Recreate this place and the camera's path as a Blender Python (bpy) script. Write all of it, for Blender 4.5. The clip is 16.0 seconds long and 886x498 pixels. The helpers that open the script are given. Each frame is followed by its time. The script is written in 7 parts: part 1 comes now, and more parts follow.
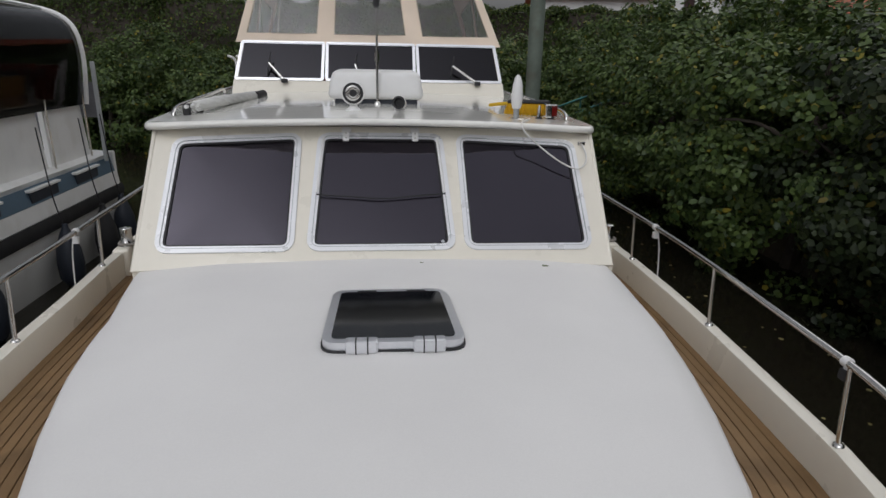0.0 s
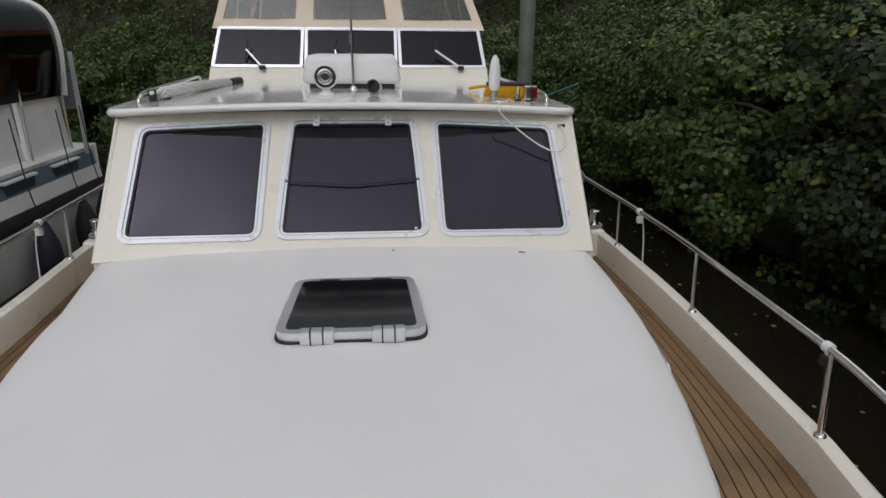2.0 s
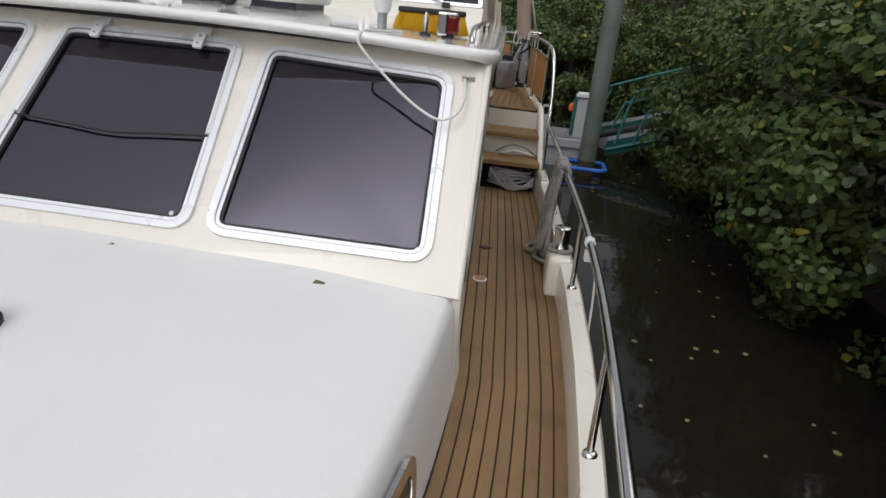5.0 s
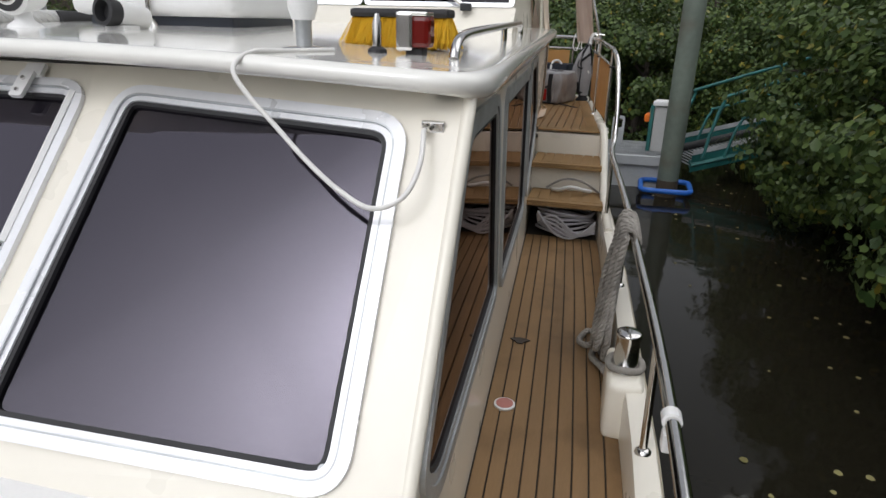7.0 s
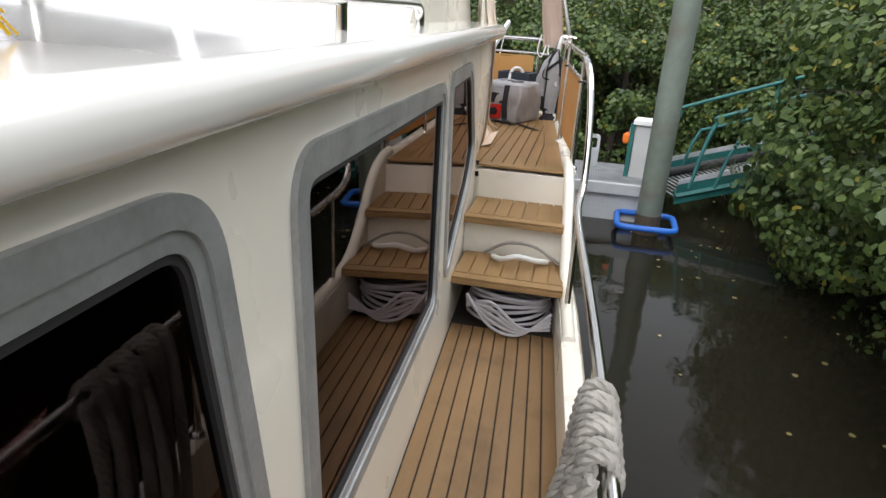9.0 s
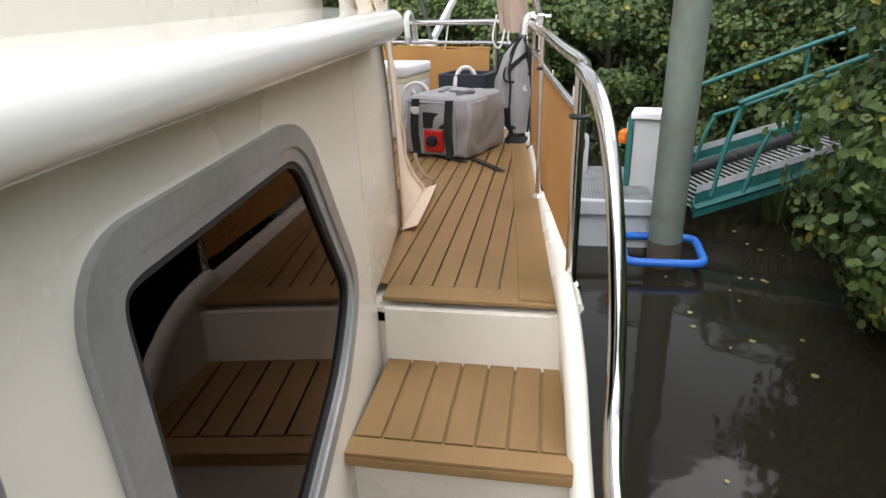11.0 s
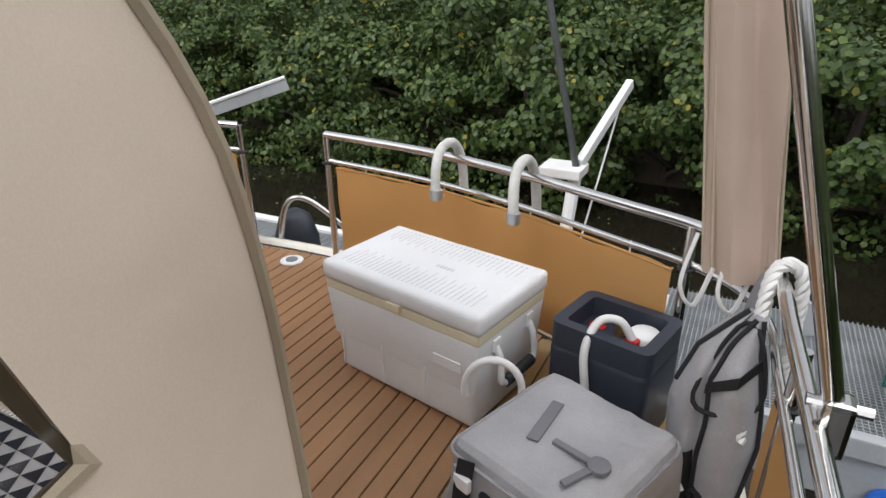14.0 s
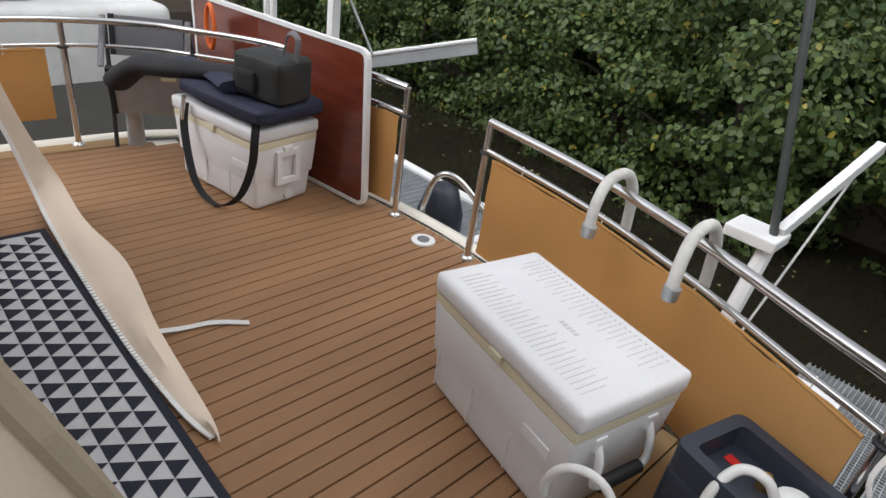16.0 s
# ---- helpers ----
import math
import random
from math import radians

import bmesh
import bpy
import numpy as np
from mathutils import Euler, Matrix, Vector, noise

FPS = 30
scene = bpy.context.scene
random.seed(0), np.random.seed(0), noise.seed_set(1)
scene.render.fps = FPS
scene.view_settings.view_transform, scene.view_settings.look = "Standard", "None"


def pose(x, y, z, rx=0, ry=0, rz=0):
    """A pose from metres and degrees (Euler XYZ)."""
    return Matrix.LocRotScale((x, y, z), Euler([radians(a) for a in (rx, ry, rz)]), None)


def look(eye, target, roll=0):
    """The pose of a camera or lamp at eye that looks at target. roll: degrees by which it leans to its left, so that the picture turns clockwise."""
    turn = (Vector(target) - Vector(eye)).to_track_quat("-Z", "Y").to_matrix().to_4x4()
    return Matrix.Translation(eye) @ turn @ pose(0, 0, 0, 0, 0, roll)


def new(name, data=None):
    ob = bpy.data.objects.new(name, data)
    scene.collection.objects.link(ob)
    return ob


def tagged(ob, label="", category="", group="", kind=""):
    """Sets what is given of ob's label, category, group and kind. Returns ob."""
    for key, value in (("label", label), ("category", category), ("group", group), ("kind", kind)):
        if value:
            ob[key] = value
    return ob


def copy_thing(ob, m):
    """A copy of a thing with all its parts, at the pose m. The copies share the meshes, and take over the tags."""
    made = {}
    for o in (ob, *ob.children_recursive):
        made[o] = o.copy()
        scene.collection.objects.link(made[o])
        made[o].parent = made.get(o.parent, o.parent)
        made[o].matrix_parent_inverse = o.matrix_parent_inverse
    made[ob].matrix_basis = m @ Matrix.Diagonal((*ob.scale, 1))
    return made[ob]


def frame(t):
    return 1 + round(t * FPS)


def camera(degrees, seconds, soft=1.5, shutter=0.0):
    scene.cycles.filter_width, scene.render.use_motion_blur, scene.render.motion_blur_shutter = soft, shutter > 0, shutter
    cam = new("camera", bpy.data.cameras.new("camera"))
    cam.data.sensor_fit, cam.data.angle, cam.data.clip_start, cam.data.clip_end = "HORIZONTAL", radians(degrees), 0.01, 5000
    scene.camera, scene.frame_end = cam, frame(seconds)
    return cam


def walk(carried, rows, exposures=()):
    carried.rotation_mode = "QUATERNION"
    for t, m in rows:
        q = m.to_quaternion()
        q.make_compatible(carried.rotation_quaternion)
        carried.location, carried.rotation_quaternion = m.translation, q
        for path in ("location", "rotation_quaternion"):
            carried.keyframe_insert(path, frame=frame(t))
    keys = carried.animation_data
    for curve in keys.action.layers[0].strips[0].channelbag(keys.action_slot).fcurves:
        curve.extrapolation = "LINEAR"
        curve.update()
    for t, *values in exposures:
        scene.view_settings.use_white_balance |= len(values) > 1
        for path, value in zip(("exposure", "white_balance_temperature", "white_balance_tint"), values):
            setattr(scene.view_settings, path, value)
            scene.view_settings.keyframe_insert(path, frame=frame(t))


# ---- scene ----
cam = camera(72.3, 16.0)
PATH = [
    (0, (0.021, -0.01, 1.802), (0.215, 1.883, 1.187), 1.2),
    (0.5, (0.018, 0.001, 1.817), (0.199, 1.886, 1.172), 1.3),
    (1, (0.022, 0.012, 1.809), (0.197, 1.908, 1.198), 1.7),
    (1.5, (0.037, 0.03, 1.804), (0.159, 1.933, 1.201), 0.6),
    (2, (0.221, 0.094, 1.729), (0.405, 1.98, 1.09), 0.4),
    (2.5, (0.382, 0.347, 1.618), (0.822, 2.121, 0.805), 1.6),
    (3, (0.573, 0.58, 1.54), (1.184, 2.293, 0.706), 2.3),
    (3.5, (1.086, 0.793, 1.496), (1.594, 2.474, 0.54), 3.6),
    (4, (1.331, 1.054, 1.46), (1.682, 2.799, 0.547), 6.3),
    (4.5, (1.515, 1.397, 1.457), (1.509, 3.218, 0.63), 4.3),
    (5, (1.701, 1.702, 1.439), (1.503, 3.557, 0.718), 5.6),
    (5.2, (1.731, 1.838, 1.436), (1.527, 3.689, 0.706), 6.7),
    (7.3, (1.832, 3.206, 1.418), (1.359, 5.022, 0.725), 1.2),
    (7.5, (1.838, 3.389, 1.402), (1.384, 5.219, 0.735), 2.2),
    (8, (1.884, 3.71, 1.415), (1.505, 5.53, 0.675), 0.7),
    (8.5, (1.86, 4.059, 1.395), (1.534, 5.891, 0.662), 1.2),
    (9, (1.876, 4.482, 1.373), (1.501, 6.319, 0.676), 3.6),
    (9.2, (1.883, 4.637, 1.375), (1.494, 6.467, 0.666), 1.0),
    (11.3, (1.798, 6.683, 1.392), (1.46, 8.507, 0.645), -1.9),
    (11.5, (1.796, 6.881, 1.382), (1.36, 8.722, 0.733), -3.2),
    (12, (1.762, 7.361, 1.406), (1.185, 9.158, 0.744), -2.9),
    (12.5, (1.691, 7.759, 1.514), (1.198, 9.532, 0.729), -2.4),
    (13, (1.691, 7.985, 1.623), (1.188, 9.729, 0.783), -2.9),
    (13.5, (1.580, 8.225, 1.830), (0.941, 9.925, 1.000), -3.6),
    (14, (1.540, 8.560, 1.935), (0.717, 10.190, 1.107), -0.5),
    (14.5, (1.463, 8.787, 2.038), (0.468, 10.281, 1.155), -1.0),
    (15, (1.4, 8.833, 2.034), (0.23, 10.096, 1.016), 2.8),
    (15.5, (1.414, 8.864, 2.027), (0.204, 10.109, 1.034), 6.1),
    (16, (1.396, 8.879, 2.013), (0.219, 10.167, 1.035), 9.0),
]
EXPOSURES = [(0, -0.85), (2.0, -0.85), (3.0, -0.6), (3.5, -0.4), (5.0, -0.36), (7.5, -0.06), (8.0, 0.10), (8.5, 0.56), (9.2, 0.95), (11.5, 0.95), (12.0, 0.68), (12.5, 0.47), (13.0, 0.60), (14.0, 0.45), (15.0, 0.28), (16.0, 0.3)]
walk(cam, [(t, look(eye, target, roll)) for t, eye, target, roll in PATH], EXPOSURES)

# ---------------- light ----------------
world = bpy.data.worlds.new("overcast_sky")
scene.world = world
world.use_nodes = True
_nt = world.node_tree
_bg = _nt.nodes["Background"]
_sky = _nt.nodes.new("ShaderNodeTexSky")
_sky.sky_type = "NISHITA"
_sky.sun_disc = False
_sky.sun_elevation = radians(48)
_sky.sun_rotation = radians(200)
_sky.air_density, _sky.dust_density, _sky.ozone_density = 2.0, 6.0, 1.0
_hsv = _nt.nodes.new("ShaderNodeHueSaturation")
_hsv.inputs["Saturation"].default_value = 0.12
_nt.links.new(_sky.outputs[0], _hsv.inputs["Color"])
_tone = _nt.nodes.new("ShaderNodeMix")
_tone.data_type, _tone.blend_type = "RGBA", "MULTIPLY"
_tone.inputs[0].default_value = 1.0
_tone.inputs[7].default_value = (0.98, 1.0, 1.07, 1)
_nt.links.new(_hsv.outputs[0], _tone.inputs[6])
_nt.links.new(_tone.outputs[2], _bg.inputs[0])
_bg.inputs[1].default_value = 0.13
_sun = bpy.data.lights.new("sun", "SUN")
_sun.energy, _sun.angle, _sun.color = 1.0, radians(60), (1.0, 0.99, 0.98)
_so = new("sun", _sun)
_so.matrix_world = look((10, 7, 17), (0, 0, 0))


# ---------------- materials ----------------
def mat(name, col, rough=0.5, metal=0.0, var=0.12, big=1.5, fine=40.0, bump=0.0, bscale=60.0, coat=0.0, stain=None, stain_scale=2.0, rnd=0.0, spec=0.5, stretch=None, trans=0.0):
    m = bpy.data.materials.new(name)
    m.use_nodes = True
    nt = m.node_tree
    b = nt.nodes["Principled BSDF"]
    b.inputs["Roughness"].default_value = rough
    b.inputs["Metallic"].default_value = metal
    b.inputs["Specular IOR Level"].default_value = spec
    b.inputs["Coat Weight"].default_value = coat
    b.inputs["Coat Roughness"].default_value = 0.08
    tc = nt.nodes.new("ShaderNodeTexCoord")
    src = tc.outputs["Object"]
    if stretch:
        mp = nt.nodes.new("ShaderNodeMapping")
        mp.inputs["Scale"].default_value = stretch
        nt.links.new(src, mp.inputs[0])
        src = mp.outputs[0]

    def nz(scale, detail=4, plain=False):
        n = nt.nodes.new("ShaderNodeTexNoise")
        n.inputs["Scale"].default_value = scale
        n.inputs["Detail"].default_value = detail
        nt.links.new(tc.outputs["Object"] if plain else src, n.inputs["Vector"])
        return n.outputs["Fac"]

    def ramp(fac, a, c, lo=0.3, hi=0.7):
        r = nt.nodes.new("ShaderNodeValToRGB")
        r.color_ramp.elements[0].position, r.color_ramp.elements[1].position = lo, hi
        r.color_ramp.elements[0].color, r.color_ramp.elements[1].color = (*a, 1), (*c, 1)
        nt.links.new(fac, r.inputs[0])
        return r.outputs[0]

    def mix(kind, fac, a, c):
        x = nt.nodes.new("ShaderNodeMix")
        x.data_type, x.blend_type = "RGBA", kind
        for s, v in ((x.inputs[0], fac), (x.inputs[6], a), (x.inputs[7], c)):
            if isinstance(v, (int, float)):
                s.default_value = v
            elif isinstance(v, tuple):
                s.default_value = (*v, 1)
            else:
                nt.links.new(v, s)
        return x.outputs[2]

    lo, hi = tuple(v * (1 - var) for v in col), tuple(min(1, v * (1 + var)) for v in col)
    c1 = ramp(nz(big), lo, hi)
    g = 1 - var * 0.9
    c = mix("MULTIPLY", 0.8, c1, ramp(nz(fine, 3), (g, g, g), (1, 1, 1)))
    if stain:
        c = mix("MIX", ramp(nz(stain_scale, 6, True), (0, 0, 0), (0.75, 0.75, 0.75), 0.52, 0.72), c, stain)
    if rnd:
        oi = nt.nodes.new("ShaderNodeObjectInfo")
        c = mix("MULTIPLY", 1.0, c, ramp(oi.outputs["Random"], (1 - rnd,) * 3, (1, 1, 1), 0, 1))
    nt.links.new(c, b.inputs["Base Color"])
    rr = nt.nodes.new("ShaderNodeMapRange")
    rr.inputs["To Min"].default_value, rr.inputs["To Max"].default_value = max(0.02, rough * 0.8), min(1, rough * 1.25)
    nt.links.new(nz(big * 3 + 1), rr.inputs["Value"])
    nt.links.new(rr.outputs[0], b.inputs["Roughness"])
    if bump:
        bp = nt.nodes.new("ShaderNodeBump")
        bp.inputs["Strength"].default_value = 1.0
        bp.inputs["Distance"].default_value = bump
        nt.links.new(nz(bscale, 5), bp.inputs["Height"])
        nt.links.new(bp.outputs[0], b.inputs["Normal"])
    if trans:
        b.inputs["Transmission Weight"].default_value = trans
    return m


CREAM = mat("cream_boat_paint", (0.80, 0.76, 0.66), 0.28, var=0.03, big=0.8, fine=15, coat=0.3, bump=0.0004, bscale=6)
WHITE = mat("white_deck_paint", (0.80, 0.79, 0.775), 0.42, var=0.035, big=1.1, fine=120, bump=0.0006, bscale=220)
GLOSS = mat("glossy_roof_paint", (0.82, 0.81, 0.76), 0.12, var=0.04, big=1.0, fine=12, coat=0.6, bump=0.0004, bscale=5)
TEAK = mat("composite_teak", (0.325, 0.172, 0.080), 0.62, var=0.10, big=1.2, fine=30, bump=0.0008, bscale=90, stain=(0.255, 0.140, 0.066), stain_scale=1.3, rnd=0.07, stretch=(6, 0.8, 1))
TEAKY = mat("pale_composite_teak", (0.32, 0.19, 0.075), 0.62, var=0.10, big=1.2, fine=30, bump=0.0008, bscale=90, stain=(0.20, 0.128, 0.042), stain_scale=2.4, rnd=0.12, stretch=(6, 0.8, 1))
TEAKS = mat("weathered_composite_teak", (0.27, 0.162, 0.072), 0.62, var=0.12, big=1.2, fine=30, bump=0.0008, bscale=90, stain=(0.125, 0.072, 0.030), stain_scale=2.6, rnd=0.14, stretch=(6, 0.8, 1))
CAULK = mat("black_caulk", (0.03, 0.025, 0.02), 0.7, var=0.2)
ALU = mat("anodised_aluminium", (0.78, 0.79, 0.82), 0.3, 0.85, var=0.05, fine=80)
WHITEFRAME = mat("white_anodised_frame", (0.80, 0.81, 0.83), 0.28, 0.25, var=0.05, fine=80)
STEEL = mat("stainless_steel", (0.72, 0.71, 0.69), 0.14, 1.0, var=0.08, big=4, fine=60)
DULLSTEEL = mat("galvanised_steel", (0.5, 0.52, 0.53), 0.5, 0.8, var=0.15, big=6, fine=90, bump=0.0005)
DARKSTEEL = mat("weathered_dark_steel", (0.10, 0.11, 0.105), 0.45, 0.5, var=0.2, big=6, fine=60)
HATCHG = mat("smoked_acrylic", (0.006, 0.007, 0.009), 0.07, var=0.1, spec=0.5)
RUBBER = mat("black_rubber", (0.02, 0.02, 0.022), 0.6, var=0.2)
CANVAS = mat("beige_awning_canvas", (0.79, 0.665, 0.54), 0.9, var=0.10, big=2.0, fine=500, bump=0.010, bscale=3.5, stain=(0.70, 0.58, 0.46), stain_scale=1.2)
# the beige canvas again, darkened and browned for the strip that hangs in shade
CANVASSHADE = mat("shaded_awning_canvas", (0.47, 0.36, 0.29), 0.9, var=0.10, big=3.0, fine=500, bump=0.002, bscale=9)
CANVASD = mat("khaki_awning_canvas", (0.40, 0.33, 0.24), 0.9, var=0.12, big=2.0, fine=500, bump=0.0015, bscale=12)
ORANGE = mat("ochre_rail_cloth", (0.52, 0.27, 0.085), 0.85, var=0.10, big=1.6, fine=400, bump=0.001, bscale=300, stain=(0.44, 0.24, 0.09), stain_scale=1.0)
REDWOOD = mat("mahogany_veneer", (0.16, 0.035, 0.018), 0.22, var=0.3, big=3.0, fine=60, coat=0.4, stretch=(1, 1, 5))
WHITEPL = mat("white_moulded_plastic", (0.80, 0.80, 0.79), 0.42, var=0.05, big=3, fine=180, bump=0.0005, bscale=300, stain=(0.70, 0.69, 0.66), stain_scale=4)
YELLOWPL = mat("yellowed_plastic", (0.72, 0.66, 0.48), 0.45, var=0.06)
NAVYCAN = mat("dark_blue_plastic", (0.028, 0.035, 0.05), 0.45, var=0.15, bump=0.0004, bscale=200)
GREYCLOTH = mat("grey_pvc_cloth", (0.34, 0.335, 0.34), 0.55, var=0.14, big=6, fine=200, bump=0.012, bscale=11)
DARKGREY = mat("dark_grey_pvc_cloth", (0.16, 0.16, 0.17), 0.55, var=0.12, big=5, fine=200, bump=0.003, bscale=10)
BLACKWEB = mat("black_webbing", (0.014, 0.014, 0.016), 0.8, var=0.2, fine=300)
NAVYCLOTH = mat("navy_nylon", (0.018, 0.022, 0.05), 0.75, var=0.2, big=4, fine=300, bump=0.006, bscale=9)
REDPL = mat("red_plastic", (0.55, 0.02, 0.015), 0.35, var=0.1)
YELLOW = mat("yellow_bristle", (0.75, 0.46, 0.02), 0.7, var=0.15, fine=200)
ROPE = mat("weathered_rope", (0.30, 0.28, 0.25), 0.9, var=0.3, big=10, fine=120, bump=0.003, bscale=120)
WHITEROPE = mat("white_cable", (0.72, 0.71, 0.68), 0.5, var=0.08)
PILE = mat("green_painted_steel_pile", (0.135, 0.165, 0.135), 0.6, var=0.2, big=1.5, fine=14, bump=0.001, bscale=20, stain=(0.10, 0.095, 0.07), stain_scale=2.5)
GREENST = mat("dark_green_gangway_paint", (0.02, 0.13, 0.12), 0.45, var=0.2, big=5, fine=40)
BLUEPL = mat("blue_plastic_tube", (0.02, 0.14, 0.55), 0.4, var=0.12)
GREYPAINT = mat("grey_pontoon_paint", (0.42, 0.44, 0.45), 0.55, var=0.12, big=3, fine=40)
EARTH = mat("bank_earth", (0.06, 0.045, 0.03), 0.95, var=0.4, big=1.0, fine=12, bump=0.03, bscale=3)
GRASS = mat("bank_grass", (0.10, 0.13, 0.035), 0.8, var=0.3, big=3, fine=30)
BARK = mat("alder_bark", (0.07, 0.055, 0.045), 0.9, var=0.3, big=8, fine=60, bump=0.004, bscale=40)
RENDER = mat("white_house_render", (0.75, 0.75, 0.74), 0.85, var=0.06, big=0.5, fine=8)
ROOFTILE = mat("red_clay_roof", (0.36, 0.10, 0.055), 0.8, var=0.25, big=1, fine=20)
HULLBLUE = mat("slate_blue_hull_band", (0.09, 0.15, 0.21), 0.35, var=0.1)
CURTAIN = mat("dark_red_curtain", (0.20, 0.028, 0.022), 0.9, var=0.3, big=6)
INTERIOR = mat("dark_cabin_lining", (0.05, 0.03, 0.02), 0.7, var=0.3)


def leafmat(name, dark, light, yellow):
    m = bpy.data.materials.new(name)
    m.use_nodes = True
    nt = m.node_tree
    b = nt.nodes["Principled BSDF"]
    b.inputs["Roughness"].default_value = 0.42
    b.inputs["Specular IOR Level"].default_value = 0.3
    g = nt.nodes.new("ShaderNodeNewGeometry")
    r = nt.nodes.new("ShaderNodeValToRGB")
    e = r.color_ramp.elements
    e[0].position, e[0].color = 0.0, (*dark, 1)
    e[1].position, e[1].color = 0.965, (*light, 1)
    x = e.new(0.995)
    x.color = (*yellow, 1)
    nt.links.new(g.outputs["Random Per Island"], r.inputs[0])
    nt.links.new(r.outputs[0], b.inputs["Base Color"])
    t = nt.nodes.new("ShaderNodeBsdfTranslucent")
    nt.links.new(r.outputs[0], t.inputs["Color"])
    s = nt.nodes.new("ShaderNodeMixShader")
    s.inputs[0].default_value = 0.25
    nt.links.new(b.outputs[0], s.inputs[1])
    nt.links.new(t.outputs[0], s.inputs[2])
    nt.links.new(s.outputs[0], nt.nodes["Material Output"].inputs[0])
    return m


# alder colour also carries the tree shade near the bow; hazel is lighter and yellower
LEAF = leafmat("shaded_alder_leaf", (0.012, 0.021, 0.009), (0.042, 0.058, 0.022), (0.16, 0.13, 0.03))
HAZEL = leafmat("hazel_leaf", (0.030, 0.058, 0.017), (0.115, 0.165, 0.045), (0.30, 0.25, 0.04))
HEDGELEAF = leafmat("hedge_leaf", (0.03, 0.055, 0.015), (0.10, 0.14, 0.03), (0.25, 0.22, 0.04))
REEDLEAF = leafmat("reed_leaf", (0.04, 0.06, 0.018), (0.10, 0.12, 0.03), (0.18, 0.15, 0.05))

WATER = bpy.data.materials.new("murky_canal_water")
WATER.use_nodes = True
_n = WATER.node_tree
_b = _n.nodes["Principled BSDF"]
_b.inputs["Base Color"].default_value = (0.016, 0.014, 0.009, 1)
_b.inputs["Roughness"].default_value = 0.06
_b.inputs["IOR"].default_value = 1.33
_t = _n.nodes.new("ShaderNodeTexCoord")
_w = _n.nodes.new("ShaderNodeTexNoise")
_w.inputs["Scale"].default_value = 2.2
_w.inputs["Detail"].default_value = 3
_p = _n.nodes.new("ShaderNodeBump")
_p.inputs["Distance"].default_value = 0.012
_p.inputs["Strength"].default_value = 0.5
_n.links.new(_t.outputs["Object"], _w.inputs["Vector"])
_n.links.new(_w.outputs["Fac"], _p.inputs["Height"])
_n.links.new(_p.outputs[0], _b.inputs["Normal"])

CLEAR = bpy.data.materials.new("clear_pvc_window")
CLEAR.use_nodes = True
_n = CLEAR.node_tree
_b = _n.nodes["Principled BSDF"]
_b.inputs["Base Color"].default_value = (0.86, 0.84, 0.80, 1)
_b.inputs["Roughness"].default_value = 0.08
_b.inputs["Transmission Weight"].default_value = 0.0
_tr = _n.nodes.new("ShaderNodeBsdfTransparent")
_tr.inputs[0].default_value = (0.72, 0.70, 0.68, 1)
_gl = _n.nodes.new("ShaderNodeBsdfGlossy")
_gl.inputs["Roughness"].default_value = 0.08
_fr = _n.nodes.new("ShaderNodeFresnel")
_fr.inputs["IOR"].default_value = 1.75
_ms = _n.nodes.new("ShaderNodeMixShader")
_n.links.new(_fr.outputs[0], _ms.inputs[0])
_n.links.new(_tr.outputs[0], _ms.inputs[1])
_n.links.new(_gl.outputs[0], _ms.inputs[2])
_n.links.new(_ms.outputs[0], _n.nodes["Material Output"].inputs[0])


def glassmat(name, clear, ior, rough=0.01, tint=(1, 1, 1)):
    """A thin pane: clear by so much, with a Fresnel gloss."""
    m = bpy.data.materials.new(name)
    m.use_nodes = True
    n = m.node_tree
    tr, gl, fr, ms = (n.nodes.new(k) for k in ("ShaderNodeBsdfTransparent", "ShaderNodeBsdfGlossy", "ShaderNodeFresnel", "ShaderNodeMixShader"))
    tr.inputs[0].default_value = (*clear, 1)
    gl.inputs["Roughness"].default_value = rough
    gl.inputs["Color"].default_value = (*tint, 1)
    fr.inputs["IOR"].default_value = ior
    n.links.new(fr.outputs[0], ms.inputs[0])
    n.links.new(tr.outputs[0], ms.inputs[1])
    n.links.new(gl.outputs[0], ms.inputs[2])
    n.links.new(ms.outputs[0], n.nodes["Material Output"].inputs[0])
    return m


FRONTGLASS = glassmat("front_window_glass", (0.35, 0.32, 0.36), 1.84, 0.012, (0.90, 0.845, 1.0))
# added sheet whose dark colour stands for the unlit cabin behind the front glass
DARKBACK = mat("dark_cabin_backing", (0.05, 0.046, 0.062), 0.8, var=0.04, big=1.5, fine=20)
TINT = glassmat("tinted_window_glass", (0.30, 0.24, 0.25), 1.28, 0.012, (1.0, 0.86, 0.80))
SCREENGLASS = glassmat("windscreen_glass", (0.06, 0.058, 0.066), 1.42, 0.012, (0.92, 0.90, 1.0))


# ---------------- builders ----------------
def placed(ob):
    """Where an object stands, with its parents taken in."""
    m = ob.matrix_basis.copy()
    return placed(ob.parent) @ ob.matrix_parent_inverse @ m if ob.parent else m


def attach(ob, parent):
    """Make ob a part of parent and leave it where it is."""
    ob.parent = parent
    if parent is not None:
        ob.matrix_parent_inverse = placed(parent).inverted()
    return ob


def part(name, bm, material, parent=None, label="", smooth=False):
    me = bpy.data.meshes.new(name)
    bm.normal_update()
    bm.to_mesh(me)
    bm.free()
    me.materials.append(material)
    if smooth:
        me.shade_smooth()
        me.set_sharp_from_angle(angle=radians(50))
    ob = new(name, me)
    attach(ob, parent)
    if label:
        ob["label"] = label
    return ob


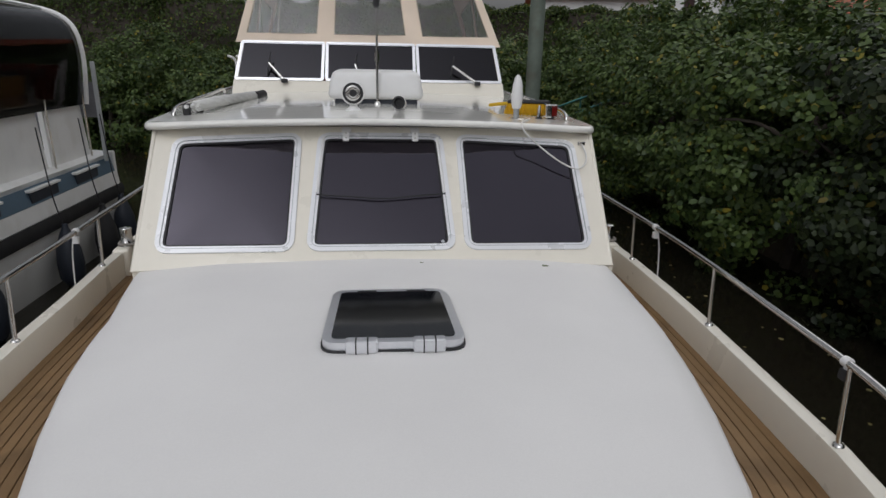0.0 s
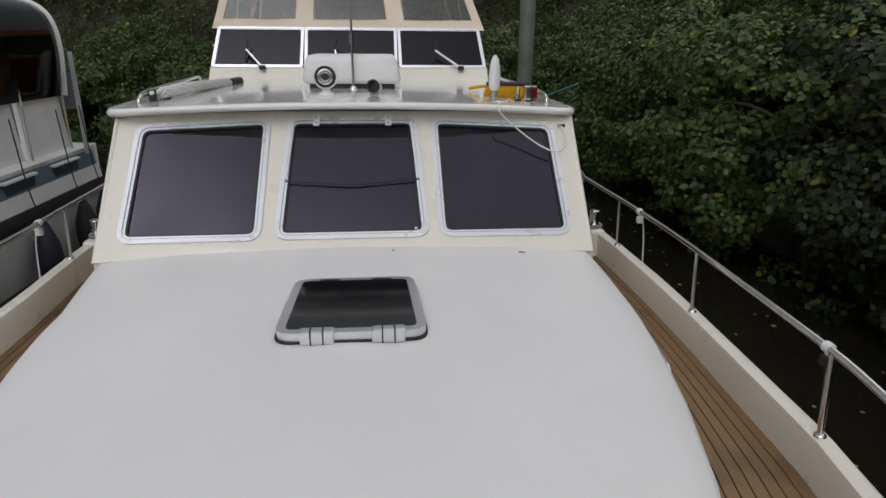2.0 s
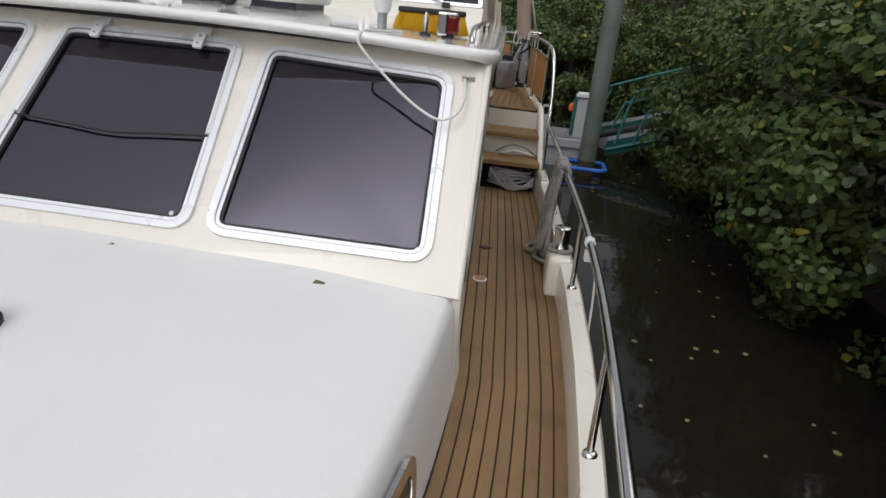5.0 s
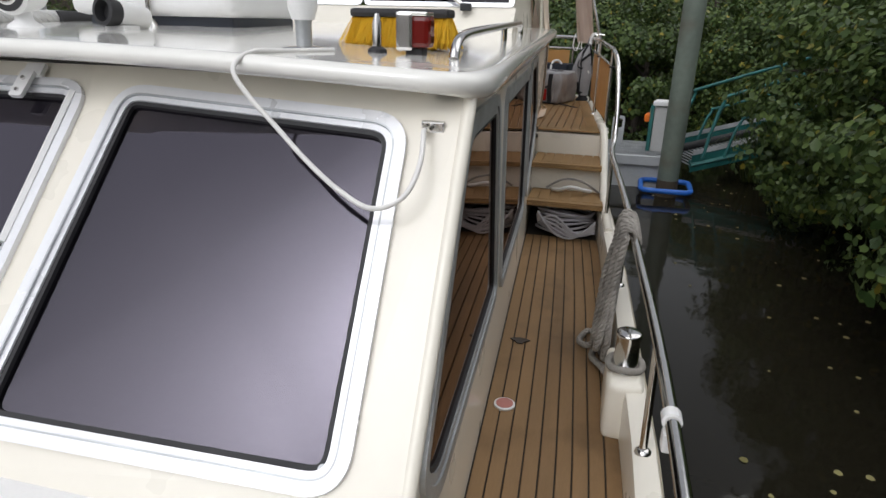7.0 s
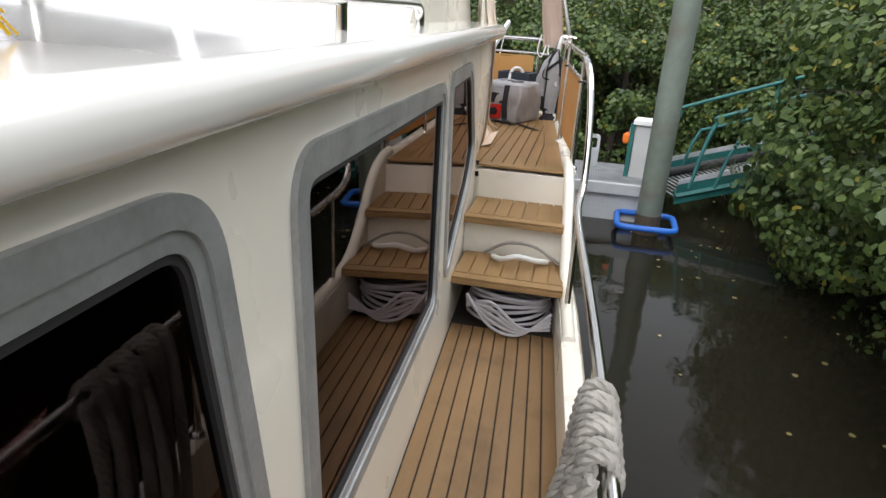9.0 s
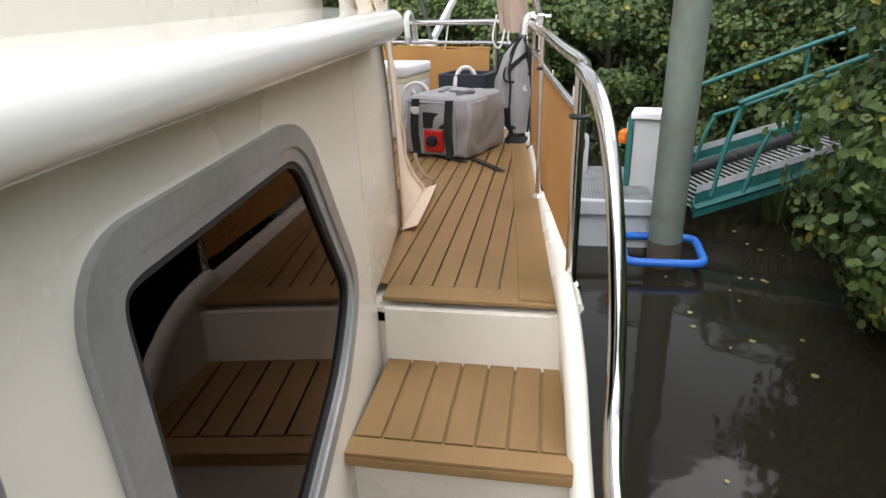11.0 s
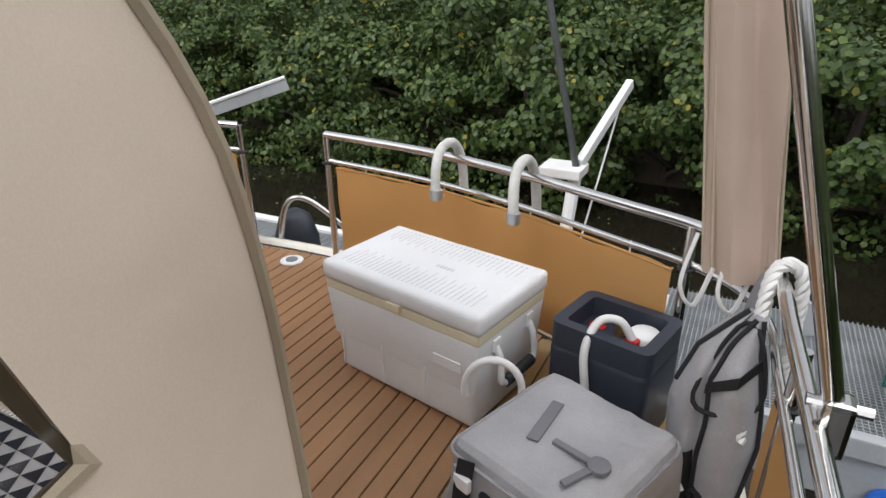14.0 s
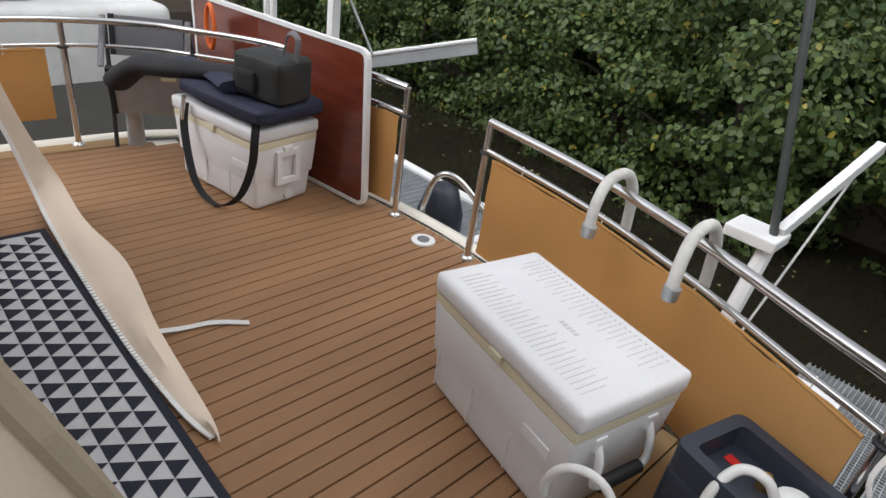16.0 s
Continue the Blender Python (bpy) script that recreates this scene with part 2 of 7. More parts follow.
def thing(name, label, category, group="", kind="", at=(0, 0, 0)):
    ob = new(name)
    ob.empty_display_size = 0.1
    ob.location = at
    return tagged(ob, label, category, group, kind)


def box(bm, x0, x1, y0, y1, z0, z1, bevel=0.0, m=None, seg=2):
    v = [bm.verts.new((x, y, z)) for z in (z0, z1) for y in (y0, y1) for x in (x0, x1)]
    fs = [bm.faces.new([v[i] for i in q]) for q in ((0, 2, 3, 1), (4, 5, 7, 6), (0, 1, 5, 4), (2, 6, 7, 3), (0, 4, 6, 2), (1, 3, 7, 5))]
    geo = v
    if bevel:
        r = bmesh.ops.bevel(bm, geom=list({e for f in fs for e in f.edges}), offset=bevel, segments=seg, affect="EDGES", profile=0.6)
        geo = list({w for f in r["faces"] for w in f.verts} | {w for w in v if w.is_valid})
    if m is not None:
        bmesh.ops.transform(bm, matrix=m, verts=[w for w in geo if w.is_valid])
    return bm


def boxed(x0, x1, y0, y1, z0, z1, bevel=0.0, m=None, seg=2):
    return box(bmesh.new(), x0, x1, y0, y1, z0, z1, bevel, m, seg)


def smoothline(pts, n=6, closed=False):
    """A Catmull-Rom line through the points."""
    p = [Vector(q) for q in pts]
    out = []
    last = len(p) if closed else len(p) - 1
    for i in range(last):
        a, b, c, d = (p[(i - 1) % len(p)] if closed or i else p[0], p[i], p[(i + 1) % len(p)], p[(i + 2) % len(p)] if closed or i + 2 < len(p) else p[-1])
        for k in range(n):
            t = k / n
            out.append(0.5 * ((2 * b) + (c - a) * t + (2 * a - 5 * b + 4 * c - d) * t * t + (3 * b - a - 3 * c + d) * t ** 3))
    if not closed:
        out.append(p[-1])
    return out


def tube(bm, pts, r, n=10, closed=False, flat=1.0, r2=None):
    """A round (or flattened) rod along the points."""
    pts = [Vector(p) for p in pts]
    rings, up = [], None
    for i, p in enumerate(pts):
        a = pts[i - 1] if i or closed else p
        b = pts[(i + 1) % len(pts)] if i + 1 < len(pts) or closed else p
        d = (b - a).normalized()
        if up is None:
            up = d.orthogonal().normalized() if abs(d.z) > 0.9 else (Vector((0, 0, 1)) - d * d.z).normalized()
        up = (up - d * up.dot(d))
        up = up.normalized() if up.length > 1e-6 else d.orthogonal().normalized()
        s = d.cross(up)
        rr = r if r2 is None else r + (r2 - r) * i / (len(pts) - 1)
        rings.append([bm.verts.new(p + (up * math.cos(2 * math.pi * k / n) * flat + s * math.sin(2 * math.pi * k / n)) * rr) for k in range(n)])
    m = len(rings)
    for i in range(m if closed else m - 1):
        a, b = rings[i], rings[(i + 1) % m]
        for k in range(n):
            bm.faces.new((a[k], a[(k + 1) % n], b[(k + 1) % n], b[k]))
    if not closed:
        bm.faces.new(rings[0][::-1])
        bm.faces.new(rings[-1])
    return bm


def laid_rope(pts, r, pitch=0.07, strands=3):
    """Laid rope: strands twisted round the line through the points."""
    line, out, gone = [Vector(p) for p in pts], bmesh.new(), 0.0
    fine = []
    for a, b in zip(line, line[1:]):
        m = max(1, round((b - a).length / (pitch / 8)))
        fine += [a.lerp(b, k / m) for k in range(m)]
    fine.append(line[-1])
    up, places = None, [[] for _ in range(strands)]
    for i, p in enumerate(fine):
        d = (fine[min(i + 1, len(fine) - 1)] - fine[max(i - 1, 0)]).normalized()
        up = d.orthogonal() if up is None else up - d * up.dot(d)
        up = up.normalized() if up.length > 1e-6 else d.orthogonal().normalized()
        gone += (p - fine[i - 1]).length if i else 0.0
        s = d.cross(up)
        for k in range(strands):
            a = 2 * math.pi * (k / strands + gone / pitch)
            places[k].append(p + (up * math.cos(a) + s * math.sin(a)) * r * 0.5)
    for q in places:
        tube(out, q, r * 0.58, 6)
    return out


def tubed(pts, r, n=10, **k):
    return tube(bmesh.new(), pts, r, n, **k)


def lathe(bm, prof, at=(0, 0, 0), n=20, m=None):
    """Turn a profile of (radius, height) round the vertical."""
    rings = []
    made = []
    for r, z in prof:
        ring = [bm.verts.new((at[0] + r * math.cos(2 * math.pi * k / n), at[1] + r * math.sin(2 * math.pi * k / n), at[2] + z)) for k in range(n)]
        rings.append(ring)
        made += ring
    for a, b in zip(rings, rings[1:]):
        for k in range(n):
            bm.faces.new((a[k], a[(k + 1) % n], b[(k + 1) % n], b[k]))
    bm.faces.new(rings[0][::-1])
    bm.faces.new(rings[-1])
    if m is not None:
        bmesh.ops.transform(bm, matrix=m, verts=made)
    return bm


def ribbon(pts, side, w, th=0.003):
    """A flat strap along the points; side: the way across it."""
    bm = bmesh.new()
    s = Vector(side).normalized() * (w / 2)
    sheet(bm, [[Vector(p) - s, Vector(p) + s] for p in pts])
    return thick(bm, th)


def roundpoly(pts, rad, n=5):
    """A polygon in the plane with its corners rounded."""
    out = []
    m = len(pts)
    for i in range(m):
        p, a, b = Vector(pts[i]), Vector(pts[i - 1]), Vector(pts[(i + 1) % m])
        da, db = (a - p), (b - p)
        r = min(rad, da.length * 0.45, db.length * 0.45)
        s, e = p + da.normalized() * r, p + db.normalized() * r
        for k in range(n + 1):
            t = k / n
            out.append(s * (1 - t) ** 2 + p * 2 * t * (1 - t) + e * t * t)
    return out


def slab(bm, loop, off):
    """A solid between a loop of points and the same loop moved by off."""
    off = Vector(off)
    a = [bm.verts.new(p) for p in loop]
    b = [bm.verts.new(Vector(p) + off) for p in loop]
    bm.faces.new(a[::-1])
    bm.faces.new(b)
    for i in range(len(a)):
        j = (i + 1) % len(a)
        bm.faces.new((a[i], a[j], b[j], b[i]))
    bmesh.ops.recalc_face_normals(bm, faces=bm.faces[:])
    return bm


def ringframe(bm, outer, inner, off):
    """A frame between two loops of equal length, with a depth."""
    off = Vector(off)
    L = [[bm.verts.new(Vector(p) + o) for p in loop] for loop, o in ((outer, Vector()), (outer, off), (inner, off), (inner, Vector()))]
    n = len(outer)
    for r in range(4):
        a, b = L[r], L[(r + 1) % 4]
        for i in range(n):
            j = (i + 1) % n
            bm.faces.new((a[i], a[j], b[j], b[i]))
    bmesh.ops.recalc_face_normals(bm, faces=bm.faces[:])
    return bm


def sheet(bm, rows):
    """A skin over a grid of points."""
    g = [[bm.verts.new(p) for p in r] for r in rows]
    for a, b in zip(g, g[1:]):
        for i in range(len(a) - 1):
            bm.faces.new((a[i], a[i + 1], b[i + 1], b[i]))
    return g


def thick(bm, d):
    """Give an open skin a thickness."""
    bmesh.ops.recalc_face_normals(bm, faces=bm.faces[:])
    bmesh.ops.solidify(bm, geom=bm.faces[:], thickness=d)
    return bm


def interp(table, v):
    if v <= table[0][0]:
        return table[0][1]
    for (a, x), (b, y) in zip(table, table[1:]):
        if v <= b:
            return x + (y - x) * (v - a) / (b - a)
    return table[-1][1]


def polar(o, u, v, pts):
    """Points of a plane given by an origin and two directions."""
    o, u, v = Vector(o), Vector(u), Vector(v)
    return [o + u * p[0] + v * p[1] for p in pts]


# ---------------- the boat: plan ----------------
HULL = [(-2.4, 0.03), (-2.0, 0.5), (-1.2, 1.1), (0, 1.55), (1, 1.8), (2.06, 1.98), (3.3, 2.05), (4.6, 2.09), (6, 2.08), (7, 2.05), (7.9, 2.0), (9.4, 1.94), (10.0, 1.90), (10.3, 1.80)]
CABIN = [(3.0, 1.55), (3.85, 1.57), (7.82, 1.50), (8.4, 1.47), (9.1, 1.43)]
TRUNK = [(0.55, 0.0), (0.6, 0.35), (0.8, 0.72), (1.1, 0.99), (1.49, 1.19), (2.0, 1.34), (2.4, 1.43), (2.8, 1.49), (3.4, 1.53), (3.95, 1.55)]
DECK2 = 0.64            # height of the aft deck above the side decks


def axis(y):
    return -0.035 * max(0.0, y - 3.88)


def hull(y, side=1):
    return axis(y) + side * interp(HULL, y)


def cabin(y, side=1):
    return axis(y) + side * interp(CABIN, y)


def deckz(y):
    return 0.07 * max(0.0, 1.6 - y)


def transom(x):
    return 10.80 - 0.155 * (x + 0.25) ** 2


def wallwith(name, plane, outer, holes, depth, material, parent=None):
    """A wall in a plane with openings cut through it, of a real thickness."""
    bm = bmesh.new()
    edges = []
    for loop in [outer] + holes:
        v = [bm.verts.new(p) for p in polar(*plane, loop)]
        edges += [bm.edges.new((v[i], v[(i + 1) % len(v)])) for i in range(len(v))]
    bmesh.ops.triangle_fill(bm, edges=edges, use_beauty=True, use_dissolve=False)
    n = Vector(plane[1]).cross(Vector(plane[2])).normalized()
    for f in bm.faces:
        f.normal_update()
        if f.normal.dot(n) < 0:
            f.normal_flip()
    r = bmesh.ops.extrude_face_region(bm, geom=bm.faces[:])
    bmesh.ops.translate(bm, vec=-n * depth, verts=[g for g in r["geom"] if isinstance(g, bmesh.types.BMVert)])
    bmesh.ops.recalc_face_normals(bm, faces=bm.faces[:])
    return part(name, bm, material, parent)


def inset(loop, d):
    """Move a convex loop inwards."""
    c = sum((Vector(p) for p in loop), Vector((0, 0))) / len(loop)
    out = []
    m = len(loop)
    for i in range(m):
        p, a, b = Vector(loop[i]), Vector(loop[i - 1]), Vector(loop[(i + 1) % m])
        t = (b - a).normalized()
        n = Vector((-t.y, t.x))
        if n.dot(c - p) < 0:
            n = -n
        out.append(p + n * d)
    return out


def window(name, label, plane, loop, frame_mat, width=0.035, proud=0.014, seal=True, backed=False, glass=None):
    """A window: raised frame, black seal and pane, set in an opening."""
    n = Vector(plane[1]).cross(Vector(plane[2])).normalized()
    w = thing(name, label, "window", kind="structure")
    P = lambda l, o: [p + n * o for p in polar(*plane, l)]
    part("window_frame", ringframe(bmesh.new(), P(inset(loop, -0.012), 0.0), P(inset(loop, width * 0.5), 0.0), n * proud), frame_mat, w)
    part("inner_frame", ringframe(bmesh.new(), P(inset(loop, width * 0.5), -0.02), P(inset(loop, width), -0.02), n * (0.02 + proud * 0.55)), frame_mat, w)
    if backed:
        part("groove", ringframe(bmesh.new(), P(inset(loop, width * 0.44), 0.0), P(inset(loop, width * 0.56), 0.0), n * (proud + 0.0006)), DULLSTEEL, w)
    if seal:
        part("seal", ringframe(bmesh.new(), P(inset(loop, width), -0.02), P(inset(loop, width + 0.012), -0.02), n * 0.022), RUBBER, w)
    if not backed:
        part("pane", slab(bmesh.new(), P(inset(loop, width - 0.004), -0.012), n * 0.006), glass or TINT, w)
        return w
    # front panes get an added dark sheet behind them in place of cabin shade
    for nm, gap, off, mt, lab in (("pane", width - 0.004, -0.010, FRONTGLASS, ""), ("sun_blind", width * 0.3, -0.045, DARKBACK, "added dark sheet standing for the unlit cabin behind the glass")):
        edge = P(inset(loop, gap), off)
        edge.append(edge[0])
        mid = sum(edge[:-1], Vector((0, 0, 0))) / (len(edge) - 1)
        bm = bmesh.new()
        sheet(bm, [[mid.lerp(p, 1 - r / 10) for p in edge] for r in range(11)])
        bmesh.ops.remove_doubles(bm, verts=bm.verts[:], dist=1e-5)
        part(nm, bm, mt, w, lab, True)
    return w


# ---------------- hull, bulwarks, decks ----------------
def station_list(a, b, step):
    n = max(2, round((b - a) / step))
    return [a + (b - a) * i / n for i in range(n + 1)]


bm = bmesh.new()
rows = []
for y in station_list(-2.4, 10.3, 0.3):
    w = interp(HULL, y)
    z = deckz(y)
    prof = [(0.05, -1.35), (w * 0.7, -1.2), (w * 0.93, -0.75), (w * 0.985, -0.3), (w + 0.04, 0.02 + z), (w + 0.05, 0.2 + z)]
    rows.append([(axis(y) - px, y, pz) for px, pz in prof[::-1]] + [(axis(y) + px, y, pz) for px, pz in prof])
g = sheet(bm, rows)
bm.faces.new(g[-1])
tagged(part("hull", bm, CREAM, smooth=True), "cream-painted steel boat hull floating in the water", "hull", kind="structure")

for side, nm in ((1, "port"), (-1, "starboard")):
    bm = bmesh.new()
    ys = station_list(-2.35, 7.8, 0.2)
    rows = []
    for y in ys:
        w, z = hull(y, side), deckz(y)
        h = 0.20 + z
        o = side
        rows.append([(w + o * 0.05, y, -0.1 + z), (w + o * 0.055, y, h - 0.02), (w + o * 0.04, y, h + 0.008), (w + o * 0.0, y, h + 0.012), (w - o * 0.03, y, h + 0.004), (w - o * 0.035, y, h - 0.025), (w - o * 0.03, y, -0.03 + z)])
    sheet(bm, rows)
    thick(bm, 0.006)
    tagged(part("bulwark_" + nm, bm, CREAM, smooth=True), "cream-painted steel bulwark with a rounded white top edge", "bulwark", kind="structure")

for side in (1, -1):
    top = smoothline([(hull(y, side), y, z) for y, z in ((6.7, 0.205), (7.0, 0.215), (7.25, 0.27), (7.45, 0.42), (7.62, 0.58), (7.78, 0.655), (7.95, 0.67))], 5)
    bm = bmesh.new()
    sheet(bm, [[p, Vector((p.x + side * 0.03, p.y, -0.05))] for p in top])
    thick(bm, 0.02)
    tagged(part("bulwark_rise", bm, CREAM), "cream bulwark rising beside the steps", "bulwark", kind="structure")
    tagged(part("trim_bulwark", tubed(top, 0.028, 10), CREAM, smooth=True), "rounded white edge of the rising bulwark", "bulwark edge", kind="structure")

# sub-deck under the planks
bm = bmesh.new()
rows = [[(hull(y, -1) + 0.02, y, deckz(y) - 0.035), (axis(y), y, deckz(y) - 0.035), (hull(y) - 0.02, y, deckz(y) - 0.035)] for y in station_list(-2.3, 7.85, 0.3)]
sheet(bm, rows)
thick(bm, 0.03)
side_deck = tagged(part("floor_side_deck", bm, CAULK), "wood-look composite side deck with black caulked seams", "deck", kind="structure")

bm = bmesh.new()
xs = station_list(-2.16, 1.80, 0.12)
sheet(bm, [[(x, 7.84, DECK2 - 0.045), (x, transom(x), DECK2 - 0.045)] for x in xs])
thick(bm, 0.03)
aft_deck = tagged(part("floor_aft_deck", bm, CAULK), "wood-look composite aft deck with black caulked seams", "deck", kind="structure")

# white edge of the aft deck, and the aft cabin under it
bm = bmesh.new()
tube(bm, [(x, transom(x) + 0.03, DECK2 - 0.005) for x in station_list(-2.05, 1.66, 0.12)], 0.035, 8, flat=0.6)
tagged(part("trim_stern", bm, CREAM, smooth=True), "cream-painted rounded edge round the aft deck", "deck edge", kind="structure")
for side in (1, -1):
    bm = bmesh.new()
    tube(bm, [(hull(y, side) + side * 0.01, y, DECK2 + 0.005) for y in station_list(7.82, 10.3, 0.25)], 0.035, 8, flat=0.6)
    tagged(part("trim_deck_edge", bm, CREAM, smooth=True), "cream-painted rounded edge along the aft deck", "deck edge", kind="structure")
bm = bmesh.new()
rows = []
for y in station_list(7.84, 10.2, 0.3):
    w = interp(HULL, y)
    rows.append([(axis(y) - w - 0.01, y, -0.05), (axis(y) - w, y, DECK2 - 0.03), (axis(y) + w, y, DECK2 - 0.03), (axis(y) + w + 0.01, y, -0.05)])
g = sheet(bm, rows)
bm.faces.new(g[0])
tagged(part("wall_aft_cabin", bm, CREAM), "cream-painted side of the aft cabin under the deck", "cabin side", kind="structure")
bm = bmesh.new()
rows = [[(x, transom(x) + 0.02, -0.4), (x, transom(x) + 0.02, DECK2 - 0.03)] for x in station_list(-2.1, 1.72, 0.12)]
sheet(bm, rows)
thick(bm, 0.02)
tagged(part("wall_transom", bm, CREAM), "cream-painted curved stern of the boat", "transom", kind="structure")

# ---------------- trunk cabin on the foredeck ----------------
bm = bmesh.new()
rows = []
ys = [0.552, 0.58, 0.62, 0.7, 0.8, 0.95] + station_list(1.1, 3.95, 0.15)
for y in ys:
    w = max(0.02, interp(TRUNK, y))
    e = 0.455 + 0.005 * max(0, 2.5 - y)
    row = []
    for side in (-1, 1):
        seg = [(w + 0.035, -0.03), (w + 0.02, 0.2), (w + 0.005, e - 0.05), (w - 0.006, e - 0.02), (w - 0.03, e), (w * 0.9, e + 0.016), (w * 0.66, e + 0.05), (w * 0.33, e + 0.072)]
        px_in = 0.085 * min(1.0, max(0.0, (3.75 - y) / 0.7)) * min(1.0, w) if side < 0 else 0.0
        seg = [(axis(y) + 0.024 * max(0, 2.5 - y) + side * px + px_in * px / w, y, pz + (deckz(y) if pz < 0 else 0)) for px, pz in seg]
        row += seg if side < 0 else [(axis(y), y, e + 0.08)] + seg[::-1]
    rows.append(row)
g = sheet(bm, rows)
bm.faces.new(g[0])
tagged(part("wall_trunk_cabin", bm, WHITE, smooth=True), "white-painted low cabin roof on the foredeck", "cabin roof", kind="structure")

# ---------------- wheelhouse ----------------
def facepoint(x, s):
    """A place on the raked front: x across at its foot, s from foot to head."""
    a = abs(x)
    k = min(1.0, max(0.0, (a - 0.53) / 1.02))
    foot = Vector((x, 3.695 + 0.035 * k, 0.525 - 0.065 * k))
    sg = 1 if x >= 0 else -1
    head = Vector((x - sg * (0.01 + 0.008 * k), 4.45 - 0.075 * k, 1.285 - 0.01 * k))
    return foot + (head - foot) * s


def facet(x0, x1):
    o = facepoint(x0, 0)
    u = facepoint(x1, 0) - o
    if abs(x1) > abs(x0):
        v = facepoint(x0, 1) - o
    else:
        v = facepoint(x1, 1) - facepoint(x1, 0)
    u.normalize()
    v = (v - u * v.dot(u)).normalized()
    return (o, u, v)


def local(plane, p):
    d = p - Vector(plane[0])
    return Vector((d.dot(Vector(plane[1])), d.dot(Vector(plane[2]))))


def frontwall(nm, x0, x1, wx, label):
    plane = facet(x0, x1)
    outer = [local(plane, facepoint(x, s)) for x, s in ((x0, 0), (x1, 0), (x1, 1.0), (x0, 1.0))]
    win = [local(plane, facepoint(x, s)) for x, s in wx]
    loop = roundpoly(win, 0.085, 9)
    w = tagged(wallwith("wall_front_" + nm, plane, outer, [loop], 0.03, CREAM), "cream-painted raked front wall of the wheelhouse", "wall", kind="structure")
    win = window("window_front_" + nm, label, plane, loop, WHITEFRAME, backed=True)
    # the outer facets twist a little towards the corner
    xc = x0 if abs(x0) > abs(x1) else x1
    top, far = local(plane, facepoint(xc, 1)), local(plane, facepoint(x0 + x1 - xc, 0))
    twist = facepoint(xc, 1) - (Vector(plane[0]) + Vector(plane[1]) * top.x + Vector(plane[2]) * top.y)
    for ob in [w] + list(win.children):
        for v in ob.data.vertices:
            q = local(plane, v.co)
            v.co += twist * min(1.05, max(0, (q.x - far.x) / (top.x - far.x))) * max(0, q.y / top.y)
    return win, plane, loop


_, plane_c, loop_c = frontwall("centre", -0.53, 0.53, ((-0.465, 0.075), (0.485, 0.075), (0.445, 0.93), (-0.43, 0.93)), "tinted centre window with white frame and two top hinges")
frontwall("right", 0.53, 1.55, ((0.565, 0.075), (1.425, 0.115), (1.405, 0.905), (0.565, 0.93)), "tinted front window with rounded white frame")
frontwall("left", -1.55, -0.53, ((-1.425, 0.115), (-0.565, 0.075), (-0.565, 0.93), (-1.405, 0.905)), "tinted front window with rounded white frame")

# side walls
SIDEW = [[(3.86, 0.54), (4.02, 0.40), (5.17, 0.40), (5.06, 1.19), (4.43, 1.20)], [(5.31, 0.35), (6.60, 0.32), (6.67, 1.17), (5.30, 1.175)], [(6.82, 0.33), (7.50, 0.61), (7.665, 0.78), (7.41, 1.205), (6.80, 1.19)]]
for side, nm in ((1, "port"), (-1, "starboard")):
    u = (Vector((cabin(7.8, side), 7.8, 0)) - Vector((cabin(3.88, side), 3.88, 0))).normalized()
    lean = Vector((-side * 0.02, 0, 1)).normalized()
    o = Vector((cabin(3.88, side), 3.88, 0.0))
    plane = (o, u, lean) if side > 0 else (o + u * 3.96, -u, lean)
    fl = (lambda q: [(p[0] - 3.88, p[1]) for p in q]) if side > 0 else (lambda q: [(3.96 - (p[0] - 3.88), p[1]) for p in q][::-1])
    outer = fl([(3.745, -0.02), (7.84, -0.02), (7.84, 1.33), (4.40, 1.285), (3.745, 0.46)])
    loops = [roundpoly(fl(q), 0.10, 9) for q in SIDEW]
    n = Vector(plane[1]).cross(Vector(plane[2]))
    tagged(wallwith("wall_side_" + nm, plane, outer, loops, 0.03, CREAM), "cream-painted wheelhouse side wall with three windows", "wall", kind="structure")
    for l in loops:
        window("window_side_" + nm, "tinted side window with a rounded grey metal frame", plane, l, DULLSTEEL if side > 0 else ALU, 0.05, 0.012)

for side in (1, -1):
    tagged(part("trim_corner", tubed([(side * 1.553, 3.742, 0.45), (side * 1.532, 4.372, 1.262)], 0.017, 10), CREAM, smooth=True), "rounded cream corner of the wheelhouse", "trim", kind="structure")

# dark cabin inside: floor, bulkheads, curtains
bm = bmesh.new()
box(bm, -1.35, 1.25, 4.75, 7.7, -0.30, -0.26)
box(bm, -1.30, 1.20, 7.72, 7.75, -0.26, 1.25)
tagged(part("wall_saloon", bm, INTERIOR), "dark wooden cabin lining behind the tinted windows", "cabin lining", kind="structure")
for y0, y1 in ((4.62, 5.10), (5.35, 5.62), (6.20, 6.62), (6.84, 7.34)):
    bm = bmesh.new()
    rows = [[(cabin(y, 1) - 0.17 + 0.015 * math.sin(k * 1.9), y, z) for z in (0.3, 0.75, 1.2)] for k, y in enumerate(station_list(y0, y1, 0.025))]
    sheet(bm, rows)
    tagged(part("curtain", thick(bm, 0.004), CURTAIN, smooth=True), "dark red curtain hanging behind tinted glass", "curtain")

# wheelhouse roof with a rounded rim
def roofhalf(y):
    return interp([(4.30, 1.36), (4.33, 1.43), (4.40, 1.49), (4.52, 1.54), (4.8, 1.572), (5.3, 1.578), (7.9, 1.562)], y)


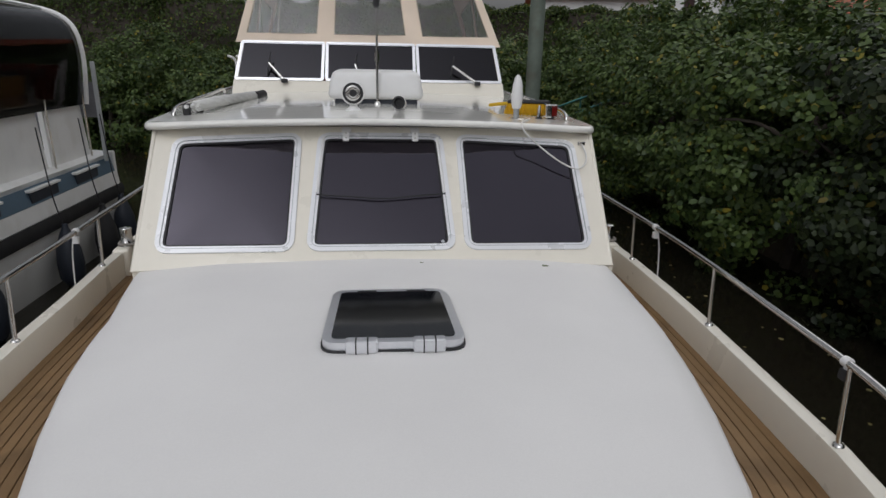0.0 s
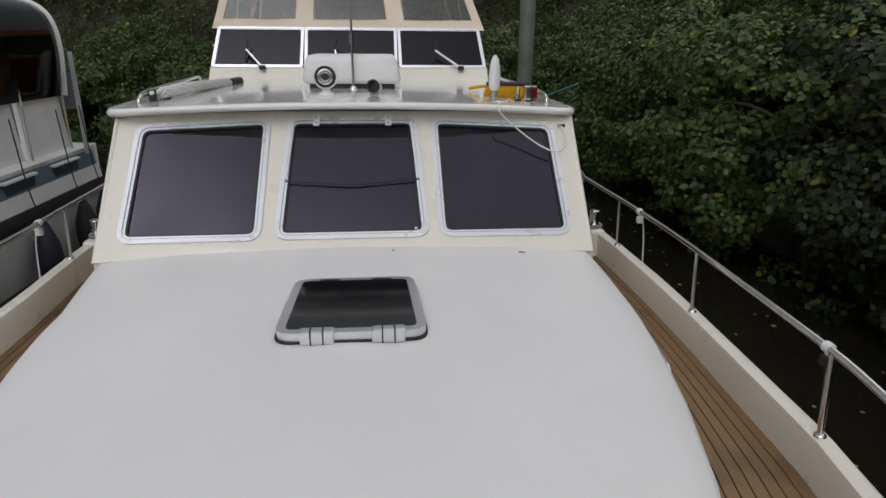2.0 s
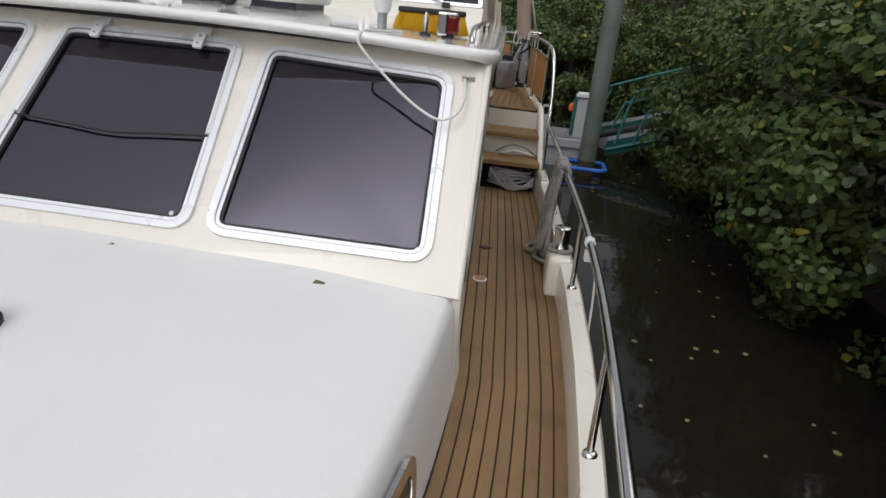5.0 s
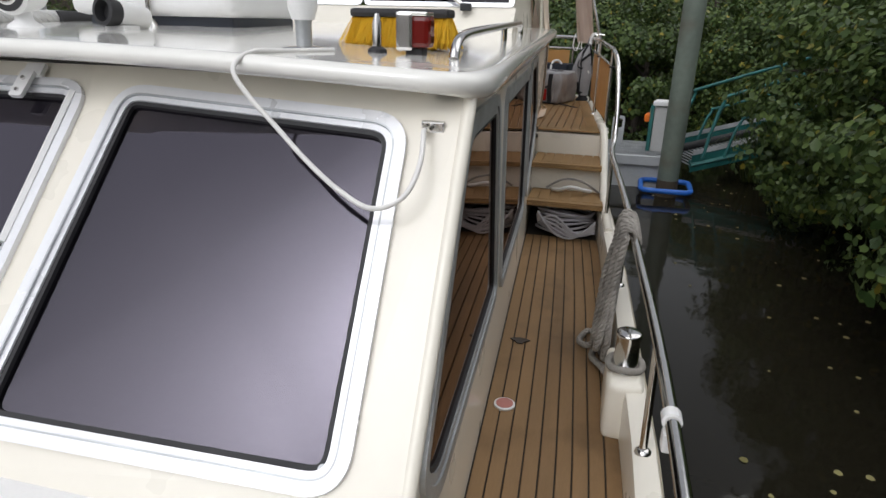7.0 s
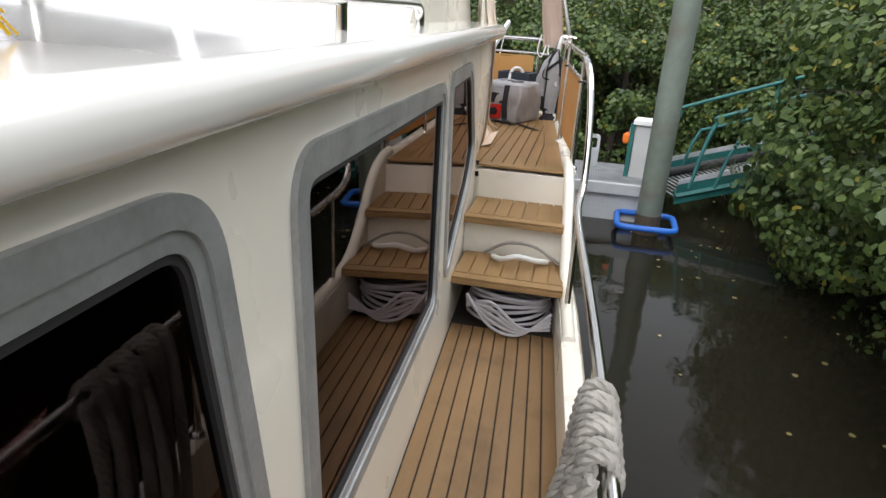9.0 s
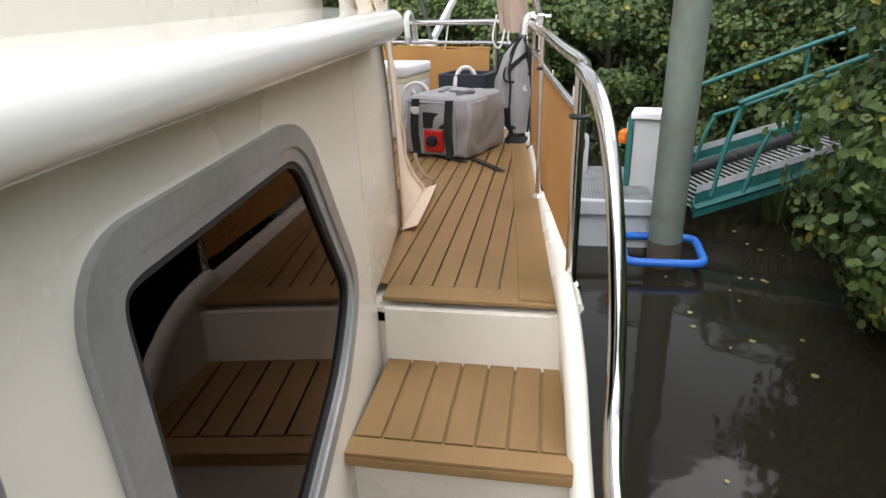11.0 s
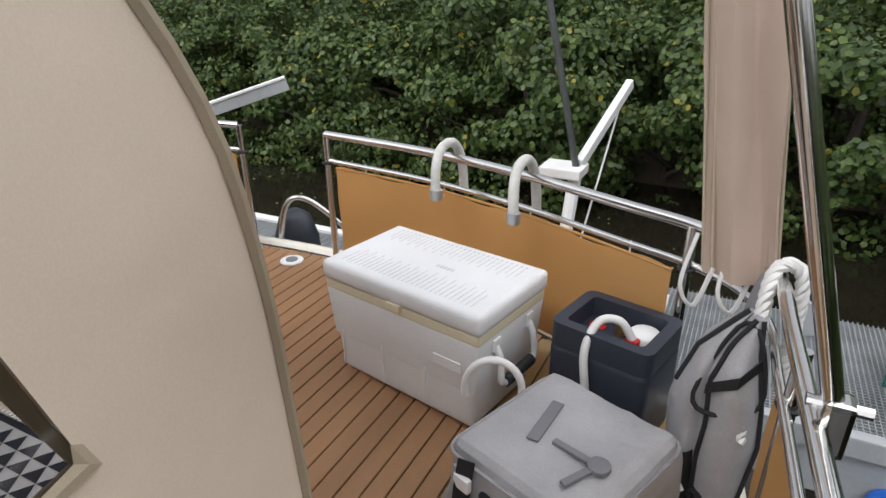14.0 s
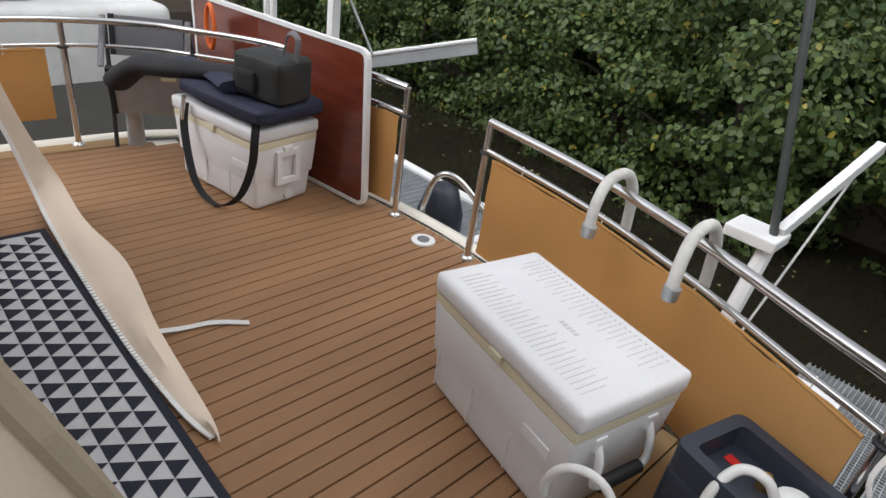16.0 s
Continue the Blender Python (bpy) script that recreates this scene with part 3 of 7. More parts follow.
def crown(x, y):
    """Rise of the roof over its base, across the boat."""
    return interp([(0, 0.104), (0.3, 0.1), (0.6, 0.088), (0.9, 0.066), (1.0, 0.058), (2, 0.05)], min(1.9, abs(x - axis(y)) / 1.57))


half = [(roofhalf(y) + 0.024, y) for y in (7.92, 7.2, 6.4, 5.6, 5.2)] + [(1.603, 4.85), (1.604, 4.62), (1.600, 4.46), (1.588, 4.38), (1.555, 4.315), (1.49, 4.278), (1.38, 4.266), (1.15, 4.263), (0.9, 4.262), (0.6, 4.262), (0.3, 4.261)]
edge = [Vector((axis(y) + x, y, 0)) for x, y in half] + [Vector((0, 4.261, 0))] + [Vector((axis(y) - x, y, 0)) for x, y in half[::-1]]
edge = smoothline(edge, 3)
bm = bmesh.new()
rows = []
for k, p in enumerate(edge):
    d = (edge[min(k + 1, len(edge) - 1)] - edge[max(k - 1, 0)]).normalized()
    inw = Vector((-d.y, d.x, 0))
    if inw.dot(Vector((axis(6), 6, 0)) - p) < 0:
        inw = -inw
    f = max(0.0, inw.y)
    zb = 1.258 + 0.019 * (p.y - 4.3)
    under = zb - 0.012 * (1 - f) + f * (0.010 + 0.045 * (1 - min(1, (p.x / 1.5) ** 2)))
    top = zb + crown(p.x, p.y)
    ring = [(0.16 + 0.26 * f, under), (0.05, under)] + [(0.03 * (1 - math.sin(a)), (under + top) / 2 - (top - under) / 2 * math.cos(a)) for a in [math.pi * k / 10 for k in range(11)]] + [(0.040, top)]
    row = [p + inw * q + Vector((0, 0, z)) for q, z in ring]
    yt = min(7.92, max(5.0, p.y))
    goal = Vector((axis(yt), yt, 0))
    for q in (0.06, 0.2, 0.4, 0.6, 0.8, 1.0):
        v = (p + inw * 0.04).lerp(goal, q)
        row.append(Vector((v.x, v.y, 1.258 + 0.019 * (v.y - 4.3) + crown(v.x, v.y))))
    rows.append(row)
g = sheet(bm, rows)
for k in range(len(g) // 2 - 1):
    a, b = g[k], g[len(g) - 1 - k]
    bm.faces.new((a[0], b[0], g[len(g) - 2 - k][0], g[k + 1][0]))
bmesh.ops.remove_doubles(bm, verts=bm.verts[:], dist=1e-5)
bmesh.ops.holes_fill(bm, edges=[q for q in bm.edges if q.is_boundary], sides=0)
bmesh.ops.recalc_face_normals(bm, faces=bm.faces[:])
tagged(part("ceiling_wheelhouse_roof", bm, GLOSS, smooth=True), "glossy cream wheelhouse roof with a thick rounded rim", "roof", kind="structure")

# ---------------- upper steering position: coaming, windscreen, awning ----------------
FY = 6.62
fb = 1.40
bm = bmesh.new()
zc = 1.50
for side in (1, -1):
    o = axis(7.2) + side * fb
    slab(bm, [(axis(FY) + side * fb, FY - 0.1, 1.36), (axis(7.88) + side * fb, 7.88, 1.36), (axis(7.88) + side * (fb - 0.06), 7.88, 1.88), (axis(FY) + side * (fb - 0.06), FY + 0.24, 1.88), (axis(FY) + side * (fb - 0.01), FY + 0.0, zc)], (-side * 0.03, 0, 0))
slab(bm, [(axis(FY) - fb, FY - 0.12, 1.36), (axis(FY) + fb, FY - 0.12, 1.36), (axis(FY) + fb, FY, zc), (axis(FY) - fb, FY, zc)], (0, 0.04, 0))
tagged(part("wall_coaming", bm, CREAM), "cream-painted coaming round the upper steering position", "coaming", kind="structure")

wp = (Vector((axis(FY) - fb, FY, zc)), Vector((1, 0, 0)), Vector((0, 0.24, 0.38)).normalized())
H = math.hypot(0.24, 0.38)
for i, (a, b, ta, tb) in enumerate(((0.02, 0.90, 0.07, 0.91), (0.94, 1.86, 0.94, 1.86), (1.90, 2.78, 1.89, 2.73))):
    l = roundpoly([(a, 0.01), (b, 0.01), (tb, H - 0.005), (ta, H - 0.005)], 0.015, 2)
    w = window("window_screen", "tinted windscreen pane in a white aluminium frame", wp, l, ALU, 0.018, 0.010, False, glass=SCREENGLASS)


def canvas_panel(name, corners, cut, label, parent, nu=14, nv=10, sag=0.012, mt=None, seed=0, edges=None):
    """A cloth panel between four corners with soft folds; cut: a clear window as (u0, u1, v0, v1)."""
    a, b, c, d = (Vector(p) for p in corners)
    nrm = (b - a).cross(d - a).normalized()

    def along(line, v):
        k = min(int(v * (len(line) - 1)), len(line) - 2)
        return line[k].lerp(line[k + 1], v * (len(line) - 1) - k)

    def at(u, v):
        p = along(edges[0], v).lerp(along(edges[1], v), u) if edges else (a * (1 - u) + b * u) * (1 - v) + (d * (1 - u) + c * u) * v
        q = noise.noise(Vector((u * 2.3 + seed, v * 1.6, seed * 1.7))) + 0.4 * noise.noise(Vector((u * 6, v * 5 + seed, 3.1)))
        return p + nrm * (sag * q * (1 - (2 * u - 1) ** 2) * (1 - (2 * v - 1) ** 6))

    us = sorted(set([i / nu for i in range(nu + 1)] + ([cut[0], cut[1]] if cut else [])))
    vs = sorted(set([i / nv for i in range(nv + 1)] + ([cut[2], cut[3]] if cut else [])))
    bm, bw = bmesh.new(), bmesh.new()
    for i in range(len(us) - 1):
        for j in range(len(vs) - 1):
            um, vm = (us[i] + us[i + 1]) / 2, (vs[j] + vs[j + 1]) / 2
            t = bw if cut and cut[0] < um < cut[1] and cut[2] < vm < cut[3] else bm
            q = [t.verts.new(at(*k)) for k in ((us[i], vs[j]), (us[i + 1], vs[j]), (us[i + 1], vs[j + 1]), (us[i], vs[j + 1]))]
            t.faces.new(q)
    for t in (bm, bw):
        bmesh.ops.remove_doubles(t, verts=t.verts[:], dist=1e-5)
    o = part(name, thick(bm, 0.004), mt or CANVAS, parent, label, True)
    if cut:
        p = part("clear_window", bw, CLEAR, o, "clear flexible plastic window", True)
        hem = [at(u, v) for u, v in ((cut[0], cut[2]), (cut[1], cut[2]), (cut[1], cut[3]), (cut[0], cut[3]))]
        part("window_hem", tubed(hem, 0.012, 6, closed=True, flat=0.35), CANVASD, o)
    else:
        bw.free()
    return o


tent = thing("boat_awning", "beige canvas awning with clear windows over the steering position", "awning", at=(axis(8), 8, DECK2))
tent_parts = []
fx = [axis(FY) - fb + q for q in (0.0, 0.92, 1.88, 2.80)]
tx = [axis(7.3) - 1.2, axis(7.3) - 0.42, axis(7.3) + 0.40, axis(7.3) + 1.15]
for i in range(3):
    tent_parts.append(canvas_panel("front_panel", ((fx[i], FY + 0.235, 1.87), (fx[i + 1], FY + 0.235, 1.87), (tx[i + 1], 7.25, 2.62), (tx[i], 7.25, 2.62)), (0.1, 0.9, 0.13, 0.95), "", None, sag=0.006, seed=i))
TOPZ = 2.62
for side in (1, -1):
    mir = lambda q: Vector((q[0] if side > 0 else -0.316 - q[0], q[1], q[2]))
    fore = [mir(q) for q in smoothline([(1.30, 8.37, 0.655), (1.355, 8.16, 0.85), (1.385, 7.98, 1.28), (1.37, 7.86, 1.46), (1.22, 7.72, 2.0), (1.03, 7.5, TOPZ)], 4)]
    aft = [mir(q) for q in smoothline([(1.275, 8.895, 0.655), (1.198, 8.910, 0.764), (1.168, 8.940, 0.905), (1.147, 8.965, 1.085), (1.134, 8.980, 1.281), (1.138, 8.965, 1.500), (1.160, 8.931, 1.680), (1.172, 8.882, 1.852), (1.132, 8.804, 2.053), (0.934, 8.684, TOPZ)], 4)]
    e = (fore, aft) if side > 0 else (aft, fore)
    low = [p for p in fore if p.z < 1.95]
    wall = bmesh.new()
    sheet(wall, [[Vector((cabin(7.8, side) - side * (0.02 * p.z - 0.001), 7.80, p.z)), Vector(((cabin(7.8, side) - side * 0.02 * p.z + p.x) / 2 - side * 0.004, (7.8 + p.y) / 2, p.z)), Vector((p.x - side * 0.016, p.y + 0.012, p.z)), Vector((p.x - side * 0.07, p.y + 0.10, p.z))] for p in low])
    tagged(part("wall_canvas_edge", thick(wall, 0.015), CREAM, smooth=True), "cream-painted wall end running up to the awning canvas", "wall", kind="structure")
    tent_parts.append(canvas_panel("side_curtain", (e[0][0], e[1][0], e[1][-1], e[0][-1]), (0.12, 0.81, 0.655, 0.93), "", None, sag=0.016, seed=3 + side, edges=e, nu=22, nv=24))
    tent_parts.append(part("welt", tubed([p + Vector((0, 0.004, 0)) for p in aft], 0.007, 6), CANVASD))
    fold = [a.lerp(fore[min(k, len(fore) - 1)], 0.11) + Vector((side * (0.004 + 0.004 * math.sin(k * 2.1)), 0.006 * math.sin(k * 1.3), 0)) for k, a in enumerate(aft)]
    tent_parts.append(part("hem_fold", tubed(smoothline(fold, 3), 0.012, 8, flat=0.55), CANVAS, smooth=True))
    foot = [mir(q) for q in ((1.30, 8.37, 0.66), (1.29, 8.63, 0.66), (1.275, 8.895, 0.66))]
    tent_parts.append(part("skirt", ribbon([p + Vector((side * 0.02, 0, -0.006)) for p in foot], (1, 0, 0.35), 0.07), CANVAS, smooth=True))
    tent_parts.append(part("welt_end", tubed(smoothline([mir((1.235, 8.90, 0.80)), mir((1.26, 8.90, 0.72)), mir((1.315, 8.93, 0.67))], 4), 0.013, 6, flat=0.5), CANVASD))
    f2 = (axis(FY) + side * (fb - 0.06), FY + 0.24, 1.88)
    c2 = (axis(7.88) + side * (fb - 0.06), 7.88, 1.88)
    tf = (axis(7.3) + side * 1.17, 7.25, TOPZ)
    t2 = (axis(7.5) + side * 1.14, 7.5, TOPZ)
    tent_parts.append(canvas_panel("fore_side_panel", (f2, c2, t2, tf) if side > 0 else (c2, f2, tf, t2), (0.1, 0.85, 0.1, 0.9), "", None, sag=0.006, seed=8 + side))
bmr = canvas_panel("roof_panel", ((axis(7.3) - 1.2, 7.25, TOPZ), (axis(7.3) + 1.16, 7.25, TOPZ), (axis(8.9) + 1.16, 8.93, TOPZ), (axis(8.9) - 1.2, 8.93, TOPZ)), None, "", None, sag=0.05, seed=11)
tent_parts.append(bmr)
for o in tent_parts:
    attach(o, tent)


# ---------------- surroundings ----------------
bm = bmesh.new()
def groundz(x, y):
    bank = max(min((x - 3.9) / 1.6, 3.0), min((y - 15.7) / 1.6, 3.0), min((-11.0 - x) / 1.6, 3.0), -0.0)
    z = -2.2
    if bank > 0:
        z = -2.2 + 1.9 * min(1, bank) + 0.5 * max(0, bank - 1) ** 0.8
        far = max(x - 8, y - 22, -16 - x, 0)
        z += min(far, 60) * 0.075
    return z


gx = [-3000, -600, -150, -70] + [-40 + 2 * i for i in range(12)] + [-15.5 + 1.5 * i for i in range(12)] + [2.6 + 0.45 * i for i in range(16)] + [10, 12, 15, 20, 28, 40, 70, 150, 600, 3000]
gy = [-3000, -600, -150, -60, -30, -15, -8, -4, 0, 4, 8, 11, 13, 14.3, 15.0] + [15.5 + 0.47 * i for i in range(19)] + [25, 28, 32, 38, 46, 60, 90, 160, 600, 3000]
sheet(bm, [[(x, y, groundz(x, y)) for x in gx] for y in gy])
tagged(part("ground", bm, EARTH, smooth=True), "dark earth bank and canal bed under the water", "ground", kind="structure")
bm = bmesh.new()
sheet(bm, [[(x, y, -0.72) for x in (-300, -30, 0, 4, 8)] for y in (-300, -20, 0, 10, 20)])
tagged(part("water", bm, WATER), "dark murky canal water with faint ripples and reflections", "water", kind="structure")


def leaves(n, place, size, seed, norm_up=0.35):
    """Many rounded leaves as one mesh: place(rng, n) gives points and outward directions."""
    rng = np.random.default_rng(seed)
    p, d = place(rng, n)
    n = len(p)
    d = d + rng.normal(0, 0.55, (n, 3)) + np.array([0, 0, norm_up])
    d /= np.linalg.norm(d, axis=1)[:, None]
    a = np.cross(d, rng.normal(0, 1, (n, 3)))
    a /= np.linalg.norm(a, axis=1)[:, None]
    b = np.cross(d, a)
    s = size * rng.uniform(0.6, 1.25, (n, 1))
    shape = ((0, -1.05, 0), (0.78, -0.12, 0.16), (0.40, 0.92, 0.04), (-0.40, 0.92, 0.04), (-0.78, -0.12, 0.16))
    co = np.stack([p + a * s * x + b * s * y + d * s * z for x, y, z in shape], 1).reshape(-1, 3)
    base = (np.arange(n) * 5)[:, None]
    tri = np.array([[0, 1, 2], [0, 2, 3], [0, 3, 4]])
    f = (base[:, None, :] + tri[None]).reshape(-1, 3)
    me = bpy.data.meshes.new("crown")
    me.vertices.add(len(co))
    me.vertices.foreach_set("co", co.astype(np.float32).ravel())
    me.loops.add(f.size)
    me.loops.foreach_set("vertex_index", f.astype(np.int32).ravel())
    me.polygons.add(len(f))
    me.polygons.foreach_set("loop_start", np.arange(0, f.size, 3, dtype=np.int32))
    me.update(calc_edges=True)
    return me


def bushplace(rx, ry, rz, clumps, spread, seed, low=-0.5):
    def f(rng, n):
        r2 = np.random.default_rng(seed)
        d = r2.normal(0, 1, (clumps * 3, 3))
        d /= np.linalg.norm(d, axis=1)[:, None]
        d = d[d[:, 2] > low][:clumps]
        k = r2.uniform(0.55, 1.08, (len(d), 1))
        c = d * k * np.array([rx, ry, rz])
        i = rng.integers(0, len(c), n)
        q = rng.normal(0, 1, (n, 3))
        q /= np.linalg.norm(q, axis=1)[:, None]
        rad = spread * r2.uniform(0.6, 1.3, len(d))[i][:, None] * rng.uniform(0.45, 1.0, (n, 1))
        p = c[i] + q * rad * np.array([1, 1, 0.7])
        return p, q * 0.8 + d[i] * 0.6
    return f


def bush_thing(name, label, category, mesh, material, limbs, seed, group):
    t = thing(name, label, category, group)
    me = mesh
    me.materials.append(material)
    o = new("crown", me)
    attach(o, t)
    r = random.Random(seed)
    bmt = bmesh.new()
    tube(bmt, smoothline([(0, 0, -1.6), (0.06, 0.03, -0.6), (-0.03, 0.05, 0.3), (0.05, 0.0, 1.0)], 4), 0.09, 7, r2=0.03)
    part("trunk", bmt, BARK, t, smooth=True)
    for i in range(limbs):
        a = r.uniform(0, 2 * math.pi)
        h = r.uniform(-0.9, 0.4)
        q = Vector((math.cos(a), math.sin(a), 0))
        part("limb", tubed(smoothline([Vector((0, 0, h)), q * 0.6 + Vector((0, 0, h + 0.35)), q * 1.3 + Vector((0, 0, h + r.uniform(0.3, 0.9)))], 4), 0.035, 6, r2=0.008), BARK, t, smooth=True)
    return t


bushes = []
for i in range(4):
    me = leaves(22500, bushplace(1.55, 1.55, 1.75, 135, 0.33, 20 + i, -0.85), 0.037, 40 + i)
    bushes.append(bush_thing("alder_bush" if i < 2 else "hazel_bush", "dense alder bush over the dark water, shade in its leaf colour" if i < 2 else "light green hazel bush hanging over the water's edge", "bush", me, LEAF if i < 2 else HAZEL, 6, i, "bushes on the canal bank"))
spots = []
r = random.Random(5)
y = -5.0
while y < 17.5:
    gap = 1 if 10.8 < y < 14.9 else 0        # the gangway's way through the bushes
    x = 5.2 + 1.1 * gap + r.uniform(-0.15, 0.3)
    spots.append((x, y, 0.62 - 0.3 * gap + r.uniform(-0.15, 0.2), r.uniform(0.95, 1.15)))
    spots.append((x + 1.9 + r.uniform(-0.2, 0.3), y + 0.8, 0.95 - 0.2 * gap + r.uniform(-0.15, 0.25), r.uniform(1.05, 1.3)))
    y += 1.75 if y > 0 else 2.2
x = 2.6
while x > -12:
    spots.append((x, 16.75 + r.uniform(-0.2, 0.3), 0.15 + r.uniform(-0.15, 0.15), r.uniform(1.0, 1.12)))
    x -= 1.9
for x in (3.4, 0.9, -1.6, -4.1, -6.6):
    spots.append((x, 18.6 + r.uniform(-0.2, 0.3), 0.45 + r.uniform(-0.15, 0.15), r.uniform(1.0, 1.1)))
used = set()
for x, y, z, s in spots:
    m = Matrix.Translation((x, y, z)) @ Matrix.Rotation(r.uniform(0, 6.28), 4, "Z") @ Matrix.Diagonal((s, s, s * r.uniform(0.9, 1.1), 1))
    # shade-darkened alder leaves up to y 5.5, lighter hazel leaves aft of it
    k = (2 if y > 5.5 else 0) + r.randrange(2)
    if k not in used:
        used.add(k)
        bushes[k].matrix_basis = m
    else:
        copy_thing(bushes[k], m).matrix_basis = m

# clipped hedge behind the stern
def hedgeplace(L, W, Hh):
    def f(rng, n):
        p = rng.uniform(-1, 1, (n, 3)) * np.array([L, W, Hh])
        ax = rng.integers(0, 3, n)
        d = np.zeros((n, 3))
        s = np.where(rng.random(n) < 0.5, -1.0, 1.0)
        s[ax == 2] = 1
        half = np.array([L, W, Hh])
        for k in range(3):
            m = ax == k
            p[m, k] = s[m] * half[k] * rng.uniform(0.88, 1.04, m.sum())
            d[m, k] = s[m]
        p += 0.09 * np.sin(p[:, [1, 2, 0]] * 4.1)
        return p, d
    return f


hm = leaves(17000, hedgeplace(1.7, 0.75, 1.2), 0.036, 77)
hedge = thing("hedge", "clipped green hedge section above the canal bank", "hedge", "hedge along the bank")
hm.materials.append(HEDGELEAF)
attach(new("crown", hm), hedge)
part("inner_brush", boxed(-1.62, 1.62, -0.62, 0.62, -2.6, 1.08, 0.1), BARK, hedge)
hx = [-14.4 + 3.1 * i for i in range(8)]
for i, x in enumerate(hx):
    m = pose(x, 20.9, 2.0 + (0.05 if i % 2 else 0), 0, 0, (180 if i % 2 else 0))
    if i == 0:
        hedge.matrix_basis = m
    else:
        copy_thing(hedge, m)


def house(name, x, y, z, w, d, h, rh, label, rz=0, wall=None):
    t = thing(name, label, "house")
    bm = boxed(-w / 2, w / 2, -d / 2, d / 2, -3, h)
    part("wall", bm, wall or RENDER, t)
    bm = bmesh.new()
    slab(bm, [(-w / 2 - 0.4, -d / 2 - 0.5, h - 0.1), (w / 2 + 0.4, -d / 2 - 0.5, h - 0.1), (w / 2 + 0.4, 0, h + rh), (-w / 2 - 0.4, 0, h + rh)], (0, 0, 0.18))
    slab(bm, [(-w / 2 - 0.4, 0.02, h + rh), (w / 2 + 0.4, 0.02, h + rh), (w / 2 + 0.4, d / 2 + 0.5, h - 0.1), (-w / 2 - 0.4, d / 2 + 0.5, h - 0.1)], (0, 0, 0.18))
    part("roof", bm, ROOFTILE, t)
    for k in range(max(1, int(w // 2.6))):
        wx = -w / 2 + 1.3 + k * 2.6
        o = part("window", boxed(wx - 0.5, wx + 0.5, -d / 2 - 0.05, -d / 2 + 0.02, h - 2.0, h - 0.8, 0.02), WHITEPL, t)
        part("pane", boxed(wx - 0.42, wx + 0.42, -d / 2 - 0.06, -d / 2 - 0.03, h - 1.92, h - 0.88), TINT, o)
    t.matrix_basis = pose(x, y, z, 0, 0, rz)
    return t


house("house", 16.5, 50, 3.2, 9, 8, 2.6, 3.4, "white rendered house with a red tiled roof", -8)
house("house", 21.5, 46, 3.6, 4, 5, 3.0, 1.8, "small white rendered house with a red tiled roof", 10)
house("house", 36.5, 47, 3.4, 7, 7, 1.6, 1.7, "low house with an orange clay tiled roof", -5, mat("beige_render", (0.5, 0.42, 0.33), 0.85))
bm = boxed(-34, -3.5, 33, 46, -1, 9)
wh = thing("boat_shed", "long pale grey metal-clad shed behind the hedge", "shed")
part("wall", bm, mat("pale_cladding", (0.62, 0.66, 0.70), 0.6, var=0.05), wh)
for i in range(10):
    part("cladding_rib", boxed(-33.5 + 3.1 * i, -33.4 + 3.1 * i, 32.95, 33.0, 0, 9), GREYPAINT, wh)

# ---------------- mooring pile, pontoon, gangway ----------------
t = thing("mooring_pile", "tall green steel mooring pile standing in the water", "pile", at=(2.80, 11.40, -2))
part("post", lathe(bmesh.new(), [(0.135, -0.4), (0.135, 5.4), (0.13, 5.45)], (2.80, 11.40, -1.6), 24), PILE, t, smooth=True)
part("cap", lathe(bmesh.new(), [(0.142, 3.80), (0.142, 3.86), (0.10, 3.91), (0.02, 3.93)], (2.80, 11.40, 0.0), 24), PILE, t, smooth=True)
part("waterline_band", lathe(bmesh.new(), [(0.137, -0.74), (0.1375, -0.50)], (2.80, 11.40, 0.0), 24), EARTH, t, "dark wet band at the waterline", smooth=True)
t = thing("floating_ring", "blue plastic tube ring round the pile at the waterline", "ring", at=(2.8, 11.4, -0.68))
loop = [Vector((2.78 + q.x, 11.42 + q.y, -0.60)) for q in roundpoly([(-0.33, -0.30), (0.30, -0.30), (0.33, 0.30), (-0.30, 0.32)], 0.12)]
part("tube", tubed(loop, 0.035, 10, closed=True), BLUEPL, t, smooth=True)
t = thing("pontoon", "grey floating pontoon with a metal grating top", "pontoon", at=(2.2, 12.3, -0.4))
part("float", boxed(1.0, 2.75, 11.75, 13.1, -0.85, -0.36, 0.05), GREYPAINT, t)
part("edge", boxed(0.95, 2.8, 11.70, 11.78, -0.40, -0.27, 0.01), GREYPAINT, t)
bm = bmesh.new()
for i in range(43):
    box(bm, 1.0, 2.75, 11.80 + 0.030 * i, 11.806 + 0.030 * i, -0.335, -0.30)
for i in range(58):
    box(bm, 1.01 + 0.030 * i, 1.015 + 0.030 * i, 11.78, 13.1, -0.325, -0.301)
part("grating", bm, DULLSTEEL, t)
t = thing("mooring_cleat", "pale grey looped mooring bracket on the pontoon", "cleat", at=(2.1, 12.9, -0.3))
part("bracket", ringframe(bmesh.new(), polar((2.12, 12.75, -0.3), (1, 0.1, 0), (0, 0, 1), roundpoly([(-0.09, 0), (0.09, 0), (0.09, 0.42), (-0.09, 0.42)], 0.05)), polar((2.12, 12.75, -0.3), (1, 0.1, 0), (0, 0, 1), roundpoly([(-0.055, 0.24), (0.055, 0.24), (0.055, 0.38), (-0.055, 0.38)], 0.03)), (0, 0.04, 0)), GREYPAINT, t)
t = thing("power_pedestal", "grey shore power box on a green frame with an orange lamp", "power pedestal", at=(2.75, 12.4, -0.7))
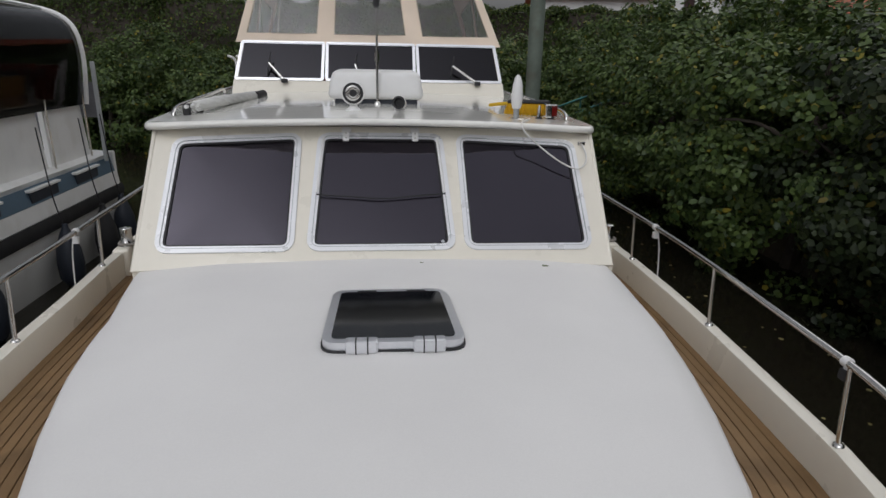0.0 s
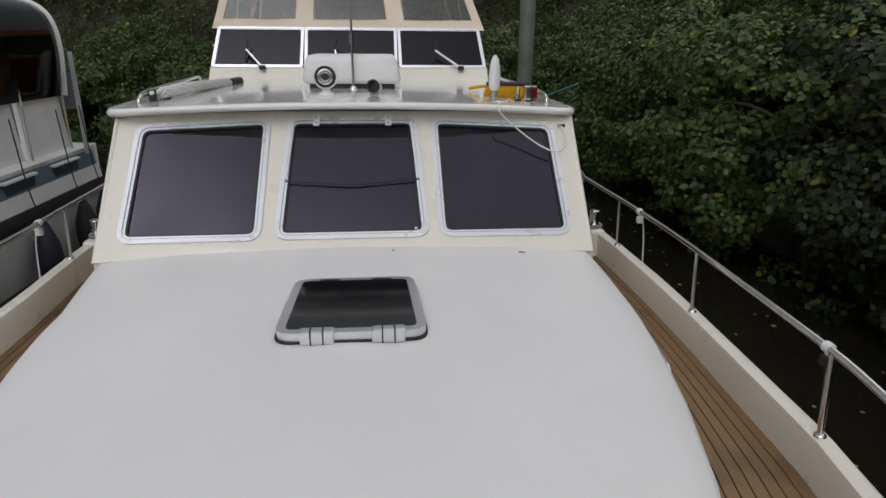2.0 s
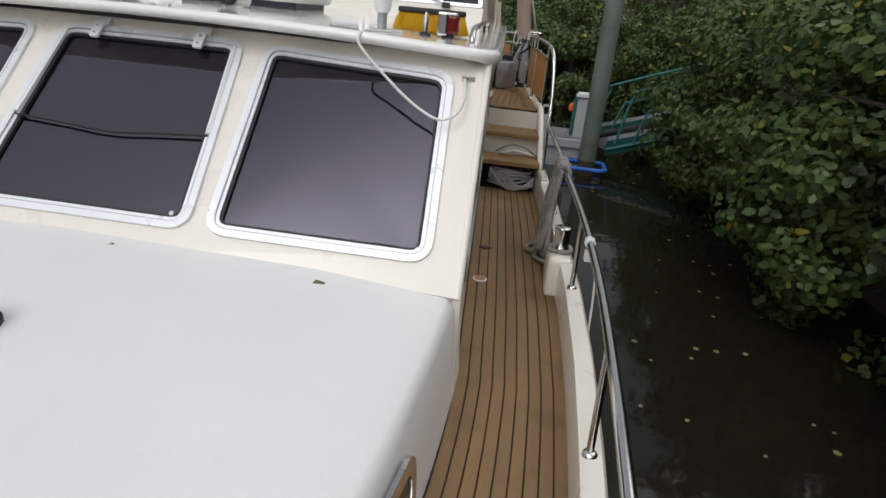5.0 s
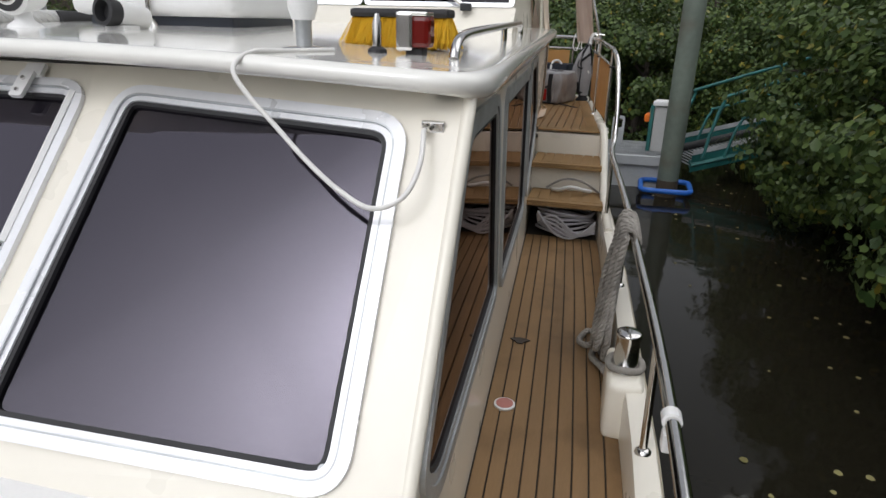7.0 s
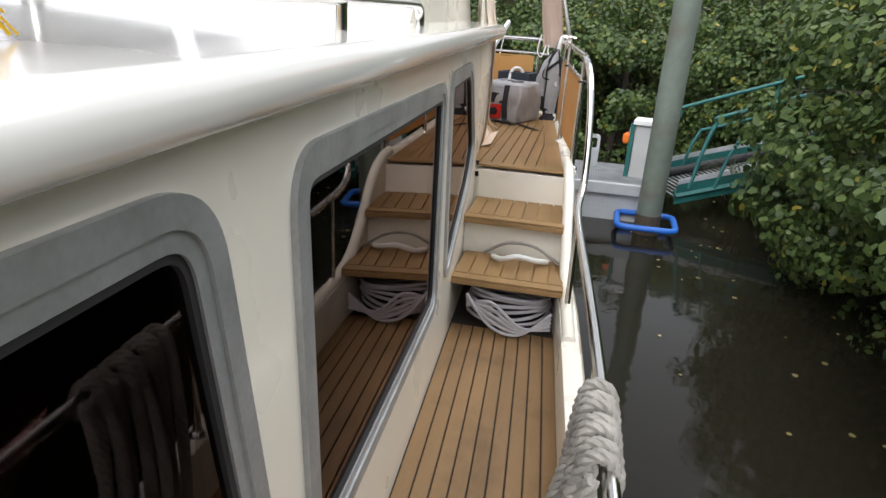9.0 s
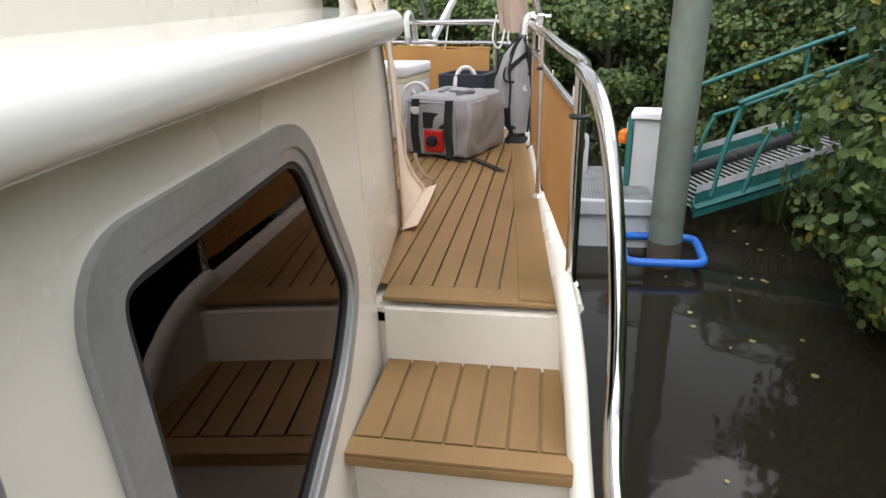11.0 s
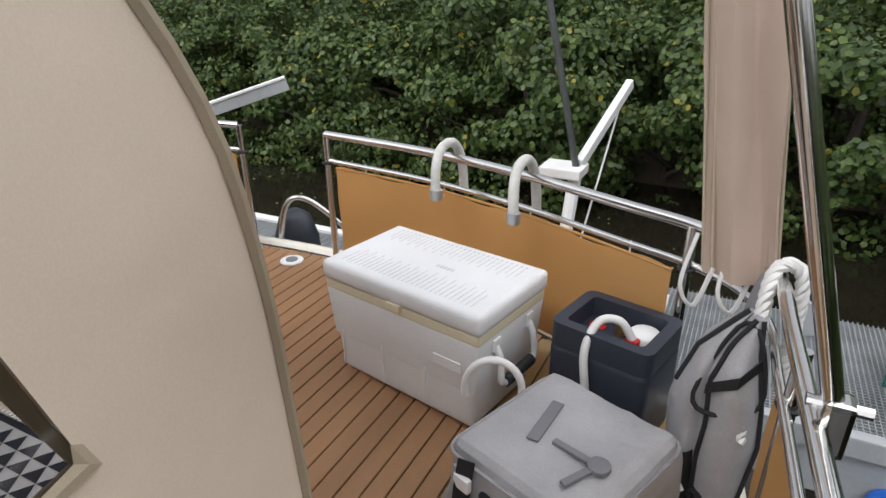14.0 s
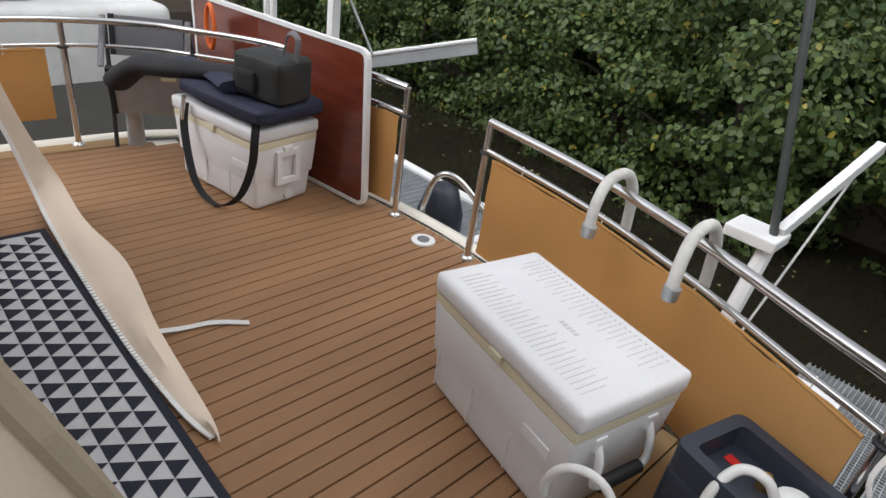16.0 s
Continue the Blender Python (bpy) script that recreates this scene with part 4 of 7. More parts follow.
pm = pose(2.78, 12.42, -0.7, 0, 0, -12)
part("cabinet", boxed(-0.17, 0.20, -0.12, 0.14, 0.28, 1.05, 0.012, pm), mat("grey_cabinet", (0.50, 0.51, 0.50), 0.5, var=0.1), t)
part("top", boxed(-0.2, 0.24, -0.16, 0.18, 1.05, 1.11, 0.012, pm), WHITEPL, t)
for a in (-0.20, 0.22):
    part("frame_leg", boxed(a - 0.025, a + 0.025, -0.15, -0.10, -0.2, 1.06, 0.004, pm), GREENST, t)
    part("frame_leg", boxed(a - 0.025, a + 0.025, 0.13, 0.18, -0.2, 1.06, 0.004, pm), GREENST, t)
part("crossbar", boxed(-0.2, 0.22, -0.15, -0.11, 0.20, 0.26, 0.004, pm), GREENST, t)
part("lamp", lathe(bmesh.new(), [(0.05, 0), (0.06, 0.04), (0.055, 0.1), (0.02, 0.13)], (0, 0, 0), 14, pm @ Matrix.Translation((-0.26, -0.02, 0.80))), mat("orange_plastic", (0.75, 0.18, 0.02), 0.35), t)
part("socket", boxed(-0.24, -0.17, -0.06, 0.05, 0.90, 1.0, 0.01, pm), YELLOWPL, t)

t = thing("gangway", "dark green steel gangway with grated deck and handrails", "gangway", at=(3.1, 12.6, -0.6))
A, B = Vector((3.0, 12.5, -0.42)), Vector((6.4, 13.6, 0.42))
d = (B - A).normalized()
sd = Vector((-d.y, d.x, 0)).normalized() * 0.45
for s in (-1, 1):
    part("beam", tubed([A + sd * s, B + sd * s], 0.07, 4), GREENST, t)
    part("handrail", tubed(smoothline([A + sd * s + Vector((0.15, 0, 0.1)), A + sd * s + Vector((0.32, 0.1, 0.85)), A + sd * s + Vector((0.62, 0.15, 1.05)), B + sd * s + Vector((0, 0, 1.05))], 6), 0.024, 8), GREENST, t, smooth=True)
    part("handrail", tubed(smoothline([A + sd * s + Vector((0.45, 0.1, 0.1)), A + sd * s + Vector((0.6, 0.15, 0.62)), A + sd * s + Vector((0.9, 0.25, 0.75)), B + sd * s + Vector((0, 0, 0.62))], 6), 0.02, 8), GREENST, t, smooth=True)
    part("side_plate", slab(bmesh.new(), [A + sd * s * 1.08 + Vector((0, 0, -0.10)), B + sd * s * 1.08 + Vector((0, 0, -0.10)), B + sd * s * 1.08 + Vector((0, 0, 0.14)), A + sd * s * 1.08 + Vector((0, 0, 0.14))], sd * 0.02), GREENST, t)
    part("kick_strip", slab(bmesh.new(), [A + sd * s * 1.1 + Vector((0, 0, 0.145)), B + sd * s * 1.1 + Vector((0, 0, 0.145)), B + sd * s * 1.1 + Vector((0, 0, 0.21)), A + sd * s * 1.1 + Vector((0, 0, 0.21))], sd * 0.02), GREYPAINT, t, "pale grey kick strip")
    for k in range(2):
        q = A + (B - A) * (0.45 + 0.4 * k) + sd * s
        part("baluster", tubed([q, q + Vector((0, 0, 1.0))], 0.018, 6), GREENST, t)
bm = bmesh.new()
for k in range(60):
    q = A + (B - A) * (k / 60)
    tube(bm, [q - sd, q + sd], 0.012, 4)
part("grating", bm, DULLSTEEL, t)
part("conduit", tubed([A + Vector((0.1, 0.35, 0.10)), B + Vector((0, 0.35, 0.10))], 0.06, 10), RUBBER, t, smooth=True)

def railz(y):
    """Height of the rail round the aft deck, which dips a little towards the steps."""
    return 1.285 - 0.041 * max(0.0, 8.81 - y)


# ---------------- foredeck and wheelhouse front: fittings ----------------
def on_front(x, s, out=0.0):
    """A place on the wheelhouse front."""
    a, b, c = facepoint(x, s), facepoint(x + 0.01, s), facepoint(x, s + 0.01)
    return a + (b - a).cross(c - a).normalized() * out


hatch = thing("deck_hatch", "smoked acrylic deck hatch in a rounded aluminium frame", "hatch", at=(0.06, 2.73, 0.535))
hl = roundpoly([(-0.25, 2.44), (0.375, 2.44), (0.345, 3.045), (-0.235, 3.045)], 0.07)
P3 = lambda l, z: [Vector((p[0], p[1], z)) for p in l]
part("frame", ringframe(bmesh.new(), P3(inset(hl, -0.012), 0.535), P3(inset(hl, 0.035), 0.535), (0, 0, 0.045)), ALU, hatch, smooth=True)
part("base", slab(bmesh.new(), P3(inset(hl, -0.02), 0.525), (0, 0, 0.018)), RUBBER, hatch)
part("pane", slab(bmesh.new(), P3(inset(hl, 0.030), 0.56), (0, 0, 0.024)), HATCHG, hatch, "dark smoked acrylic pane")
for hx in (-0.08, 0.22):
    part("hinge", boxed(hx - 0.072, hx + 0.072, 2.402, 2.46, 0.535, 0.595, 0.012), ALU, hatch)
    for k in (-0.026, 0.026):
        part("hinge_seam", boxed(hx + k - 0.003, hx + k + 0.003, 2.399, 2.463, 0.536, 0.598), RUBBER, hatch)
for k in (-0.13, 0.13):
    part("catch", boxed(0.06 + k - 0.05, 0.06 + k + 0.05, 3.005, 3.02, 0.584, 0.59, 0.002), RUBBER, hatch)

for x, y, l, w, col in ((1.01, 3.62, 0.075, 0.022, 0), (0.255, 3.63, 0.016, 0.01, 1)):
    bm = bmesh.new()
    slab(bm, [(x + l * math.cos(a), y + w * math.sin(a) * (1 - 0.3 * math.cos(a)), 0.455 + 0.072 * (1 - (x / 1.55) ** 2)) for a in [2 * math.pi * k / 14 for k in range(14)]], (0, 0, 0.006))
    tagged(part("fallen_leaf", bm, GRASS), "fallen olive green leaf on the white cabin roof", "leaf")

t = thing("hinge_bracket", "white window hinge bracket on the wheelhouse front", "hinge", "window hinges")
for hx in (-0.245, 0.26):
    if hx > 0:
        t = thing("hinge_bracket", "white window hinge bracket on the wheelhouse front", "hinge", "window hinges")
    a = on_front(hx, 0.965, 0.012)
    u = Vector((1, 0, 0))
    v = (on_front(hx, 0.5) - on_front(hx, 1.0)).normalized()
    n = u.cross(v) * -1
    part("plate", slab(bmesh.new(), polar(a, u, v, roundpoly([(-0.032, -0.015), (0.032, -0.015), (0.032, 0.03), (-0.032, 0.03)], 0.006, 2)), n * 0.012), WHITEPL, t)
    part("strap", slab(bmesh.new(), polar(a + n * 0.012, u, v, roundpoly([(-0.022, 0.02), (0.022, 0.02), (0.022, 0.11), (-0.022, 0.11)], 0.01, 3)), n * 0.012), WHITEPL, t)
    for k in (0.05, 0.09):
        part("bolt", lathe(bmesh.new(), [(0.007, 0), (0.006, 0.005)], (0, 0, 0), 8, Matrix.Translation(a + n * 0.024 + v * k) @ n.to_track_quat("Z", "Y").to_matrix().to_4x4()), STEEL, t)
t = thing("cord", "thin black cord stretched across the centre window", "cord")
part("line", tubed(smoothline([on_front(-0.43, 0.46, 0.009), on_front(-0.2, 0.445, 0.009), on_front(0.02, 0.43, 0.009), on_front(0.25, 0.45, 0.009), on_front(0.45, 0.465, 0.009)], 4), 0.005, 6), RUBBER, t)
for sx in (-1, 1):
    w = thing("screen_track", "white aluminium shade track on the centre window", "shade track", "shade tracks")
    part("rail", tubed([on_front(0.008 + sx * 0.435, 0.47, 0.012), on_front(0.008 + sx * 0.41, 0.90, 0.012)], 0.012, 6), WHITEPL, w)
for k, (sx, ss) in enumerate(((0.41, 0.125), (1.38, 0.155), (-0.60, 0.125))):
    a = on_front(sx, ss, 0.0)
    tagged(part("vent_screw", lathe(bmesh.new(), [(0.012, 0), (0.010, 0.006)], (0, 0, 0), 10, Matrix.Translation(a) @ (on_front(sx, ss, 1) - a).to_track_quat("Z", "Y").to_matrix().to_4x4()), DULLSTEEL), "small round grey sensor in the window corner", "sensor", "window sensors")

a = on_front(1.475, 0.90, 0.0)
t = thing("cable_outlet", "small chrome cable outlet on the wheelhouse corner", "cable outlet", at=a)
part("plate", boxed(a.x - 0.028, a.x + 0.028, a.y - 0.012, a.y + 0.004, a.z - 0.014, a.z + 0.014, 0.005, None, 3), STEEL, t)
part("gland", lathe(bmesh.new(), [(0.011, 0), (0.011, 0.018), (0.008, 0.030), (0.006, 0.034)], (0, 0, 0), 18, Matrix.Translation(a + Vector((-0.01, -0.012, 0))) @ pose(0, 0, 0, 90, 0, 0)), STEEL, t, smooth=True)
cable_end = a + Vector((-0.01, -0.05, 0))
t = thing("aerial_cable", "white cable hanging from the roof to the cable outlet", "cable")
part("cable", tubed(smoothline([(1.12, 4.53, 1.345), (1.05, 4.40, 1.345), (1.01, 4.30, 1.345), (1.00, 4.235, 1.31), (1.045, 4.215, 1.255), (1.11, 4.20, 1.20), (1.20, 4.17, 1.13), (1.29, 4.14, 1.075), (1.375, 4.12, 1.045), (1.440, 4.14, 1.07), (1.462, 4.19, 1.13), tuple(cable_end)], 8), 0.006, 8), WHITEROPE, t, smooth=True)


def roofz(x, y):
    h = roofhalf(y)
    return 1.258 + 0.019 * (y - 4.3) + 0.058 + 0.042 * max(0, 1 - (abs(x - axis(y)) / h)) ** 0.8


t = thing("aerial_dome", "white finger aerial on a folding steel base", "aerial", at=(1.02, 4.56, roofz(1.02, 4.56)))
z = roofz(1.02, 4.56)
part("base", lathe(bmesh.new(), [(0.075, 0), (0.07, 0.008), (0.03, 0.014)], (1.02, 4.56, z), 20), STEEL, t, smooth=True)
part("neck", lathe(bmesh.new(), [(0.022, 0), (0.022, 0.07), (0.026, 0.09)], (1.02, 4.56, z), 12), DULLSTEEL, t, smooth=True)
part("aerial", lathe(bmesh.new(), [(0.030, 0), (0.040, 0.03), (0.042, 0.1), (0.036, 0.17), (0.024, 0.22), (0.008, 0.243)], (1.02, 4.56, z + 0.08), 18), WHITEPL, t, smooth=True)

t = thing("scrubbing_brush", "yellow bristled deck brush head lying on the roof", "brush", at=(1.19, 4.90, roofz(1.19, 4.9)))
z = roofz(1.19, 4.9) + 0.065
bmR = random.Random(8)
part("block", boxed(-0.17, 0.17, -0.035, 0.035, 0.035, 0.062, 0.012, pose(1.19, 4.90, z - 0.01, 0, 0, -8)), RUBBER, t)
bm = bmesh.new()
for k in range(4500):
    px, py = bmR.uniform(-0.165, 0.165), bmR.uniform(-0.04, 0.04)
    dx, dy = bmR.uniform(-0.03, 0.03), py * 0.9 + bmR.uniform(-0.02, 0.02)
    p = pose(1.19, 4.90, z - 0.01, 0, 0, -8)
    tube(bm, [p @ Vector((px, py * 0.5, 0.04)), p @ Vector((px + dx, py + dy, -0.055 + 0.02 * bmR.random()))], 0.0014, 3)
part("bristles", bm, YELLOW, t, "stiff yellow bristles")
part("handle", tubed([(1.06, 4.96, z + 0.02), (0.98, 5.12, z + 0.0), (0.94, 5.26, z - 0.02)], 0.014, 8), YELLOW, t, smooth=True)
t = thing("navigation_lamp", "red glass navigation lamp in a chrome housing", "lamp", at=(1.31, 4.66, roofz(1.31, 4.66)))
z = roofz(1.31, 4.66)
part("lens", boxed(1.302, 1.358, 4.625, 4.69, z + 0.02, z + 0.105, 0.014), mat("red_lamp_glass", (0.12, 0.008, 0.006), 0.1, var=0.1), t)
part("housing", boxed(1.262, 1.312, 4.62, 4.70, z + 0.012, z + 0.115, 0.01), STEEL, t)
part("foot", boxed(1.285, 1.335, 4.64, 4.69, z - 0.005, z + 0.02, 0.004), RUBBER, t)
part("cap", boxed(1.268, 1.352, 4.622, 4.694, z + 0.103, z + 0.114, 0.004), STEEL, t)
t = thing("deck_fitting", "small chrome line fitting on the roof edge", "fitting", at=(1.21, 4.62, roofz(1.21, 4.62)))
z = roofz(1.21, 4.62)
part("base", lathe(bmesh.new(), [(0.028, 0), (0.026, 0.012), (0.014, 0.02)], (1.21, 4.62, z), 14), RUBBER, t)
part("post", lathe(bmesh.new(), [(0.013, 0), (0.013, 0.07), (0.006, 0.095)], (1.21, 4.62, z + 0.01), 12), STEEL, t, smooth=True)

for side, lab in ((1, ""), (-1, "")):
    t = thing("grab_rail", "bent stainless steel grab rail on the roof edge", "grab rail", "roof grab rails")
    pts = []
    for y, dz in ((4.62, 0.0), (4.65, 0.035), (4.74, 0.055), (5.0, 0.06), (5.9, 0.06), (6.30, 0.06), (6.38, 0.05), (6.40, 0.03), (6.40, -0.01)):
        x = axis(y) + side * 1.455
        pts.append((x, y, roofz(x, y) + dz))
    part("rail", tubed(smoothline(pts, 5), 0.0145, 10), STEEL, t, smooth=True)
    x = axis(5.7) + side * 1.455
    part("post", tubed([(x, 5.7, roofz(x, 5.7) - 0.01), (x, 5.7, roofz(x, 5.7) + 0.06)], 0.013, 8), STEEL, t, smooth=True)

t = thing("radio_aerial", "tall stainless steel radio aerial on the roof", "aerial", at=(-0.02, 5.25, 1.36))
z = roofz(-0.02, 5.25)
part("foot", lathe(bmesh.new(), [(0.035, 0), (0.03, 0.012), (0.016, 0.03)], (-0.02, 5.25, z), 14), STEEL, t, smooth=True)
part("mast", lathe(bmesh.new(), [(0.011, 0.0), (0.011, 0.42), (0.009, 0.42), (0.009, 0.78)], (-0.02, 5.25, z), 10), STEEL, t, smooth=True)
part("clamp", lathe(bmesh.new(), [(0.022, 0), (0.022, 0.075)], (-0.02, 5.25, z + 0.35), 12), STEEL, t, smooth=True)
part("ferrule", lathe(bmesh.new(), [(0.016, 0), (0.026, 0.03), (0.028, 0.07), (0.022, 0.09)], (-0.02, 5.25, z + 0.76), 12), RUBBER, t, smooth=True)
part("whip", lathe(bmesh.new(), [(0.014, 0), (0.012, 0.7), (0.004, 1.4)], (-0.02, 5.25, z + 0.85), 10), YELLOWPL, t, smooth=True)
t = thing("searchlight", "white searchlight with a chrome reflector on a pedestal", "searchlight", at=(-0.2, 4.82, 1.35))
z = roofz(-0.2, 4.82)
part("pedestal", lathe(bmesh.new(), [(0.06, 0), (0.055, 0.012), (0.03, 0.03), (0.026, 0.07)], (-0.2, 4.82, z), 18), WHITEPL, t, smooth=True)
fm = Matrix.Translation((-0.2, 4.80, z + 0.135)) @ pose(0, 0, 0, 90, 0, 0)
part("housing", lathe(bmesh.new(), [(0.03, -0.11), (0.07, -0.08), (0.086, 0.0), (0.090, 0.022), (0.080, 0.03)], (0, 0, 0), 24, fm), WHITEPL, t, smooth=True)
part("bezel", lathe(bmesh.new(), [(0.078, 0.024), (0.078, 0.034), (0.060, 0.036)], (0, 0, 0), 24, fm), RUBBER, t, smooth=True)
part("reflector", lathe(bmesh.new(), [(0.062, 0.034), (0.05, 0.039), (0.02, 0.035), (0.01, 0.03)], (0, 0, 0), 24, fm), STEEL, t, smooth=True)
t = thing("horn", "short black and white horn on the roof", "horn", at=(0.16, 4.85, 1.35))
z = roofz(0.16, 4.85)
part("bracket", boxed(0.12, 0.20, 4.84, 4.92, z - 0.004, z + 0.02, 0.005), WHITEPL, t)
part("body", lathe(bmesh.new(), [(0.04, -0.12), (0.045, -0.06), (0.044, 0.0)], (0, 0, 0), 18, Matrix.Translation((0.155, 4.86, z + 0.06)) @ pose(0, 0, 0, 82, 0, -10)), WHITEPL, t, smooth=True)
part("mouth", lathe(bmesh.new(), [(0.044, 0.0), (0.05, 0.05), (0.036, 0.052), (0.03, 0.02)], (0, 0, 0), 18, Matrix.Translation((0.155, 4.86, z + 0.06)) @ pose(0, 0, 0, 82, 0, -10)), RUBBER, t, smooth=True)
t = thing("skylight_cover", "white moulded skylight cover on a dark roof base", "roof hatch", at=(0, 5.6, 1.37))
z = roofz(0, 5.6) - 0.03
part("base", boxed(-0.38, 0.32, 5.32, 5.85, z - 0.01, z + 0.075, 0.01), NAVYCAN, t)
bm = boxed(-0.43, 0.37, 5.26, 5.90, z + 0.065, z + 0.295, 0.05, seg=3)
for v in bm.verts:
    k = 1 - 0.10 * max(0.0, (v.co.z - z - 0.15) / 0.145)
    v.co.x = -0.03 + (v.co.x + 0.03) * k
    v.co.y = 5.58 + (v.co.y - 5.58) * k
part("cover", bm, WHITEPL, t, smooth=True)
t = thing("boat_hook", "white and black telescopic boat hook lying on the roof", "boat hook")
z = roofz(-1.3, 5)
part("pole", tubed([(-1.39, 4.62, z + 0.055), (-1.28, 5.35, z + 0.055)], 0.014, 10), WHITEPL, t, smooth=True)
part("net_roll", laid_rope(smoothline([(-1.36, 4.75, z + 0.045), (-1.29, 5.05, z + 0.06), (-1.22, 5.5, z + 0.055), (-1.16, 5.95, z + 0.05)], 5), 0.040, 0.16, 5), mat("white_net", (0.66, 0.66, 0.64), 0.8, var=0.25, fine=150, bump=0.006, bscale=60), t, smooth=True)
part("grip", tubed([(-1.14, 5.9, z + 0.05), (-1.12, 6.15, z + 0.05)], 0.04, 10), RUBBER, t, smooth=True)
for q in (4.66, 4.86):
    part("clip", boxed(-1.43 + (q - 4.6) * 0.16, -1.38 + (q - 4.6) * 0.16, q - 0.02, q + 0.02, z - 0.01, z + 0.075, 0.008), RUBBER, t)
for wx, tip in ((-1.02, -0.16), (-0.25, -0.05), (1.12, -0.26)):
    t = thing("windscreen_wiper", "chrome windscreen wiper with a black motor cap", "wiper", "windscreen wipers")
    b0 = Vector((axis(FY) + wx + (0.14 if wx < 0 else 0), FY - 0.05, zc + 0.0))
    b1 = b0 + Vector((tip, 0.07, 0.17))
    part("arm", tubed([b0, b1], 0.013, 8), STEEL, t, smooth=True)
    part("motor_cap", boxed(b0.x - 0.03, b0.x + 0.03, b0.y - 0.025, b0.y + 0.03, b0.z - 0.02, b0.z + 0.02, 0.008), RUBBER, t)
    part("blade", tubed([b1 + Vector((-0.02, 0, -0.12)), b1 + Vector((0.02, 0.045, 0.10))], 0.008, 6), RUBBER, t, smooth=True)

# porthole in the side of the trunk cabin
for side in (1, -1):
    t = thing("porthole", "long oval porthole with a polished steel ring", "porthole", "portholes", kind="structure")
    def onside(y, z, out=0.0):
        w = interp(TRUNK, y) + 0.022 - (z - 0.2) * 0.06
        return Vector((side * (w + out) + (0.088 if side < 0 else 0.012), y, z))
    lp = roundpoly([(2.30, 0.13), (3.0, 0.13), (3.0, 0.36), (2.30, 0.36)], 0.11)
    part("ring", ringframe(bmesh.new(), [onside(p[0], p[1], 0.0) for p in inset(lp, -0.02)], [onside(p[0], p[1], 0.0) for p in inset(lp, 0.03)], (side * 0.014, 0, 0)), STEEL, t)
    part("pane", slab(bmesh.new(), [onside(p[0], p[1], 0.001) for p in inset(lp, 0.025)], (side * 0.006, 0, 0)), HATCHG, t)

# ---------------- guard rails ----------------
def lift(y):
    return 0.585 + deckz(y) * 1.3 + 0.02 * max(0, y - 5)


for side, nm in ((1, "port"), (-1, "starboard")):
    t = thing("guard_rail", "stainless steel guard rail on stanchions along the bulwark", "guard rail", "guard rails")
    ys = station_list(-2.2, 6.9, 0.35)
    rail = [(hull(y, side) - side * 0.005, y, lift(y)) for y in ys]
    for y, z, o in ((7.15, lift(7.15) + 0.005, 0.005), (7.30, 0.655, 0.025), (7.38, 0.72, 0.04), (7.43, 0.86, 0.042), (7.49, 1.02, 0.036), (7.55, 1.14, 0.026), (7.62, 1.208, 0.016), (7.72, 1.238, 0.010), (7.84, railz(7.84), 0.008)):
        rail.append((hull(y, side) + side * o, y, z))
    part("top_rail", tubed(smoothline(rail, 4), 0.017, 12), STEEL, t, smooth=True)
    for y in (-0.6, 0.75, 2.06, 3.29, 4.57, 5.85, 7.0):
        x = hull(y, side)
        part("stanchion", tubed([(x + side * 0.0, y, 0.19 + deckz(y)), (x - side * 0.005, y + 0.03, lift(y) - 0.005)], 0.0125, 10), STEEL, t, smooth=True)
        part("stanchion_foot", lathe(bmesh.new(), [(0.026, 0), (0.024, 0.012), (0.014, 0.02)], (x, y, 0.205 + deckz(y)), 12), STEEL, t, smooth=True)
    for y in (2.12, 4.21):
        x = hull(y, side)
        f = thing("fender_clamp", "white plastic fender clamp with a hanging cord", "fender clamp", "fender clamps")
        part("clamp", tubed([(x - side * 0.005, y - 0.016, lift(y)), (x - side * 0.005, y + 0.016, lift(y))], 0.0235, 12), WHITEPL, f, smooth=True)
        part("clamp_tongue", boxed(x - 0.008, x + 0.008, y - 0.012, y + 0.012, lift(y) - 0.045, lift(y) - 0.018, 0.003), WHITEPL, f)
        part("cleat", boxed(x - 0.02, x + 0.02, y - 0.02, y + 0.02, lift(y) - 0.085, lift(y) - 0.035, 0.008), RUBBER if y < 3 else WHITEPL, f)
        part("cord", tubed(smoothline([(x + side * 0.02, y, lift(y) - 0.05), (x + side * 0.05, y + 0.01, lift(y) - 0.2), (x + side * 0.065, y, 0.1), (x + side * 0.09, y, -0.25)], 5), 0.005, 6), WHITEROPE, f)
    # bollard on its block
    bx = hull(5.0, side)
    t = thing("bollard", "polished steel bollard on a cream-painted block", "bollard", "bollards", at=(bx, 5.0, 0))
    bm = boxed(-0.075, 0.06, -0.13, 0.16, -0.01, 0.235, 0.035, pose(bx - side * 0.02, 5.02, 0), 3)
    part("block", bm, CREAM, t, smooth=True)
    part("drum", lathe(bmesh.new(), [(0.060, 0), (0.056, 0.012), (0.045, 0.022), (0.042, 0.115), (0.047, 0.135), (0.047, 0.142), (0.042, 0.147), (0.01, 0.149)], (bx - side * 0.03, 5.02, 0.235), 20), STEEL, t, smooth=True)
    part("rope_turn", tubed([Vector((bx - side * 0.03 + 0.062 * math.cos(a), 5.02 + 0.062 * math.sin(a), 0.25 + 0.004 * math.sin(3 * a))) for a in [k * math.pi / 10 for k in range(20)]], 0.013, 8, closed=True), ROPE, t, smooth=True)

